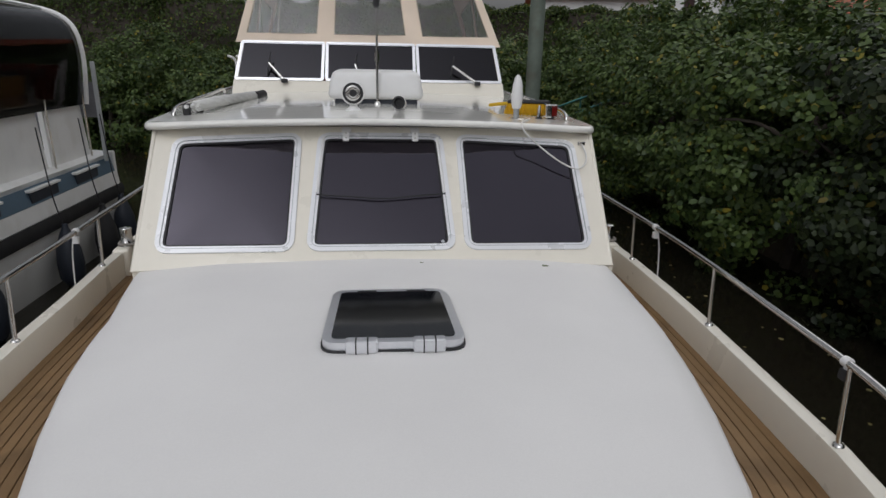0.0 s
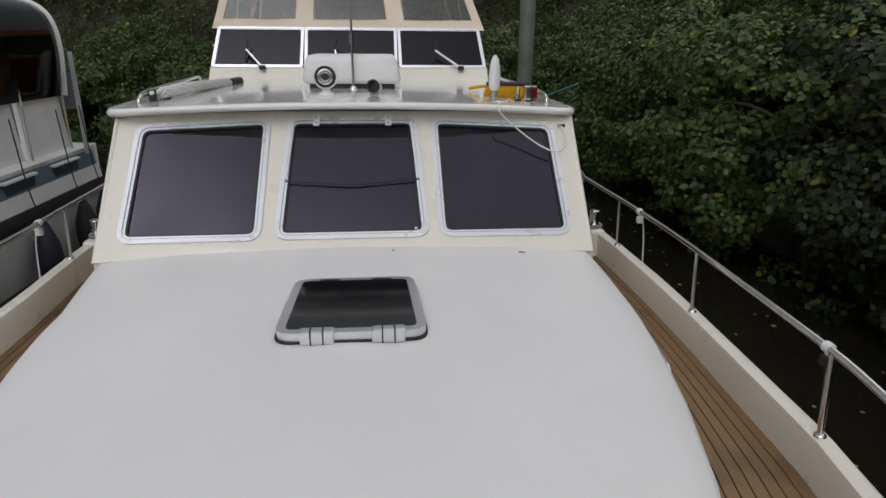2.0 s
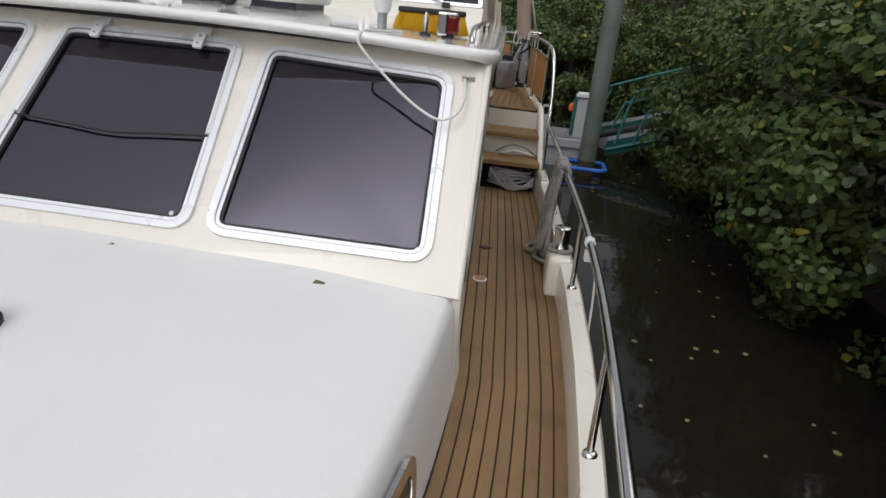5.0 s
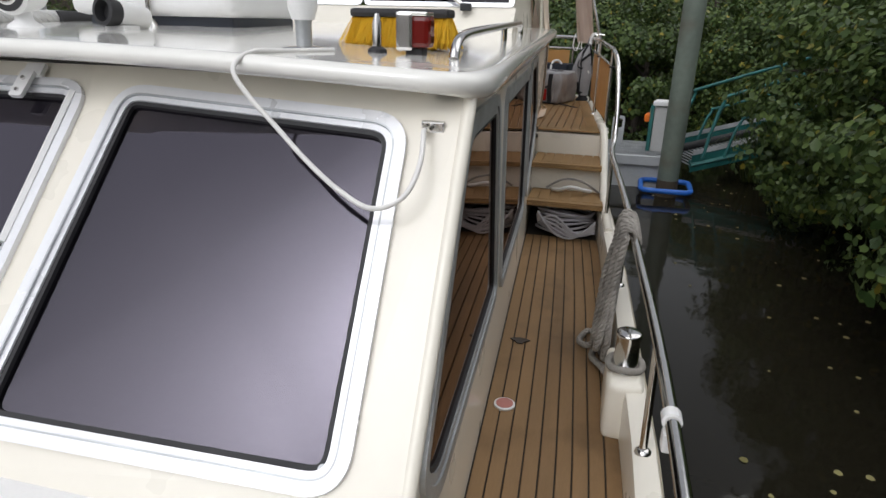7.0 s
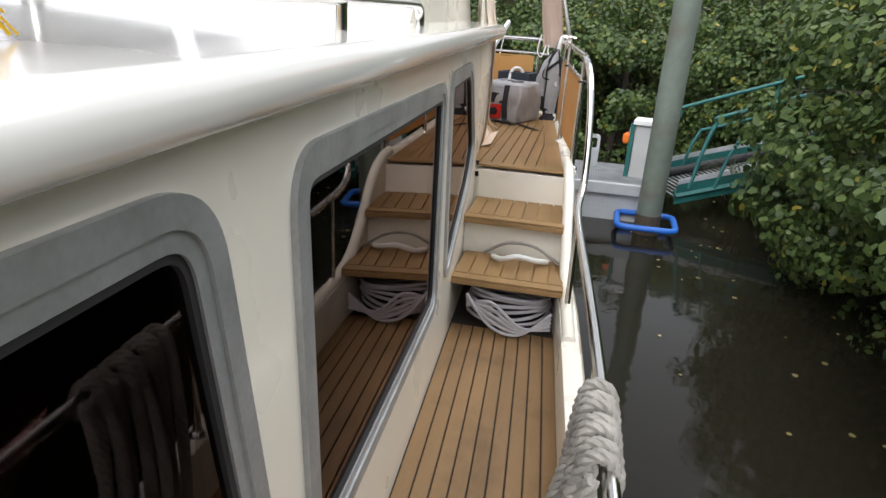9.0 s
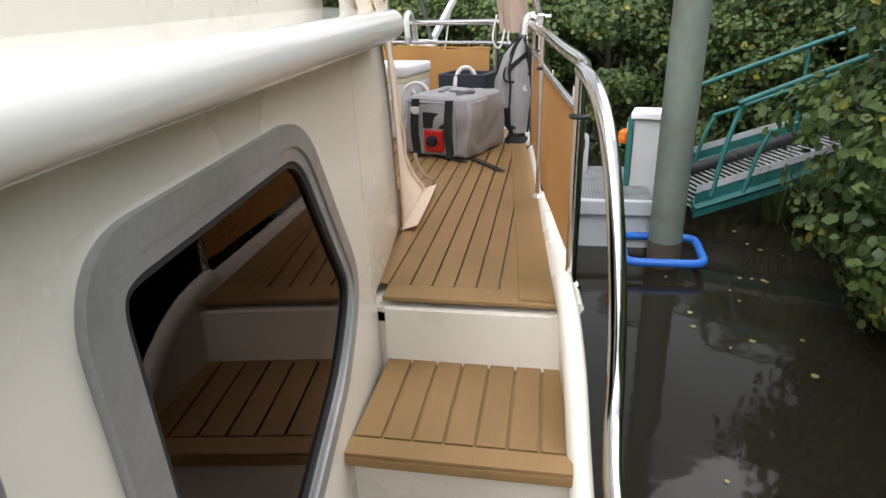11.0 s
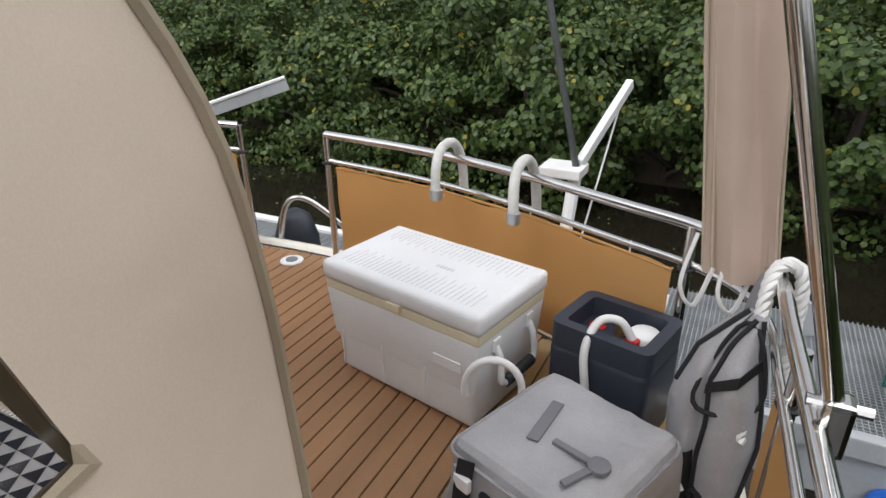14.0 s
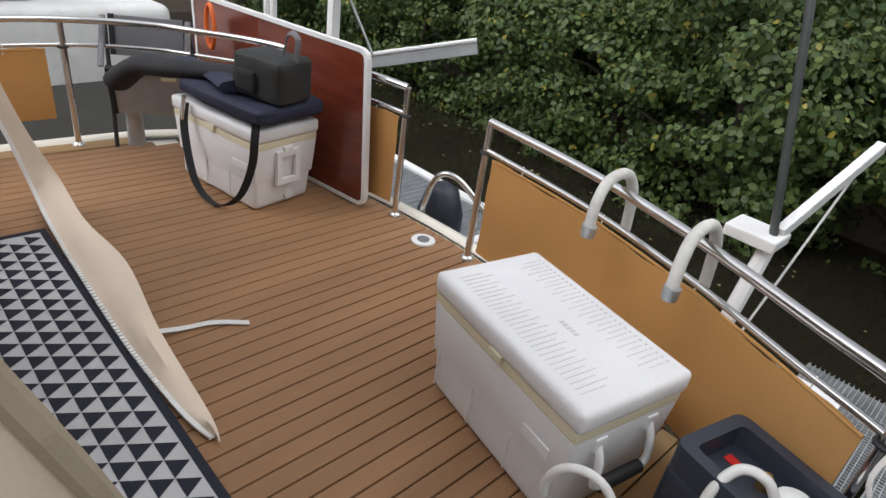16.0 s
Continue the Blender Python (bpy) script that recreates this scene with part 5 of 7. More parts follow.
# coil of rope hanging from the port rail
t = thing("rope_coil", "coil of weathered grey rope hanging from the rail", "rope", at=(2.0, 5.7, 0.6))
rr = random.Random(4)
x0, y0, z0 = hull(5.60) - 0.015, 5.60, lift(5.60)
for k in range(7):
    dy = -0.13 + 0.040 * k + rr.uniform(-0.010, 0.010)
    L = 0.60 + rr.uniform(-0.10, 0.05)
    a, b = rr.uniform(-0.05, 0.02), rr.uniform(0.05, 0.11)
    pts = [(x0 + 0.03, y0 + dy, z0 - 0.06), (x0 + 0.03, y0 + dy, z0 + 0.0), (x0, y0 + dy, z0 + 0.032), (x0 - 0.035, y0 + dy, z0 + 0.0), (x0 - 0.045 + a, y0 + dy - 0.02, z0 - 0.2), (x0 - 0.06 + a, y0 + dy - 0.07, z0 - L + 0.08), (x0 - 0.065 + a, y0 + dy - 0.07 - b / 2, z0 - L + 0.03), (x0 - 0.06 + a, y0 + dy - 0.07 - b, z0 - L + 0.08), (x0 - 0.045, y0 + dy - b, z0 - 0.2), (x0 - 0.02, y0 + dy - 0.04, z0 + 0.01)]
    part("strand", laid_rope(smoothline(pts, 5), 0.0155), ROPE, t, smooth=True)
part("tail", laid_rope(smoothline([(x0 - 0.05, y0 - 0.02, 0.22), (x0 - 0.10, y0 - 0.1, 0.06), (x0 - 0.16, y0 - 0.02, 0.018), (x0 - 0.12, y0 + 0.10, 0.016), (x0 - 0.06, y0 + 0.02, 0.02), (x0 - 0.1, y0 - 0.14, 0.018), (x0 - 0.05, y0 - 0.3, 0.05), (x0 - 0.02, y0 - 0.55, 0.12)], 6), 0.0145), ROPE, t, smooth=True)

t = thing("deck_filler_cap", "round red and white filler cap flush in the deck", "filler cap", at=(1.585, 4.99, 0.0))
part("ring", lathe(bmesh.new(), [(0.042, -0.005), (0.042, 0.006), (0.036, 0.008)], (1.585, 4.99, 0.004), 22), WHITEPL, t, smooth=True)
part("cap", lathe(bmesh.new(), [(0.034, 0.0), (0.034, 0.0095), (0.02, 0.011)], (1.585, 4.99, 0.004), 20), mat("faded_red_plastic", (0.5, 0.2, 0.17), 0.5), t, smooth=True)
bm = bmesh.new()
slab(bm, [(1.575 + 0.035 * math.cos(a) * (1 + 0.5 * math.sin(3 * a)), 5.515 + 0.028 * math.sin(a), 0.006) for a in [k * 0.45 for k in range(14)]], (0, 0, 0.005))
tagged(part("fallen_leaf", bm, BARK), "curled brown leaf lying on the side deck", "leaf")

# ---------------- steps from the side decks to the aft deck ----------------
for side in (1, -1):
    for y0, y1, z in ((7.06, 7.40, 0.265), (7.42, 7.84, 0.455)):
        t = thing("deck_step", "cream step with a wood-look slatted tread", "step", "steps to the aft deck")
        xa, xb = sorted((cabin(y0, side) - side * 0.01, hull(y0, side) - side * 0.02))
        if z > 0.3:
            part("riser", boxed(xa, xb, y1 - 0.02, y1, z - 0.22, DECK2 - 0.025), CREAM, t)
            part("lower_riser", boxed(xa, xb, y0 + 0.06, y0 + 0.085, 0.24, z - 0.03), CREAM, t)
        part("nosing", boxed(xa, xb, y0, y1 + (0.06 if z < 0.3 else -0.02), z - 0.035, z - 0.008, 0.006), TEAKY, t)
        part("end_board", boxed(xa, xb, y0 + 0.002, y0 + 0.06, z - 0.006, z + 0.002, 0.002), TEAKY, t)
        n = 7
        for k in range(n):
            a = xa + (xb - xa) * (k + 0.06) / n
            b = xa + (xb - xa) * (k + 0.94) / n
            part("tread_slat", boxed(a, b, y0 + 0.066, y1, z - 0.006, z + 0.002), TEAKY, t)
GREYCABLE = mat("grey_shore_cable", (0.42, 0.41, 0.43), 0.5, var=0.12, fine=80)
t = thing("hose_coil", "coiled pale grey shore cable under the lower step", "cable coil", at=(1.68, 7.2, 0))
for k in range(7):
    pts = []
    for q in range(28):
        a = 2 * math.pi * q / 28
        pts.append((1.665 + (0.205 - 0.01 * (k % 3)) * math.cos(a), 7.26 + (0.17 - 0.01 * (k % 2)) * math.sin(a), 0.03 + 0.024 * k + 0.012 * math.sin(2 * a + k)))
    part("loop", tubed(pts, 0.0095, 6, closed=True), GREYCABLE, t, smooth=True)
for k in range(5):
    part("stray_loop", tubed(smoothline([(1.48, 7.04 + 0.01 * k, 0.20 - 0.02 * k), (1.60, 7.02, 0.06 + 0.03 * k), (1.74, 7.03, 0.03 + 0.01 * k), (1.88, 7.05, 0.15 - 0.02 * k)], 6), 0.008, 6), GREYCABLE, t, smooth=True)
t = thing("coiled_hose", "loop of white hose lying on the lower step", "hose", at=(1.68, 7.25, 0.27))
part("hose", tubed(smoothline([(1.55, 7.36, 0.282), (1.60, 7.28, 0.30), (1.68, 7.26, 0.33), (1.76, 7.29, 0.31), (1.82, 7.36, 0.285)], 6), 0.014, 8), WHITEROPE, t, smooth=True)
part("lead", tubed(smoothline([(1.50, 7.38, 0.285), (1.62, 7.36, 0.36), (1.76, 7.37, 0.35), (1.88, 7.36, 0.28)], 6), 0.008, 6), ROPE, t, smooth=True)

# ---------------- rails and cloths round the aft deck ----------------
MIDZ = 1.165
def railthing(path, posts, label="stainless steel double rail round the aft deck", skip=0):
    t = thing("stern_rail", label, "rail", "rails round the aft deck")
    part("top_rail", tubed(smoothline([(p[0], p[1], railz(p[1])) for p in path], 6), 0.017, 12), STEEL, t, smooth=True)
    part("mid_rail", tubed(smoothline([(p[0], p[1], railz(p[1]) - 0.12) for p in path[skip:]], 6), 0.011, 10), STEEL, t, smooth=True)
    for p in posts:
        part("post", tubed([(p[0], p[1], DECK2 + 0.005), (p[0], p[1], railz(p[1]))], 0.016, 10), STEEL, t, smooth=True)
        part("foot", lathe(bmesh.new(), [(0.032, 0), (0.03, 0.012), (0.018, 0.022)], (p[0], p[1], DECK2 + 0.0), 14), STEEL, t, smooth=True)
        part("tie", tubed([Vector((p[0] + 0.022 * math.cos(a), p[1] + 0.022 * math.sin(a), railz(p[1]) - 0.13)) for a in [k * math.pi / 6 for k in range(12)]], 0.006, 5, closed=True), RUBBER, t)
    return t


pside = [(hull(y) + o, y) for y, o in ((7.82, 0.008), (7.96, 0.024), (8.3, 0.004), (8.81, -0.018), (9.41, -0.020), (9.8, -0.012))] + [(1.675, 10.02), (1.61, 10.17), (1.47, 10.285)]
psx = [(1.25, transom(1.25) - 0.075), (0.86, transom(0.86) - 0.075), (0.4, transom(0.4) - 0.075), (-0.135, transom(-0.135) - 0.075)]
railthing(pside + psx, [(pside[1][0], 7.96), (pside[3][0], 8.81), (1.715, 9.72), (1.46, 10.28), (-0.135, transom(-0.135) - 0.075)], skip=1)
sside = [(-1.78, 10.22), (-1.93, 10.05), (hull(9.7, -1) + 0.05, 9.7), (hull(9.2, -1) + 0.05, 9.2), (hull(8.5, -1) + 0.05, 8.5), (hull(7.82, -1) + 0.05, 7.82)]
railthing([(-0.63, transom(-0.63) - 0.075), (-1.0, transom(-1.0) - 0.075), (-1.45, transom(-1.45) - 0.08)] + sside, [(-0.63, transom(-0.63) - 0.075), (-1.78, 10.22), (sside[2][0], 9.7), (sside[4][0], 8.5)])


def cloth(path, z0, z1, label, sag=0.012, seed=0):
    t = thing("rail_cloth", label, "rail cloth", "cloths on the rails")
    pts = smoothline([(p[0], p[1], 0) for p in path], 6)
    bm = bmesh.new()
    rows = []
    n = 8
    for i, p in enumerate(pts):
        d = (pts[min(i + 1, len(pts) - 1)] - pts[max(i - 1, 0)]).normalized()
        nn = Vector((-d.y, d.x, 0))
        e = min(i, len(pts) - 1 - i) / max(1, len(pts) - 1)
        rows.append([p + nn * (sag * noise.noise(Vector((i * 0.23 + seed, k * 0.3, seed))) * (1 if 0 < k < n else 0.2)) + Vector((0, 0, z0 + (z1 - z0) * k / n + (0.012 * math.sin(i * 0.9) if k == n else 0))) for k in range(n + 1)])
    sheet(bm, rows)
    part("cloth", thick(bm, 0.003), ORANGE, t, smooth=True)
    for i in range(3, len(pts) - 1, 6):
        part("lace", tubed([pts[i] + Vector((0, 0, z1 - 0.02)), pts[i] + Vector((0, 0, MIDZ + 0.012))], 0.003, 4), WHITEROPE, t)
    part("hem", tubed([p + Vector((0, 0, z1)) for p in pts], 0.006, 5), ORANGE, t)
    return t


cloth([(p[0] + 0.006, p[1]) for p in pside[1:6]], DECK2 + 0.07, MIDZ - 0.025, "ochre cloth laced to the port rail", seed=1)
cloth([(1.42, transom(1.42) - 0.075), (1.1, transom(1.1) - 0.075), (0.7, transom(0.7) - 0.075), (0.3, transom(0.3) - 0.075), (-0.09, transom(-0.09) - 0.075)], DECK2 + 0.06, MIDZ - 0.03, "ochre cloth laced to the stern rail", seed=2)
cloth([(-0.67, transom(-0.67) - 0.075), (-1.0, transom(-1.0) - 0.075), (-1.4, transom(-1.4) - 0.075)], DECK2 + 0.06, MIDZ - 0.03, "ochre cloth laced to the stern rail behind the table", seed=3)
cloth([(sside[2][0], 9.62), (sside[3][0], 9.2), (sside[4][0], 8.6)], DECK2 + 0.16, MIDZ - 0.02, "ochre cloth laced to the starboard rail", seed=4)

HOSE = mat("weathered_white_hose", (0.62, 0.61, 0.57), 0.7, var=0.18, big=8, fine=60)
for hx in (0.53, 0.875):
    t = thing("hose_hook", "white plastic-covered hook over the stern rail", "hook", "hooks on the stern rail")
    yb = transom(hx) - 0.075
    part("hook", tubed(smoothline([(hx + 0.02, yb - 0.165, 1.19), (hx + 0.012, yb - 0.15, 1.265), (hx, yb - 0.095, 1.325), (hx, yb - 0.02, 1.345), (hx, yb + 0.05, 1.32), (hx + 0.01, yb + 0.085, 1.25), (hx + 0.02, yb + 0.09, 1.12)], 6), 0.0185, 10), HOSE, t, smooth=True)
    part("end_cap", lathe(bmesh.new(), [(0.021, 0), (0.024, 0.01), (0.024, 0.04)], (hx + 0.021, yb - 0.165, 1.165), 12), DULLSTEEL, t, smooth=True)

# ---------------- things on the aft deck ----------------
MOULDED = mat("moulded_white_plastic", (0.62, 0.62, 0.62), 0.6, var=0.1)
COOLPL = mat("speckled_white_plastic", (0.78, 0.78, 0.78), 0.5, var=0.05, big=3, fine=240, bump=0.0015, bscale=150)


def cooler(m, label, flat=False):
    t = thing("cool_box", label, "cool box", "cool boxes")
    L, W, Hh = 0.68, 0.40, 0.43
    bm = boxed(-L / 2, L / 2, -W / 2, W / 2, 0.0, Hh - 0.085, 0.03, seg=3)
    for v in bm.verts:
        k = 0.90 + 0.10 * (v.co.z / (Hh - 0.085))
        v.co.x, v.co.y = v.co.x * k, v.co.y * k
    part("body", bm, COOLPL, t, smooth=True)
    part("seal_band", boxed(-L / 2 - 0.002, L / 2 + 0.002, -W / 2 - 0.002, W / 2 + 0.002, Hh - 0.105, Hh - 0.068, 0.008), YELLOWPL, t, "yellowed band under the lid")
    bm = boxed(-L / 2 - 0.012, L / 2 + 0.012, -W / 2 - 0.012, W / 2 + 0.012, Hh - 0.07, Hh, 0.028, seg=4)
    lid = part("lid", bm, COOLPL, t, smooth=True)
    bm = bmesh.new()
    for k in range(29):
        x = -L / 2 + 0.055 + k * 0.0203
        box(bm, x, x + 0.0022, -W / 2 + 0.035, -W / 2 + (0.15 if k % 2 else 0.125), Hh, Hh + 0.0012)
        box(bm, x, x + 0.0022, W / 2 - (0.13 if k % 2 else 0.105), W / 2 - 0.045, Hh, Hh + 0.0012)
        box(bm, x - 0.002, x + 0.005, W / 2 - 0.036, W / 2 - 0.028, Hh, Hh + 0.0016)
    for k in range(5):
        box(bm, 0.02 + 0.016 * k, 0.03 + 0.016 * k, -0.008, 0.008, Hh, Hh + 0.0014)
    tagged(part("ruler_mark", bm, MOULDED, lid), "faint moulded ruler marks", kind="stuff")
    bm = boxed(-L / 2, L / 2, -W / 2, W / 2, 0.145, Hh - 0.10, 0.012, seg=2)
    for v in bm.verts:
        k = 0.912 + 0.10 * (v.co.z / (Hh - 0.085))
        v.co.x, v.co.y = v.co.x * k, v.co.y * (k + 0.006)
    part("upper_shell", bm, COOLPL, t, smooth=True)
    for k in range(3):
        part("rib", boxed(-L * 0.42 + k * 0.2, -L * 0.42 + k * 0.2 + 0.004, -W / 2 * 0.965 - 0.003, -W / 2 * 0.95, 0.03, 0.17), COOLPL, t)
    part("badge", boxed(0.16, 0.27, -W / 2 * 0.985 - 0.0045, -W / 2 * 0.97, 0.21, 0.245, 0.002), COOLPL, t)
    part("latch", boxed(-0.03, 0.03, -W / 2 - 0.018, -W / 2, Hh - 0.085, Hh - 0.06, 0.004), YELLOWPL, t)
    for s in (-1, 1):
        if flat:
            e = s * (L / 2 * 0.985)
            h = part("handle", ringframe(bmesh.new(), [(e, -0.075, 0.13), (e, 0.075, 0.13), (e, 0.075, 0.305), (e, -0.075, 0.305)], [(e, -0.045, 0.16), (e, 0.045, 0.16), (e, 0.045, 0.275), (e, -0.045, 0.275)], (s * 0.022, 0, 0)), WHITEPL, t)
            part("hinge_lug", boxed(e - 0.012, e + 0.026, -0.03, 0.03, 0.29, 0.325, 0.006), WHITEPL, h)
            part("drain_plug", lathe(bmesh.new(), [(0.03, 0), (0.028, 0.012), (0.012, 0.014)], (0, 0, 0), 14, Matrix.Translation((s * L / 2 * 0.915, 0.03, 0.05)) @ pose(0, 0, 0, 0, 90 * s, 0)), WHITEPL, t, smooth=True)
            continue
        h = part("handle", tubed(smoothline([(s * (L / 2 * 0.985), -0.10, 0.29), (s * (L / 2 + 0.022), -0.10, 0.24), (s * (L / 2 + 0.028), -0.09, 0.16), (s * (L / 2 + 0.028), 0.09, 0.16), (s * (L / 2 + 0.022), 0.10, 0.24), (s * (L / 2 * 0.985), 0.10, 0.29)], 5), 0.012, 8), WHITEPL, t, smooth=True)
        part("grip", tubed([(s * (L / 2 + 0.029), -0.08, 0.16), (s * (L / 2 + 0.029), 0.08, 0.16)], 0.020, 10), RUBBER, h, "black rubber grip", smooth=True)
        for k in (-0.10, 0.10):
            part("hinge_lug", boxed(s * L / 2 * 0.985 - 0.012, s * L / 2 * 0.985 + 0.012, k - 0.022, k + 0.022, 0.27, 0.315, 0.006), WHITEPL, h)
    t.matrix_basis = m
    return t


cooler(pose(0.704, 10.14, DECK2 + 0.002, 0, 0, -11.5) @ Matrix.Diagonal((0.925, 0.93, 1.0, 1)), "large white cool box with a speckled lid by the stern rail")
cooler(pose(-1.27, 10.24, DECK2 + 0.002, 0, 0, 10) @ Matrix.Diagonal((0.9, 0.9, 0.95, 1)), "large white cool box under bags beside the table", True)

t = thing("fuel_canister", "dark blue plastic canister with a white hose and red fittings", "canister", at=(1.29, 10.12, DECK2))
cm = pose(1.305, 10.16, DECK2, 0, 0, -14)
W2, D2, H2 = 0.155, 0.125, 0.36
bm = boxed(-W2, W2, -D2, D2, 0, H2 - 0.06, 0.03, cm, 3)
part("tank", bm, NAVYCAN, t, smooth=True)
rim_o = [cm @ Vector((p[0], p[1], H2 - 0.07)) for p in roundpoly([(-W2, -D2), (W2, -D2), (W2, D2), (-W2, D2)], 0.035)]
rim_i = [cm @ Vector((p[0], p[1], H2 - 0.07)) for p in roundpoly([(-W2 + 0.035, -D2 + 0.035), (W2 - 0.035, -D2 + 0.035), (W2 - 0.035, D2 - 0.035), (-W2 + 0.035, D2 - 0.035)], 0.02)]
part("rim", ringframe(bmesh.new(), rim_o, rim_i, (0, 0, 0.075)), NAVYCAN, t)
part("fill_cap", lathe(bmesh.new(), [(0.048, 0), (0.046, 0.03), (0.04, 0.036)], (0, 0, 0), 18, cm @ Matrix.Translation((0.075, 0.03, H2 - 0.055))), WHITEPL, t, smooth=True)
part("red_fitting", boxed(0.045, 0.085, -0.05, -0.02, H2 - 0.06, H2 - 0.015, 0.008, cm), REDPL, t)
part("red_label", boxed(-0.10, -0.05, 0.02, 0.045, H2 - 0.06, H2 - 0.056, 0, cm), REDPL, t)
part("brass_tap", lathe(bmesh.new(), [(0.016, 0), (0.016, 0.03), (0.01, 0.045)], (0, 0, 0), 12, cm @ Matrix.Translation((0.0, 0.03, H2 - 0.06))), mat("brass", (0.45, 0.3, 0.12), 0.35, 0.9), t, smooth=True)
part("hose", tubed(smoothline([cm @ Vector(q) for q in ((0.065, -0.035, H2 - 0.02), (0.03, -0.05, H2 + 0.035), (-0.02, -0.08, H2 + 0.03), (-0.03, -0.135, H2 - 0.04), (-0.01, -0.15, H2 - 0.16), (0.02, -0.16, 0.06), (0.0, -0.17, 0.01))], 6), 0.0125, 8), WHITEROPE, t, smooth=True)

# grey bag with a red valve
t = thing("equipment_bag", "square grey cover bag with black straps and a red valve", "bag", at=(1.29, 9.62, DECK2))
bmx = pose(1.295, 9.672, DECK2 + 0.002, 0, 0, -20)
bm = boxed(-0.185, 0.185, -0.195, 0.195, 0, 0.315, 0.036, None, 3)
bmesh.ops.subdivide_edges(bm, edges=bm.edges[:], cuts=9, use_grid_fill=True)
for v in bm.verts:
    q = noise.noise(v.co * 6.0) * 0.026 + noise.noise(v.co * 17.0 + Vector((4, 2, 1))) * 0.014
    q += 0.034 * (0.5 - abs(noise.noise(Vector((v.co.x * 9 + v.co.y * 5, v.co.y * 9, v.co.z * 5 + 3)))))
    q *= 0.25 if v.co.z > 0.28 else 1.0
    s = 1 + 0.06 * math.sin(math.pi * min(1, max(0, v.co.z / 0.315)))
    v.co = Vector((v.co.x * s, v.co.y * s, v.co.z)) + v.co.normalized() * q
    v.co.z = max(v.co.z, 0)
    v.co = bmx @ v.co
top = part("cover", bm, GREYCLOTH, t, smooth=True)
part("window_flap", boxed(-0.075, 0.055, -0.218, -0.2, 0.155, 0.235, 0.006, bmx), BLACKWEB, t, "black mesh window")
part("valve_plate", boxed(-0.07, 0.045, -0.222, -0.2, 0.03, 0.145, 0.01, bmx), REDPL, t, "red valve plate")
part("valve_knob", lathe(bmesh.new(), [(0.03, 0), (0.028, 0.025), (0.018, 0.03)], (0, 0, 0), 14, bmx @ Matrix.Translation((-0.015, -0.222, 0.09)) @ pose(0, 0, 0, 90, 0, 0)), BLACKWEB, t, smooth=True)
for sx, ea, eb in ((-0.115, (1.14, 9.55), (1.384, 9.372)), (0.085, (1.38, 9.48), (1.585, 9.215))):
    pts = [bmx @ Vector(q) for q in ((sx, -0.212, 0.30), (sx, -0.228, 0.22), (sx, -0.234, 0.13), (sx + 0.005, -0.226, 0.04), (sx + 0.008, -0.230, 0.010))]
    pts += [Vector((ea[0], ea[1], DECK2 + 0.007))] + [Vector((ea[0] + (eb[0] - ea[0]) * q, ea[1] + (eb[1] - ea[1]) * q + 0.01 * math.sin(q * 5), DECK2 + 0.007)) for q in (0.5, 1.0)]
    part("strap", ribbon(smoothline(pts, 6), bmx.to_3x3() @ Vector((1, 0.35, 0)), 0.042), BLACKWEB, t)
part("strap_buckle", boxed(-0.138, -0.092, -0.234, -0.218, 0.225, 0.262, 0.004, bmx), WHITEPL, t)
def flat_bar(a, b, w, z, h=0.006):
    d = (Vector((*b, 0)) - Vector((*a, 0)))
    m = Matrix.Translation((a[0], a[1], z)) @ Matrix.Rotation(math.atan2(d.y, d.x), 4, "Z")
    return boxed(0, d.length, -w / 2, w / 2, 0, h, 0.002, m)


zl = DECK2 + 0.3215
part("top_strap", flat_bar((1.247, 9.769), (1.231, 9.615), 0.030, zl), DARKGREY, t, "short dark grey strap on the lid")
grip = part("top_handle", flat_bar((1.277, 9.632), (1.405, 9.590), 0.017, zl, 0.009), DARKGREY, t, "dark grey folding handle")
part("handle_arm", flat_bar((1.331, 9.514), (1.388, 9.603), 0.017, zl, 0.009), DARKGREY, grip)
part("handle_joint", lathe(bmesh.new(), [(0.026, 0), (0.026, 0.011), (0.016, 0.014)], (1.388, 9.596, zl), 12), DARKGREY, grip)
seam = [bmx @ Vector((p[0], p[1], 0.283)) for p in roundpoly([(-0.195, -0.205), (0.195, -0.205), (0.195, 0.205), (-0.195, 0.205)], 0.05)]
part("lid_seam", tubed(seam, 0.005, 6, closed=True), GREYCLOTH, t, "raised piping round the lid")
for q in (-0.145, 0.115):
    part("front_fold", boxed(q - 0.006, q + 0.006, -0.221, -0.2, 0.02, 0.27, 0.004, bmx), GREYCLOTH, t)
t = thing("ring_hose", "loop of white hose standing behind the grey bag", "hose", at=(1.02, 9.86, DECK2))
part("hose", tubed([Vector((1.045 + 0.075 * math.cos(a), 9.84 + 0.025 * math.cos(a), DECK2 + 0.25 + 0.095 * math.sin(a))) for a in [k * math.pi / 14 - 0.6 for k in range(19)]], 0.011, 8), WHITEROPE, t, smooth=True)

# hanging grey bag, rope and winch at the port quarter
t = thing("hanging_bag", "folded grey equipment bag with black bindings hanging from the rail", "bag", at=(1.62, 9.95, 0.7))
BAGL = [(0.70, 1.578), (0.745, 1.530), (0.84, 1.492), (0.975, 1.484), (1.12, 1.531), (1.19, 1.590), (1.225, 1.625)]
BAGC = [(0.70, 1.580), (0.84, 1.574), (0.95, 1.580), (1.06, 1.570), (1.16, 1.600), (1.225, 1.640)]
BAGR = [(0.70, 1.682), (0.905, 1.702), (1.02, 1.690), (1.15, 1.664), (1.225, 1.655)]


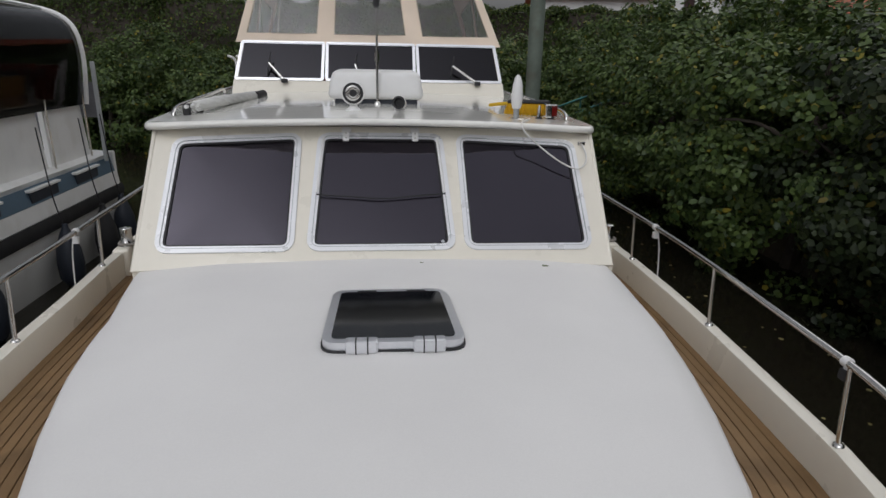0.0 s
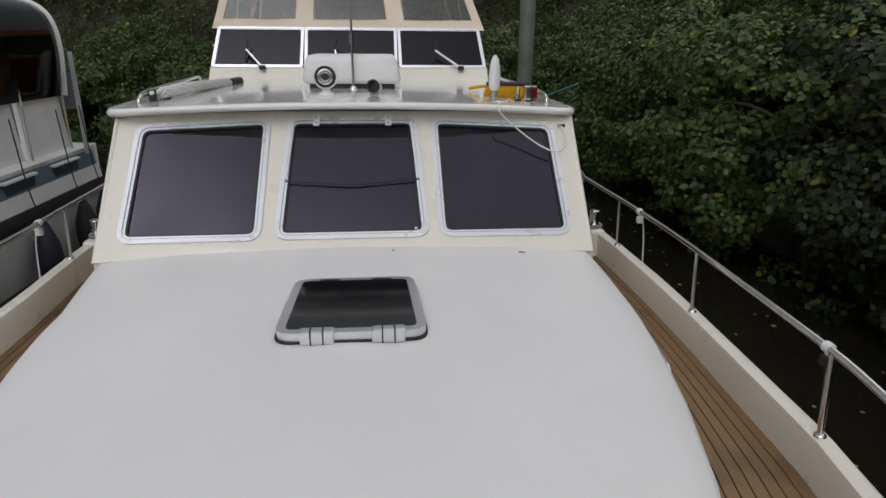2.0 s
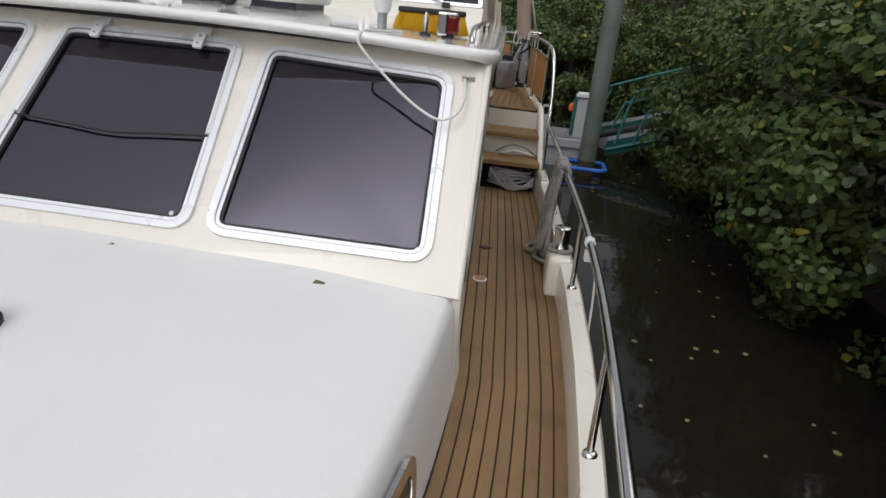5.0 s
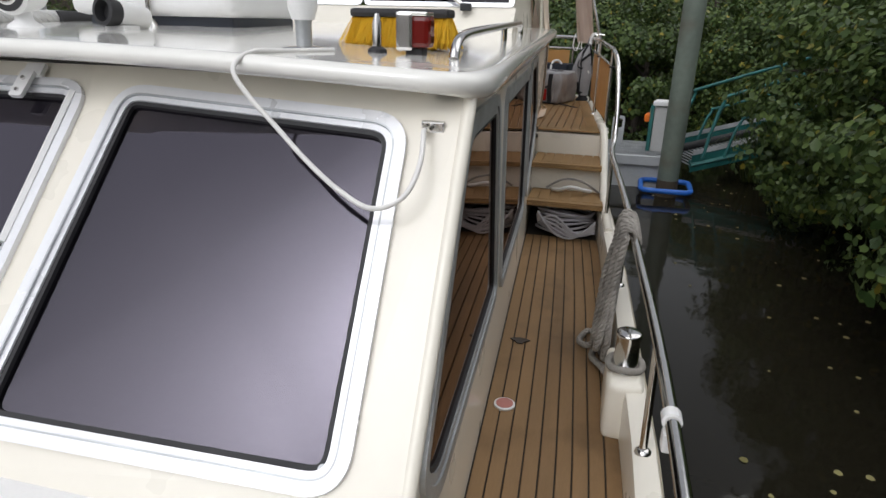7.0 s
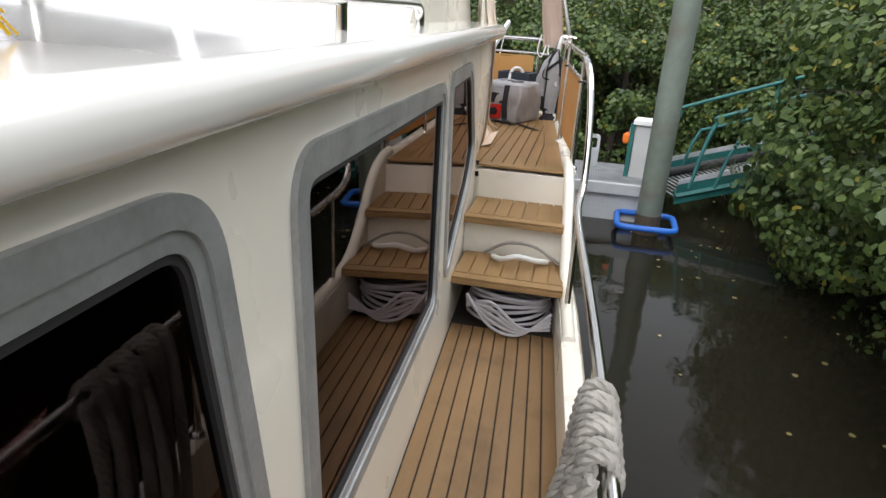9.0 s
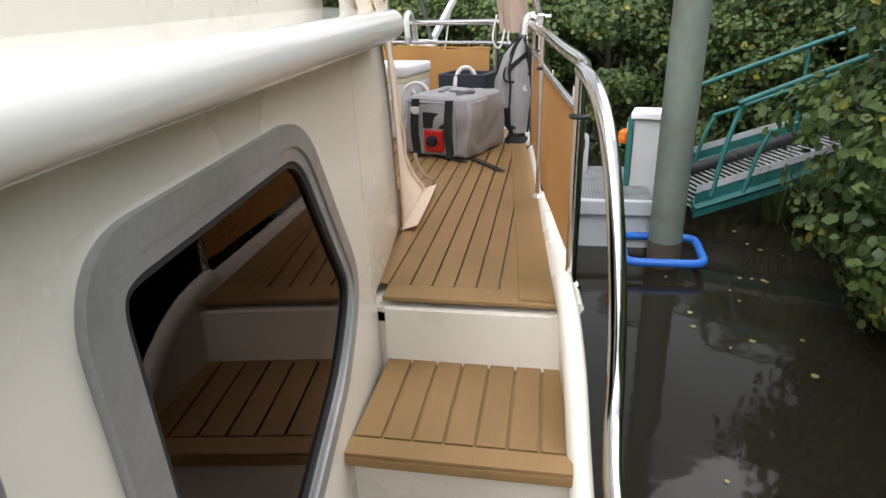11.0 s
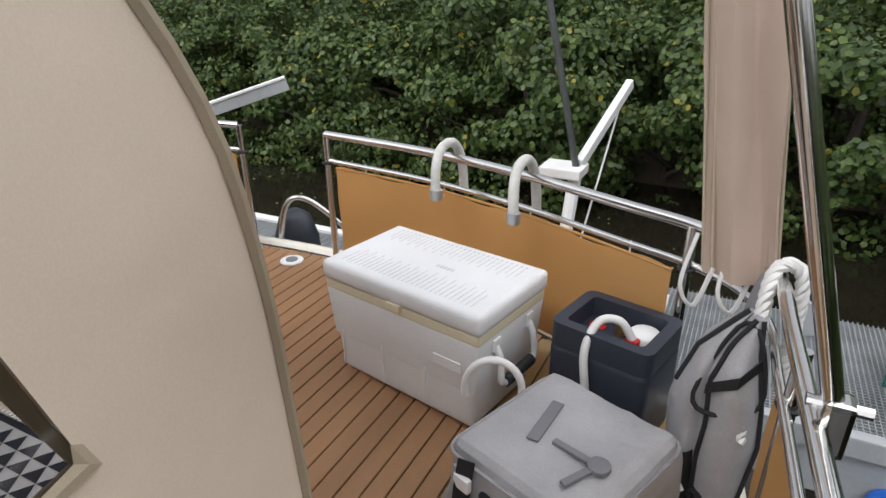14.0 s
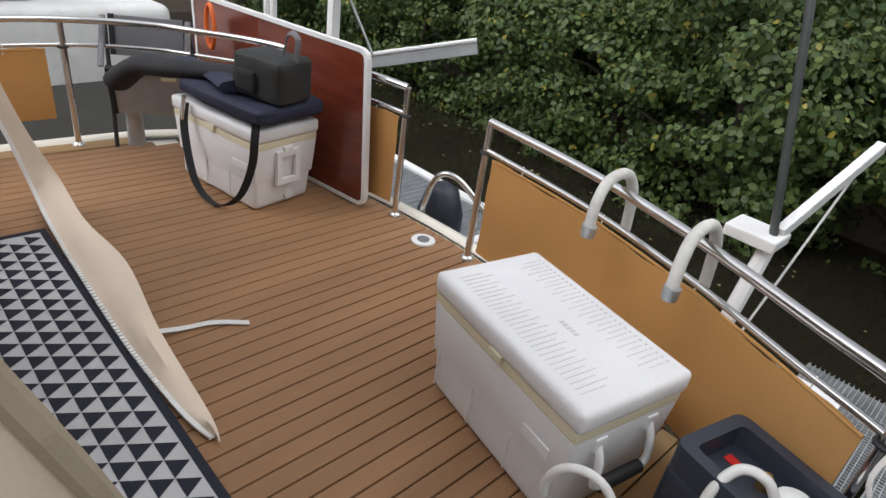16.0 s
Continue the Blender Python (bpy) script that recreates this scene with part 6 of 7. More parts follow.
def bagpoint(z, a, out=0.0):
    """A place on the bag's front: a from its loose side (0) over the crease (0.5) to the rail side (1)."""
    l, c, w = interp(BAGL, z), interp(BAGC, z), interp(BAGR, z)
    full = min(1.0, (1.24 - z) / 0.16)
    if a < 0.5:
        k = a * 2
        return Vector((l + (c - l) * k, 9.965 - (0.035 + 0.045 * math.sin(k * math.pi * 0.9)) * full - out + 0.006 * noise.noise(Vector((k * 3, z * 9, 2))), z))
    k = a * 2 - 1
    return Vector((c + (w - c) * k, 9.925 - (0.02 + 0.06 * math.sin(0.35 + k * math.pi * 0.8)) * full - out + 0.006 * noise.noise(Vector((k * 3, z * 8, 7))), z))


levels = [0.70 + 0.525 * k / 20 for k in range(21)]
bm = bmesh.new()
rows = []
for z in levels:
    front = [bagpoint(z, q / 14) for q in range(15)]
    rows.append(front + [Vector((front[-1].x - 0.012, 10.0, z)), Vector(((front[0].x + front[-1].x) / 2, 10.03, z)), Vector((front[0].x + 0.012, 10.01, z)), front[0]])
sheet(bm, rows)
bmesh.ops.remove_doubles(bm, verts=bm.verts[:], dist=1e-4)
bmesh.ops.holes_fill(bm, edges=[e for e in bm.edges if e.is_boundary], sides=0)
bmesh.ops.recalc_face_normals(bm, faces=bm.faces[:])
bag = part("bag", bm, GREYCLOTH, t, smooth=True)
bm = bmesh.new()
sheet(bm, [[bagpoint(z, 0.02 + 0.46 * q / 8, 0.004) for q in range(9)] for z in [0.70 + 0.135 * k / 5 for k in range(6)]])
part("dark_base", thick(bm, 0.003), BLACKWEB, bag, "black base panel", smooth=True)
part("binding", tubed([bagpoint(z, 0.5, 0.006) for z in levels], 0.006, 6), BLACKWEB, bag)
part("binding", tubed([bagpoint(z, 0.99, 0.004) for z in levels], 0.006, 6), BLACKWEB, bag)
part("binding", tubed([bagpoint(z, 0.0, 0.003) for z in levels[12:]], 0.007, 6), BLACKWEB, bag)
pocket = [bagpoint(z, a, 0.006) for z, a in ((1.19, 0.30), (1.19, 0.96), (1.03, 0.98), (0.98, 0.55), (1.02, 0.28))]
part("pocket_edge", tubed(smoothline(pocket, 4, True), 0.006, 6, closed=True), BLACKWEB, bag, "black bound mesh pocket")
part("flap_strap", ribbon([bagpoint(z, a, 0.012) for z, a in ((1.13, 0.98), (1.10, 0.75), (1.06, 0.55), (1.03, 0.46))], (0, 0, 1), 0.03), BLACKWEB, bag)
part("strap", tubed(smoothline([(1.62, 9.97, 1.20), (1.64, 10.0, 1.29), (1.68, 10.03, 1.31), (1.70, 10.03, 1.2)], 5), 0.014, 6, flat=0.3), DARKGREY, t)
t = thing("mooring_rope", "thick pale laid rope looped over the rail corner", "rope", at=(1.66, 10.0, 1.0))
part("rope", laid_rope(smoothline([(1.655, 9.86, 0.93), (1.650, 9.90, 1.1), (1.650, 9.97, 1.25), (1.662, 10.01, 1.315), (1.70, 10.03, 1.32), (1.725, 10.03, 1.26), (1.725, 10.02, 1.0)], 6), 0.017), WHITEROPE, t, smooth=True)
t = thing("deck_winch", "black deck winch standing by the rail", "winch", at=(1.62, 9.90, DECK2))
part("drum", lathe(bmesh.new(), [(0.072, 0), (0.068, 0.02), (0.048, 0.035), (0.042, 0.075), (0.052, 0.09), (0.045, 0.10)], (1.62, 9.90, DECK2), 24), BLACKWEB, t, smooth=True)

# rolled awning column and poles at the port quarter
t = thing("rolled_awning", "beige canvas strip hanging from the awning frame", "awning strip", at=(1.56, 10.05, 1.3))
bm = bmesh.new()
rows = []
for k in range(16):
    z = 1.23 + 1.6 * k / 15
    rows.append([(1.590 - 0.14 * (z - 1.23) + 0.170 * (q / 9 - 0.5) + 0.004 * math.sin(k * 0.9 + q), 10.11 + 0.020 * math.sin(q * 1.1 + k * 0.25) - 0.045 * q / 9, z) for q in range(10)])
sheet(bm, rows)
# the strip's shade is put into this darker canvas colour
part("cloth", thick(bm, 0.006), CANVASSHADE, t, smooth=True)
for q in (-0.084, -0.062, 0.066, 0.085):
    part("seam", tubed([(1.590 + q, 10.09 - 0.25 * q, 1.24), (1.366 + q, 10.09 - 0.25 * q, 2.83)], 0.0045, 6), CANVASD, t)
for q in (0.0, 0.09):
    part("tie", tubed(smoothline([(1.48 + q, 10.12, 1.33), (1.46 + q, 10.08, 1.2), (1.50 + q, 10.07, 1.15), (1.53 + q, 10.1, 1.25)], 5), 0.007, 6, flat=0.4), WHITEROPE, t)
t = thing("awning_pole", "stainless steel awning pole clamped to the rail", "pole", at=(1.75, 9.5, 1.29))
part("pole", tubed([(1.745, 9.50, 1.30), (1.60, 9.50, 1.80), (1.28, 9.50, 2.9)], 0.0165, 10), STEEL, t, smooth=True)
part("joint", boxed(1.722, 1.767, 9.475, 9.525, 1.24, 1.34, 0.01), STEEL, t)
part("joint_bolt", tubed([(1.70, 9.50, 1.325), (1.79, 9.50, 1.325)], 0.01, 8), STEEL, t)
t = thing("awning_pole", "stainless steel awning pole clamped to the rail", "pole", at=(1.61, 9.5, 1.75))
part("pole", tubed([(1.61, 9.515, 1.75), (1.33, 9.515, 2.75)], 0.012, 10), STEEL, t, smooth=True)

# table top leaning on the rail
t = thing("table_top", "mahogany table top with a white edge leaning on the stern rail", "table top", at=(-1.4, 10.6, DECK2))
tp = (Vector((-2.12, 10.40, DECK2 + 0.012)), Vector((1.37, 0.20, 0)).normalized(), Vector((-0.06, 0.0, 0.75)).normalized())
nn = tp[1].cross(tp[2])
lo = roundpoly([(0, 0), (1.385, 0), (1.385, 0.76), (0, 0.76)], 0.06)
part("board", slab(bmesh.new(), polar(*tp, inset(lo, 0.012)), -nn * 0.02), REDWOOD, t)
part("edge_band", ringframe(bmesh.new(), [p + nn * 0.004 for p in polar(*tp, lo)], [p + nn * 0.004 for p in polar(*tp, inset(lo, 0.02))], -nn * 0.03), WHITEPL, t, "white plastic edge band")

def softbox(name, m, sx, sy, sz, material, label, category, amp=0.012, bev=0.04):
    t = thing(name, label, category, at=m.translation)
    bm = boxed(-sx, sx, -sy, sy, 0, sz, bev, None, 3)
    bmesh.ops.subdivide_edges(bm, edges=bm.edges[:], cuts=5, use_grid_fill=True)
    for v in bm.verts:
        v.co += v.co.normalized() * (noise.noise(v.co * 9.0) * amp + 0.5 * amp * noise.noise(v.co * 24.0))
        v.co.z = max(0, v.co.z)
        v.co = m @ v.co
    part("body", bm, material, t, smooth=True)
    return t


zt = DECK2 + 0.437
t = softbox("duffel_bag", pose(-1.22, 10.25, zt, 0, 0, 10), 0.30, 0.20, 0.075, NAVYCLOTH, "limp navy blue bag lying on the cool box", "bag", 0.02)
part("strap", ribbon(smoothline([(-0.96, 10.14, zt + 0.05), (-0.93, 10.11, zt - 0.06), (-0.945, 10.10, zt - 0.20), (-1.0, 10.06, zt - 0.36), (-1.10, 10.0, zt - 0.425), (-1.25, 9.97, zt - 0.36), (-1.36, 9.98, zt - 0.15), (-1.38, 10.0, zt - 0.02)], 6), (0.5, 0.8, 0), 0.036), BLACKWEB, t)
part("clip", tubed([(-1.385, 9.985, zt - 0.10), (-1.385, 10.0, zt + 0.01)], 0.012, 8), STEEL, t)
part("flap", tubed(smoothline([(-1.62, 10.1, zt + 0.10), (-1.40, 10.16, zt + 0.10), (-1.15, 10.13, zt + 0.11)], 6), 0.07, 8, flat=0.4), NAVYCLOTH, t, smooth=True)
t = softbox("camera_bag", pose(-1.06, 10.27, zt + 0.075, 0, 0, 14), 0.15, 0.105, 0.20, mat("charcoal_nylon", (0.022, 0.023, 0.022), 0.7, var=0.2, fine=300), "charcoal shoulder bag standing on the navy bag", "bag", 0.012, 0.035)
part("pocket", boxed(-0.07, 0.05, -0.135, -0.10, 0.03, 0.13, 0.02, pose(-1.10, 10.27, zt + 0.075, 0, 0, 14)), BLACKWEB, t)
part("handle", tubed(smoothline([(-1.02, 10.30, zt + 0.26), (-0.98, 10.30, zt + 0.37), (-0.92, 10.31, zt + 0.36), (-0.93, 10.30, zt + 0.24)], 6), 0.014, 6, flat=0.35), DARKGREY, t)
t = thing("life_jacket", "black folded life jacket lying across the boxes", "life jacket", at=(-1.6, 10.0, 1.1))
part("body", tubed(smoothline([(-1.82, 9.86, 1.05), (-1.70, 9.93, 1.15), (-1.55, 10.02, 1.17), (-1.35, 10.2, 1.19), (-1.15, 10.33, 1.2)], 6), 0.095, 12, flat=0.6, r2=0.05), BLACKWEB, t, smooth=True)
t = thing("folding_chair", "folded grey canvas chair hanging by the starboard rail", "chair", at=(-2.0, 9.95, DECK2))
part("backrest", boxed(-0.19, 0.19, -0.01, 0.01, 0.36, 0.56, 0.006, pose(-1.98, 10.07, DECK2 + 0.10, -12, 0, 62)), DARKGREY, t)
part("seat", boxed(-0.19, 0.19, -0.02, 0.01, 0.10, 0.34, 0.012, pose(-1.92, 10.05, DECK2 + 0.10, 14, 0, 62)), GREYCLOTH, t)
part("seat_edge", boxed(-0.195, 0.195, -0.025, 0.015, 0.335, 0.36, 0.004, pose(-1.92, 10.05, DECK2 + 0.10, 14, 0, 62)), BLACKWEB, t)
for s in (-0.18, 0.18):
    part("side_binding", boxed(s - 0.014, s + 0.014, -0.026, 0.016, 0.10, 0.345, 0.004, pose(-1.92, 10.05, DECK2 + 0.10, 14, 0, 62)), BLACKWEB, t)
    part("back_binding", boxed(s - 0.014, s + 0.014, -0.016, 0.016, 0.36, 0.565, 0.004, pose(-1.98, 10.07, DECK2 + 0.10, -12, 0, 62)), BLACKWEB, t)
part("care_tag", boxed(0.06, 0.13, -0.029, -0.02, 0.31, 0.325, 0, pose(-1.92, 10.05, DECK2 + 0.10, 14, 0, 62)), YELLOWPL, t, "small yellow tag")
for s in (-0.2, 0.2):
    part("leg", tubed([pose(-1.98, 10.07, DECK2, 0, 0, 62) @ Vector((s, 0.05, 0.62)), pose(-1.98, 10.07, DECK2, 0, 0, 62) @ Vector((s * 0.9, -0.12, 0.01))], 0.011, 8), RUBBER, t)
    part("arm", tubed([pose(-1.98, 10.07, DECK2, 0, 0, 62) @ Vector((s, 0.02, 0.66)), pose(-1.98, 10.07, DECK2, 0, 0, 62) @ Vector((s, -0.16, 0.45))], 0.015, 8, flat=0.5), DARKGREY, t)
t = thing("deck_ventilator", "grey steel pipe stub on the starboard deck", "pipe", at=(-2.0, 9.97, DECK2))
part("pipe", lathe(bmesh.new(), [(0.05, 0), (0.045, 0.02), (0.042, 0.22), (0.05, 0.24)], (-2.0, 9.97, DECK2), 16), DULLSTEEL, t, smooth=True)
t = thing("orange_line", "loop of orange line hanging behind the table", "line", at=(-1.75, 10.45, 1.25))
part("line", tubed([Vector((-1.80 + 0.045 * math.cos(a), 10.33, 1.30 + 0.11 * math.sin(a))) for a in [k * math.pi / 8 for k in range(16)]], 0.012, 8, closed=True), mat("orange_line", (0.75, 0.14, 0.02), 0.6), t, smooth=True)

t = thing("deck_drain", "round white drain fitting with a dark centre in the deck", "drain", at=(-0.36, 10.655, DECK2))
part("flange", lathe(bmesh.new(), [(0.058, 0), (0.056, 0.006), (0.035, 0.008)], (-0.36, 10.655, DECK2 + 0.002), 24), WHITEPL, t, smooth=True)
part("plug", lathe(bmesh.new(), [(0.03, 0.004), (0.03, 0.011), (0.012, 0.012)], (-0.36, 10.655, DECK2 + 0.002), 18), DARKGREY, t, smooth=True)
t = thing("web_strap", "short white webbing strap lying on the deck", "strap", at=(0.0, 9.55, DECK2))
part("strap", ribbon(smoothline([(-0.303, 9.42, DECK2 + 0.03), (-0.30, 9.50, DECK2 + 0.012), (-0.275, 9.60, DECK2 + 0.012), (-0.215, 9.70, DECK2 + 0.008)], 6), (1, -0.4, 0), 0.024), WHITEROPE, t)

# ---------------- the awning's open corner: rug and loose flap ----------------
rug_w = mat("white_rug_weave", (0.55, 0.55, 0.56), 0.9, var=0.15, fine=300, bump=0.002, bscale=200)
rug_b = mat("black_rug_weave", (0.016, 0.018, 0.03), 0.9, var=0.2, fine=300, bump=0.002, bscale=200)
rug = thing("rug", "black and white rug with a triangle pattern inside the awning", "rug", at=(-0.4, 9.0, DECK2))
rm = pose(-0.35, 8.97, DECK2 + 0.006, 0, 0, 0)
part("weave", boxed(-0.84, 0.84, -0.42, 0.34, 0, 0.007, 0.002, rm), rug_w, rug)
cx, cy = 0.072, 0.0555
for i in range(23):
    for j in range(13):
        x, y = -0.812 + i * cx, -0.40 + j * cy
        o = cx * 0.5 if j % 2 else 0
        if x + o + cx * 0.95 < 0.82:
            bm = bmesh.new()
            bm.faces.new([bm.verts.new(rm @ Vector(q)) for q in ((x + o, y, 0.0085), (x + o + cx * 0.98, y, 0.0085), (x + o + cx * 0.49, y + cy * 0.98, 0.0085))])
            part("triangle", bm, rug_b, rug)
part("border", ringframe(bmesh.new(), [rm @ Vector((p[0], p[1], 0)) for p in ((-0.85, -0.43), (0.85, -0.43), (0.85, 0.35), (-0.85, 0.35))], [rm @ Vector((p[0], p[1], 0)) for p in ((-0.825, -0.405), (0.825, -0.405), (0.825, 0.325), (-0.825, 0.325))], (0, 0, 0.009)), rug_b, rug)

flap = thing("awning_flap", "loose beige awning flap with a zip lying open on the deck", "awning flap", at=(-0.6, 9.4, DECK2))
bm = bmesh.new()
INN = smoothline([(0.20, 9.37, DECK2 + 0.010), (0.06, 9.342, DECK2 + 0.014), (-0.3, 9.325, DECK2 + 0.016), (-0.8, 9.33, DECK2 + 0.02), (-1.18, 9.34, DECK2 + 0.03), (-1.37, 9.34, 0.74), (-1.40, 9.31, 0.91), (-1.41, 9.27, 1.08), (-1.43, 9.2, 1.4), (-1.42, 9.05, 1.9), (-1.28, 8.80, 2.55)], 6)
OUT = smoothline([(0.23, 9.38, DECK2 + 0.014), (0.12, 9.40, DECK2 + 0.02), (-0.28, 9.42, DECK2 + 0.05), (-0.75, 9.48, DECK2 + 0.045), (-1.12, 9.45, DECK2 + 0.06), (-1.37, 9.44, 0.78), (-1.40, 9.37, 0.97), (-1.41, 9.32, 1.15), (-1.43, 9.25, 1.45), (-1.42, 9.10, 1.95), (-1.28, 8.84, 2.57)], 6)
rows = []
for k, (inner, outer) in enumerate(zip(INN, OUT)):
    mid = (inner + outer) / 2 + Vector((0, 0.0, 0.018 + 0.012 * math.sin(k * 0.7)))
    rows.append([inner, inner.lerp(mid, 0.5), mid, mid.lerp(outer, 0.5), outer])
sheet(bm, rows)
part("cloth", thick(bm, 0.005), CANVAS, flap, smooth=True)
bm = bmesh.new()
for k in range(len(rows) - 1):
    a, b = rows[k][0], rows[k + 1][0]
    for q in range(4):
        p = a.lerp(b, q / 4)
        box(bm, p.x - 0.006, p.x + 0.006, p.y - 0.010, p.y + 0.004, p.z, p.z + 0.008)
tagged(part("zip", bm, WHITEPL, flap), "white toothed zip", kind="stuff")

# steering seat inside the awning
t = thing("helm_seat", "dark helm seat box inside the awning", "seat", at=(-0.6, 8.2, DECK2))
part("box", boxed(-1.3, 0.2, 7.95, 8.45, DECK2, DECK2 + 0.42, 0.03), INTERIOR, t)
part("cushion", boxed(-1.28, 0.18, 7.97, 8.47, DECK2 + 0.42, DECK2 + 0.5, 0.03), CANVASD, t)

# ---------------- stern: platform, davits, ladder ----------------
t = thing("swim_platform", "grey metal grating swim platform behind the stern", "platform", at=(-0.5, 12, 0.0))
part("frame", ringframe(bmesh.new(), [(-2.55, 10.95, 0.02), (1.3, 10.95, 0.02), (1.3, 12.2, 0.02), (-2.55, 12.2, 0.02)], [(-2.47, 11.03, 0.02), (1.22, 11.03, 0.02), (1.22, 12.12, 0.02), (-2.47, 12.12, 0.02)], (0, 0, 0.06)), WHITEPL, t)
bm = bmesh.new()
for k in range(70):
    box(bm, -2.47, 1.22, 11.04 + 0.0155 * k, 11.045 + 0.0155 * k, 0.03, 0.06)
for k in range(61):
    box(bm, -2.47 + 0.061 * k, -2.464 + 0.061 * k, 11.03, 12.12, 0.03, 0.062)
part("grating", bm, DULLSTEEL, t)
part("bar", boxed(-0.95, -0.88, 11.03, 12.12, 0.03, 0.085, 0.004), WHITEPL, t)
t = thing("stern_ladder", "bent steel handrail leading down to the platform", "handrail", at=(-0.5, 10.95, 0.1))
part("rail", tubed(smoothline([(-0.62, 10.86, 0.55), (-0.60, 10.92, 0.80), (-0.52, 10.98, 0.84), (-0.38, 11.05, 0.72), (-0.18, 11.2, 0.42), (-0.05, 11.3, 0.1)], 6), 0.016, 10), STEEL, t, smooth=True)
part("rail", tubed(smoothline([(-0.16, 10.9, 0.55), (-0.14, 10.98, 0.72), (-0.02, 11.1, 0.6), (0.08, 11.25, 0.1)], 6), 0.014, 10), STEEL, t, smooth=True)
t = thing("outboard_cowl", "dark blue plastic cowl standing by the stern ladder", "outboard cowl", at=(-0.7, 11.2, 0.1))
part("cowl", lathe(bmesh.new(), [(0.12, 0), (0.14, 0.2), (0.13, 0.45), (0.09, 0.58), (0.03, 0.62)], (-0.72, 11.12, 0.08), 18), NAVYCAN, t, smooth=True)
for px, py in ((0.89, 11.18),):
    t = thing("boat_davit", "white steel boat davit with a slanted arm and wire", "davit", "davits at the stern")
    part("foot", boxed(px - 0.15, px + 0.04, py - 0.08, py + 0.08, 1.10, 1.145, 0.008), WHITEPL, t)
    part("mast", tubed([(px, py, 1.14), (px - 0.52, py + 0.05, 3.2)], 0.016, 8), DARKSTEEL, t, smooth=True)
    part("arm", boxed(-0.018, 0.018, 0, 0.62, -0.024, 0.024, 0.005, pose(px + 0.01, py + 0.02, 1.15, 27, 0, -9)), WHITEPL, t)
    part("wire", tubed([(px + 0.08, py + 0.52, 1.40), (px + 0.05, py - 0.05, 0.75)], 0.005, 6), WHITEROPE, t)
    part("support", tubed([(px, py, 1.11), (px, py - 0.18, 0.62)], 0.03, 8), WHITEPL, t)
t = thing("boat_davit", "white steel davit post with a dark winch and low arm", "davit", "davits at the stern")
part("support", boxed(-1.91, -1.85, 11.12, 11.18, 0.08, 1.56, 0.008), WHITEPL, t)
part("foot", boxed(-1.96, -1.80, 11.07, 11.23, 0.08, 0.10, 0.004), WHITEPL, t)
head = part("winch", lathe(bmesh.new(), [(0.02, -0.07), (0.045, -0.07), (0.045, -0.045), (0.025, -0.04), (0.025, 0.04), (0.045, 0.045), (0.045, 0.07), (0.02, 0.07)], (0, 0, 0), 16, pose(-1.85, 11.15, 1.58, 0, 90, 20)), DARKSTEEL, t, "dark grey winch drum", smooth=True)
part("bracket", boxed(-1.92, -1.80, 11.10, 11.20, 1.53, 1.62, 0.012), DARKSTEEL, head)
away = Vector((0.64, 0.60, 0.25))
am = look((-1.86, 11.15, 1.07), Vector((-1.86, 11.15, 1.07)) + away)
# grey body imitates the arm's shadowed side, white strip its lighter top
part("arm", boxed(-0.022, 0.022, -0.075, 0.0, -away.length, 0, 0.005, am), GREYPAINT, t, "box-section arm, its shadowed side coloured grey")
part("arm_edge", boxed(-0.028, 0.028, 0.001, 0.016, -away.length, 0, 0.003, am), WHITEPL, t, "white upper edge")
part("wire", tubed([(-1.86, 11.15, 1.60), (-1.66, 11.30, 1.15)], 0.008, 6), DULLSTEEL, t)
part("wire", tubed([(-1.88, 11.15, 1.60), (-2.25, 11.12, 2.6)], 0.008, 6), DULLSTEEL, t)

t = thing("boarding_rail", "pair of bent white tubes standing on the swim platform", "handrail", at=(-2.42, 11.0, 0.08))
for q in (0.0, 0.085):
    part("tube", tubed(smoothline([(-2.42 + q, 11.0, 0.07), (-2.42 + q, 11.0, 1.2), (-2.43 + q, 11.0, 1.56), (-2.47 + q, 10.99, 1.65 + 0.1 * q), (-2.56 + q * 1.6, 10.98, 1.685)], 5), 0.022, 10), WHITEPL, t, smooth=True)

# canvas corner with eyelets where the awning meets the end of the roof rim
t = thing("canvas_corner", "curled beige canvas corner with steel eyelets at the roof end", "canvas corner", at=(1.36, 7.95, 1.4))
bm = bmesh.new()
rows = []
for k in range(9):
    v = k / 8
    rows.append([(1.335 + 0.035 * v + 0.03 * math.sin(q * 0.7) * (1 - v) + 0.02 * v * q / 5, 7.80 + 0.04 * q + 0.02 * v, 1.58 - 0.22 * v + 0.012 * math.sin(q + k)) for q in range(6)])
sheet(bm, rows)
part("cloth", thick(bm, 0.006), CANVAS, t, smooth=True)
part("hem", tubed(rows[-1], 0.009, 6, flat=0.5), CANVAS, t, smooth=True)
for q, k in ((2, 3), (4, 6)):
    p = Vector(rows[k][q])
    part("eyelet", lathe(bmesh.new(), [(0.005, 0), (0.009, 0.003), (0.011, 0.0)], (0, 0, 0), 14, Matrix.Translation(p + Vector((0.008, 0, 0))) @ pose(0, 0, 0, 0, 90, 0)), STEEL, t, smooth=True)


# ---------------- the boat moored alongside ----------------
nb = thing("neighbour_boat", "white and slate-blue motor cruiser moored alongside", "boat", at=(-4.6, 7, -0.7))
NBW = [(1.5, 0.15), (2.5, 0.75), (3.6, 1.2), (5, 1.45), (9.6, 1.5)]
NC = -4.75


def nbx(y, k=1.0):
    return interp(NBW, y) * k


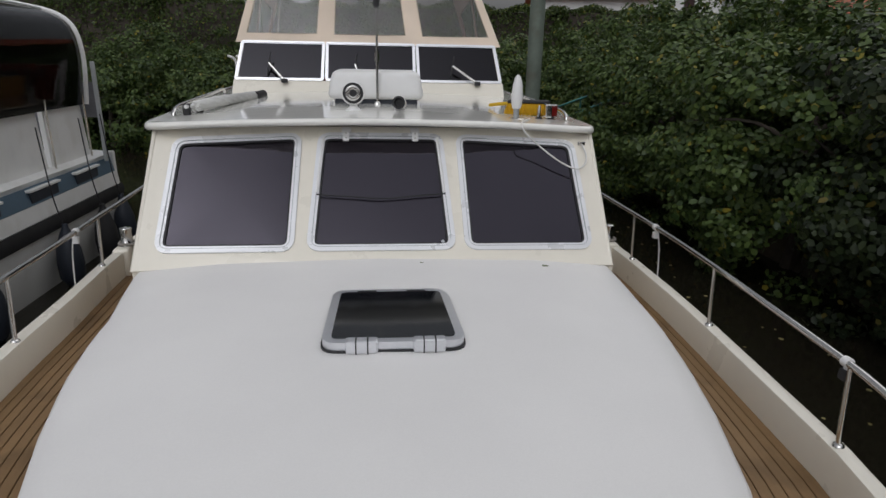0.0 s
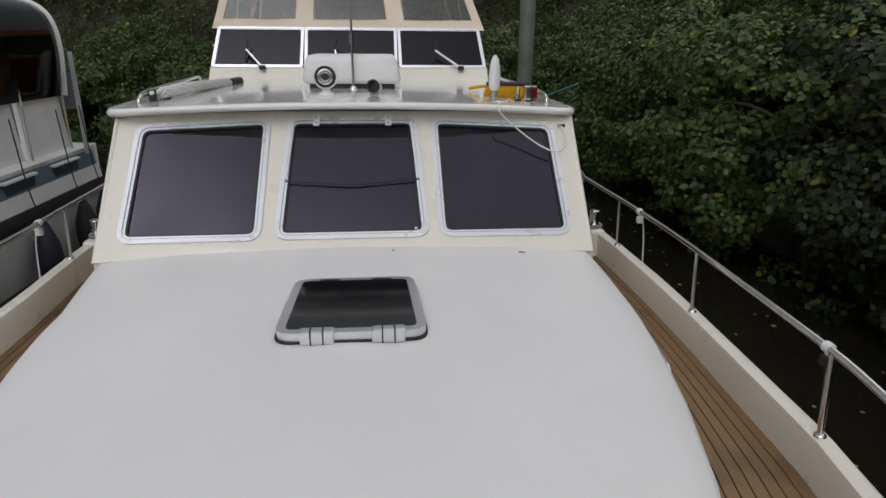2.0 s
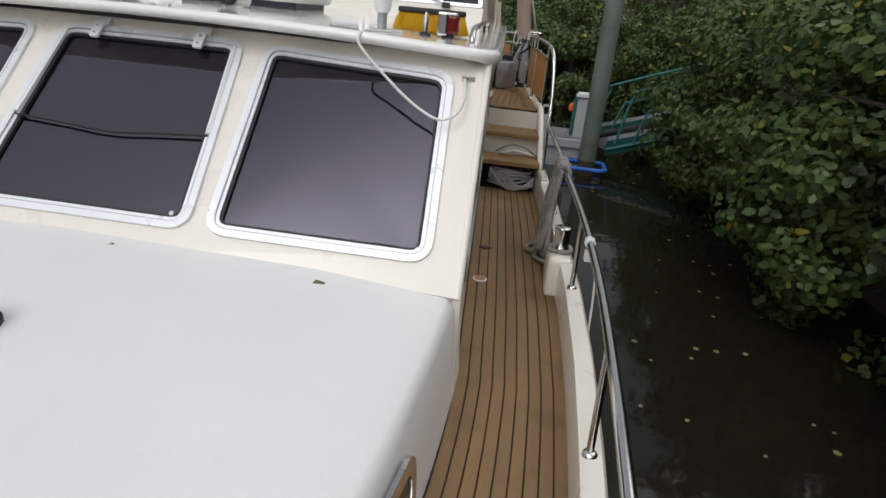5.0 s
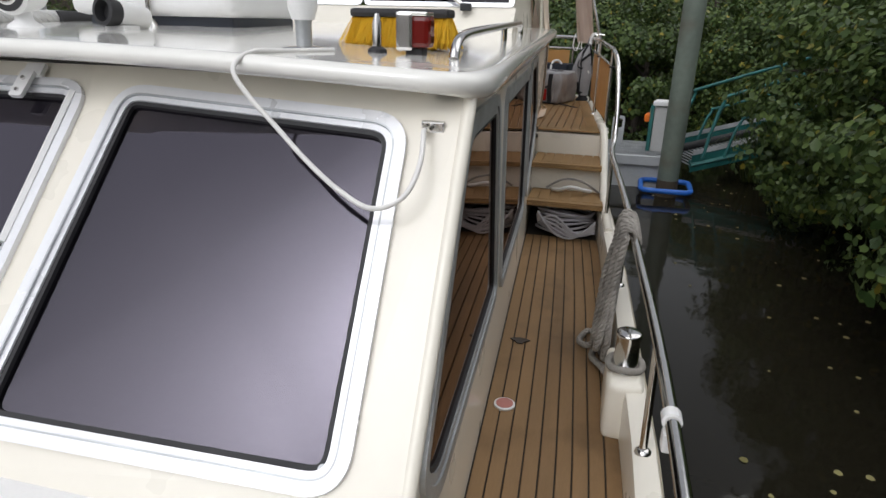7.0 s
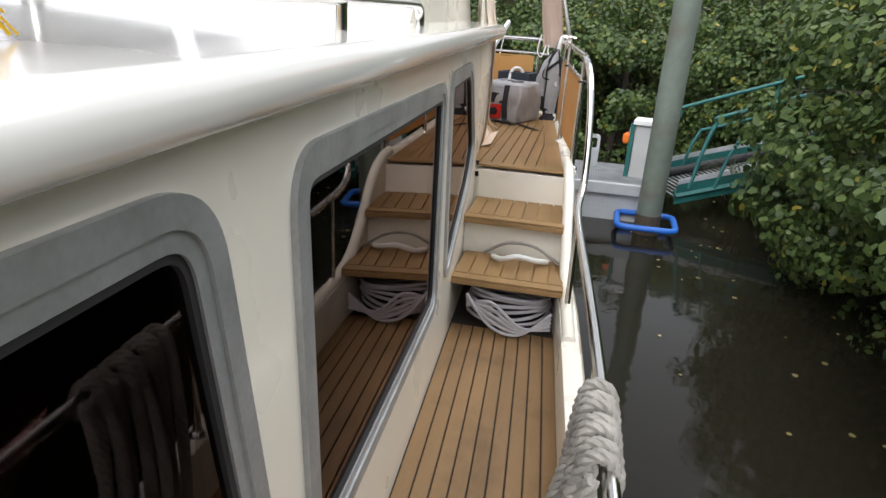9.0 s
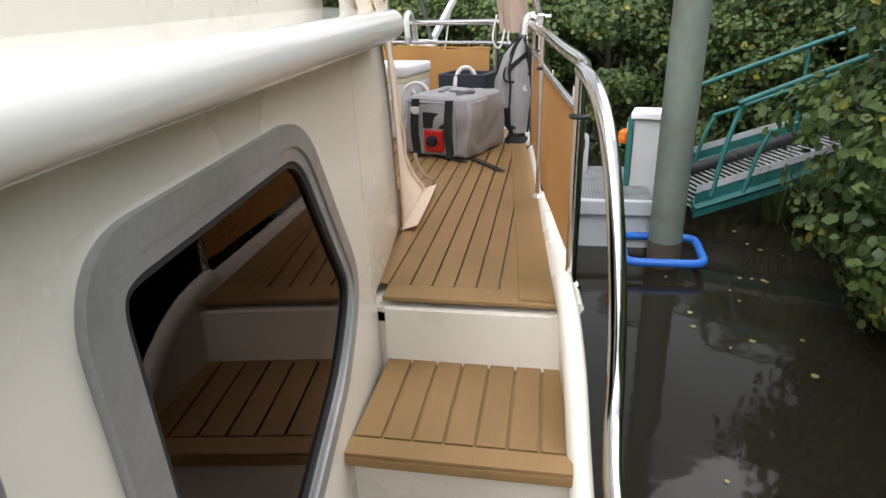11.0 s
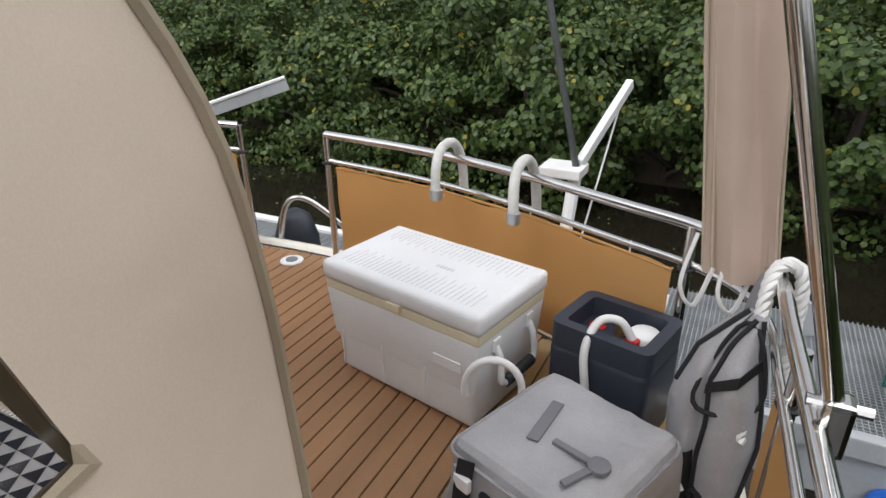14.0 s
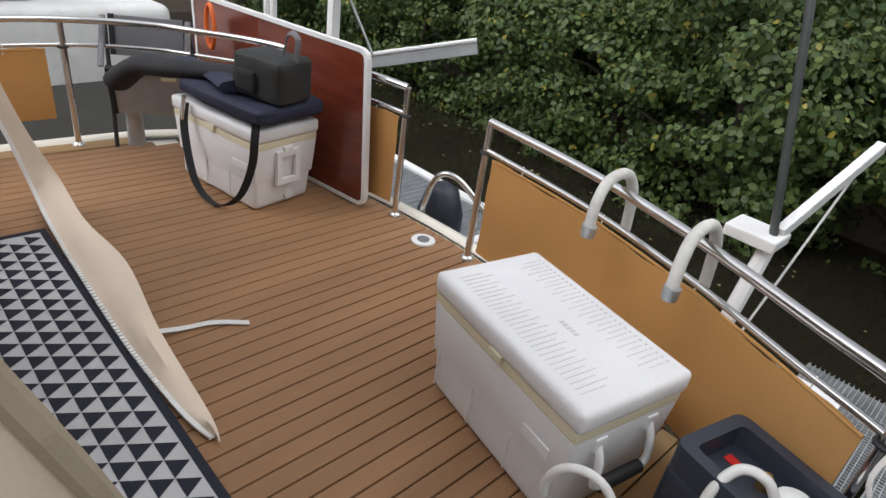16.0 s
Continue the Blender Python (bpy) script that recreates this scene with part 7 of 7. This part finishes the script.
def nbsheet(name, prof, mt, y0=1.5, y1=9.6, label=""):
    bm = bmesh.new()
    rows = []
    for y in station_list(y0, y1, 0.3):
        w = nbx(y)
        s = 0.10 * max(0, 6 - y) / 3
        rows.append([(NC + (w * k + o), y, z + s * (z > -0.3)) for k, o, z in prof] )
    sheet(bm, rows)
    thick(bm, 0.02)
    o = part(name, bm, mt, nb, label, smooth=True)
    bm = bmesh.new()
    rows = [[(2 * NC - p[0], p[1], p[2]) for p in r] for r in rows]
    sheet(bm, rows)
    part(name, thick(bm, 0.02), mt, nb, label, smooth=True)


nbsheet("hull_side", [(0.7, 0, -1.2), (0.93, 0, -0.7), (1, 0, -0.05)], WHITEPL)
nbsheet("rubbing_strake", [(1, 0.03, -0.06), (1, 0.05, 0.0), (1, 0.03, 0.05)], RUBBER)
nbsheet("white_band", [(1, 0.0, 0.05), (1, -0.02, 0.18)], WHITEPL)
nbsheet("blue_band", [(1, -0.022, 0.18), (1, -0.06, 0.32)], HULLBLUE)
nbsheet("gunwale", [(1, -0.06, 0.32), (1, -0.04, 0.36), (1, -0.14, 0.38), (0.85, -0.2, 0.40)], WHITEPL)
bm = bmesh.new()
sheet(bm, [[(NC - nbx(y) + 0.1, y, 0.37), (NC + nbx(y) - 0.1, y, 0.37)] for y in station_list(1.6, 9.6, 0.4)])
part("deck", thick(bm, 0.02), WHITEPL, nb)
part("stern", boxed(NC - 1.5, NC + 1.5, 9.55, 9.62, -1.0, 0.38, 0.01), WHITEPL, nb)
for y in (6.55, 7.60, 8.55):
    v = part("vent", boxed(NC + nbx(y) - 0.06, NC + nbx(y) + 0.0, y, y + 0.55, 0.20, 0.29, 0.01), NAVYCAN, nb, "dark hull vent")
    part("vent_lip", boxed(NC + nbx(y) - 0.06, NC + nbx(y) + 0.02, y - 0.03, y + 0.58, 0.29, 0.31, 0.004), WHITEPL, v)
part("cabin_side", slab(bmesh.new(), [(NC + 1.02, 3.3, 0.37), (NC + 1.15, 6.4, 0.37), (NC + 1.0, 6.1, 1.15), (NC + 0.85, 4.6, 1.15)], (-2.0, 0, 0)), WHITEPL, nb)
part("windscreen_cover", slab(bmesh.new(), [(NC + 1.04, 4.5, 0.62), (NC + 1.12, 6.35, 0.62), (NC + 0.99, 6.15, 1.17), (NC + 0.88, 4.9, 1.17)], (0.012, 0, 0)), mat("blue_cover_cloth", (0.03, 0.07, 0.17), 0.8, var=0.2), nb, "blue cloth cover")
part("cockpit_wall", slab(bmesh.new(), [(NC + 1.30, 6.6, 0.38), (NC + 1.33, 8.3, 0.38), (NC + 1.33, 8.2, 0.95), (NC + 1.30, 6.7, 0.95)], (-0.05, 0, 0)), WHITEPL, nb)
part("cockpit_wall", slab(bmesh.new(), [(NC + 1.33, 8.38, 0.38), (NC + 1.34, 9.3, 0.38), (NC + 1.34, 9.2, 0.90), (NC + 1.33, 8.36, 0.92)], (-0.05, 0, 0)), WHITEPL, nb)
part("wood_capping", boxed(NC + 1.24, NC + 1.36, 6.6, 8.2, 0.95, 0.98, 0.006), TEAK, nb)
part("rail", tubed(smoothline([(NC + 1.28, 4.6, 0.42), (NC + 1.40, 5.4, 0.80), (NC + 1.43, 6.2, 1.0), (NC + 1.40, 7.0, 1.02), (NC + 1.38, 9.2, 1.04)], 6), 0.017, 8), STEEL, nb, smooth=True)
part("rail", tubed(smoothline([(NC + 1.30, 4.9, 0.42), (NC + 1.42, 5.8, 0.66), (NC + 1.43, 6.5, 0.74)], 6), 0.013, 8), STEEL, nb, smooth=True)
for y in (6.4, 8.32, 9.2):
    part("rail_post", tubed([(NC + 1.40, y, 0.38), (NC + 1.39, y, 1.03)], 0.013, 8), STEEL, nb)
part("handrail_plate", boxed(NC + 1.36, NC + 1.5, 4.55, 4.8, 0.06, 0.14, 0.02), TEAK, nb)
nb.matrix_basis = Matrix.Translation((-0.25, -1.25, 0)) @ Matrix.Diagonal((1, 1, 1.3, 1)) @ nb.matrix_basis
arch = smoothline([(-5.5, 7.9, 2.32), (-4.5, 7.95, 2.29), (-4.07, 7.98, 2.23), (-3.77, 8.0, 2.15), (-3.60, 8.0, 1.99), (-3.545, 8.0, 1.68), (-3.575, 8.0, 1.25), (-3.59, 8.0, 1.12)], 6)
part("canopy_arch", tubed(arch, 0.026, 10), WHITEPL, nb, "white tubular canopy arch", smooth=True)
part("canopy_arch", tubed([p + Vector((-0.01, -1.9, 0.02)) for p in arch], 0.022, 10), WHITEPL, nb, smooth=True)
bm = bmesh.new()
sheet(bm, [[p + Vector((-0.01, -1.9 * k / 4, 0.012 + 0.03 * math.sin(k * 0.8))) for p in arch[:16]] for k in range(5)])
part("canopy_top", thick(bm, 0.01), mat("pale_canopy_cloth", (0.5, 0.52, 0.52), 0.8, var=0.15), nb, "pale canopy cloth", smooth=True)
bm = bmesh.new()
sheet(bm, [[p + Vector((-0.02, -0.05 - 1.8 * k / 4, 0)) for p in arch[15:]] for k in range(5)])
part("canopy_window", thick(bm, 0.004), glassmat("smoked_canopy_window", (0.40, 0.40, 0.40), 1.25, 0.05), nb, "smoked canopy side window", smooth=True)
for x, top in ((-3.50, 1.62), (-3.78, 1.60)):
    part("stern_post", boxed(x - 0.022, x + 0.022, 8.08, 8.12, 0.4, top, 0.006), GREYPAINT, nb)
part("mesh_panel", boxed(-3.76, -3.52, 8.09, 8.10, 0.95, 1.38, 0.004), DARKGREY, nb, "dark grey mesh panel between the stern posts")
part("seat_back", boxed(-4.5, -3.85, 7.4, 7.5, 0.8, 1.42, 0.05), DARKGREY, nb, "dark grey cockpit seat back")
part("canopy_strut", tubed([(-4.3, 7.95, 2.2), (-4.02, 7.9, 1.2)], 0.012, 8), STEEL, nb)
for y, c in ((3.4, RUBBER), (5.2, NAVYCAN), (6.6, NAVYCAN), (7.5, RUBBER), (8.05, NAVYCAN)):
    t = thing("fender", "dark blue fender hanging between the two boats", "fender", "fenders")
    fx = NC - 0.25 + nbx(y + 1.25) + 0.14
    part("body", lathe(bmesh.new(), [(0.02, -0.02), (0.07, 0.02), (0.125, 0.10), (0.135, 0.26), (0.12, 0.42), (0.07, 0.58), (0.035, 0.66), (0.03, 0.70)], (fx, y, -0.72), 18), c, t, smooth=True)
    part("cord", tubed(smoothline([(fx, y, -0.06), (fx - 0.07, y, 0.3), (fx - 0.12, y + 0.01, 1.0)], 4), 0.007, 6), RUBBER, t)

# pale boats beyond, past the starboard rail
for k, (bx, by, rz) in enumerate(((-8.9, 8.2, 6), (-13.5, 8.5, -8))):
    t = thing("distant_boat", "white motor boat moored farther along the canal", "boat", "boats beyond")
    m = pose(bx, by, -0.7, 0, 0, rz)
    bm = boxed(-1.5, 1.5, -4.2, 4.2, -0.3, 0.95, 0.15, m, 3)
    part("hull", bm, WHITEPL, t, smooth=True)
    part("cabin", boxed(-1.15, 1.15, -2.0, 2.6, 0.95, 2.1, 0.12, m, 3), WHITEPL, t, smooth=True)
    for q in range(3):
        part("window", boxed(1.14, 1.165, -1.7 + q * 1.4, -0.6 + q * 1.4, 1.35, 1.8, 0.03, m), TINT, t)
    part("rail", tubed([m @ Vector((1.4, -4.0, 1.5)), m @ Vector((1.42, 0, 1.55)), m @ Vector((1.4, 4.0, 1.55))], 0.02, 8), STEEL, t)

# leaves floating on the water
fl = bmesh.new()
rr = random.Random(31)
for k in range(190):
    if k < 80:
        x, y = rr.uniform(2.6, 4.3), rr.uniform(0.5, 14)
    else:
        x, y = rr.uniform(-8, 2), rr.uniform(12.3, 15.4)
    s, a = rr.uniform(0.010, 0.028), rr.uniform(0, 6.28)
    fl.faces.new([fl.verts.new((x + s * math.cos(a + q) * (1 if i % 2 else 0.8), y + s * math.sin(a + q), -0.715)) for i, q in enumerate((0, 1, 2.1, 3.1, 4.2, 5.2))])
tagged(part("floating_leaves", fl, leafmat("floating_leaf", (0.25, 0.22, 0.08), (0.5, 0.45, 0.2), (0.7, 0.66, 0.5))), "small pale leaves floating on the dark water", "leaves", kind="stuff")

# reeds at the water's edge
for k, (x, y) in enumerate(((4.15, 2.7), (4.1, 12.6), (-3.6, 15.5))):
    t = thing("reed_tuft", "tuft of long yellow-green grass on the bank", "grass", "grass tufts")
    bm = bmesh.new()
    for q in range(150 if k else 70):
        a = rr.uniform(0, 6.28)
        d = Vector((math.cos(a), math.sin(a), 0))
        L = rr.uniform(0.5, 0.95)
        b0 = Vector((x, y, -0.7)) + d * rr.uniform(0, 0.16)
        s = d.cross(Vector((0, 0, 1))) * 0.006
        p = [b0, b0 + d * L * 0.2 + Vector((0, 0, L * 0.6)), b0 + d * L * 0.55 + Vector((0, 0, L * 0.75)), b0 + d * L * 0.85 + Vector((0, 0, L * 0.55))]
        v = [(bm.verts.new(c - s * (1 - i / 3.2)), bm.verts.new(c + s * (1 - i / 3.2))) for i, c in enumerate(p)]
        for i in range(3):
            bm.faces.new((v[i][0], v[i][1], v[i + 1][1], v[i + 1][0]))
    part("grass_clump", bm, REEDLEAF, t)

# ---------------- deck planks ----------------
def plank(rowa, rowb, z, mt, parent, gap=0.0028):
    """One plank between two lines of points, with worn edges above the caulk."""
    bm = bmesh.new()
    rows = []
    for a, b in zip(rowa, rowb):
        a, b = Vector(a), Vector(b)
        d = (b - a).normalized()
        zz = Vector((0, 0, z))
        rows.append([a + d * gap + zz * 0 + Vector((0, 0, -0.012)), a + d * gap + Vector((0, 0, -0.002)), a + d * (gap + 0.002), b - d * (gap + 0.002), b - d * gap + Vector((0, 0, -0.002)), b - d * gap + Vector((0, 0, -0.012))])
    sheet(bm, rows)
    bmesh.ops.recalc_face_normals(bm, faces=bm.faces[:])
    return part("plank", bm, mt, parent)


NP = 9
for side in (1, -1):
    ys = station_list(0.7, 7.1, 0.2)
    def inn(y):
        k = min(1, max(0, (y - 3.3) / 0.7))
        w = (interp(TRUNK, y) + 0.04) * (1 - k) + (interp(CABIN, y) + 0.004) * k
        return axis(y) + side * w
    for k in range(NP):
        f0, f1 = (k) / NP, (k + 1) / NP
        lines = []
        for f in (f0, f1):
            lines.append([(inn(y) + (hull(y, side) - side * 0.028 - inn(y)) * f, y, deckz(y) + 0.004) for y in ys])
        plank(lines[0], lines[1], 0, TEAKS, side_deck)
for k in range(46):
    x = -1.5 + k * 0.0655
    ys = [y for y in station_list(-2.0, 0.66, 0.19) if interp(HULL, y) > abs(x) + 0.1]
    if len(ys) > 2:
        plank([(x, y, deckz(y) + 0.004) for y in ys], [(x + 0.0655, y, deckz(y) + 0.004) for y in ys], 0, TEAKS, side_deck)

PW = 0.0645
k = 0
x = -2.06
while x < 1.80:
    xb = x + PW
    xm = (x + xb) / 2
    y1 = transom(xm) - 0.035
    y0 = 7.93
    ys = [y for y in station_list(y0, y1, 0.28) if hull(y) - 0.03 > xb and hull(y, -1) + 0.06 < x]
    if len(ys) >= 2:
        plank([(x, y, DECK2) for y in ys], [(xb, y, DECK2) for y in ys], 0, TEAKY if xm > 1.0 else TEAK, aft_deck)
    x = xb
for side in (1, -1):
    ys = station_list(7.86, 9.98, 0.2)
    plank([(hull(y, side) - side * 0.125, y, DECK2 + 0.0045) for y in ys], [(hull(y, side) - side * 0.02, y, DECK2 + 0.0045) for y in ys], 0, TEAKY, aft_deck)
    a, b = sorted((cabin(7.86, side) + side * 0.004, hull(7.86, side) - side * 0.02))
    xs = station_list(a, b, 0.1)
    plank([(q, 7.842, DECK2 + 0.0015) for q in xs], [(q, 7.93, DECK2 + 0.0015) for q in xs], 0, TEAKY, aft_deck)
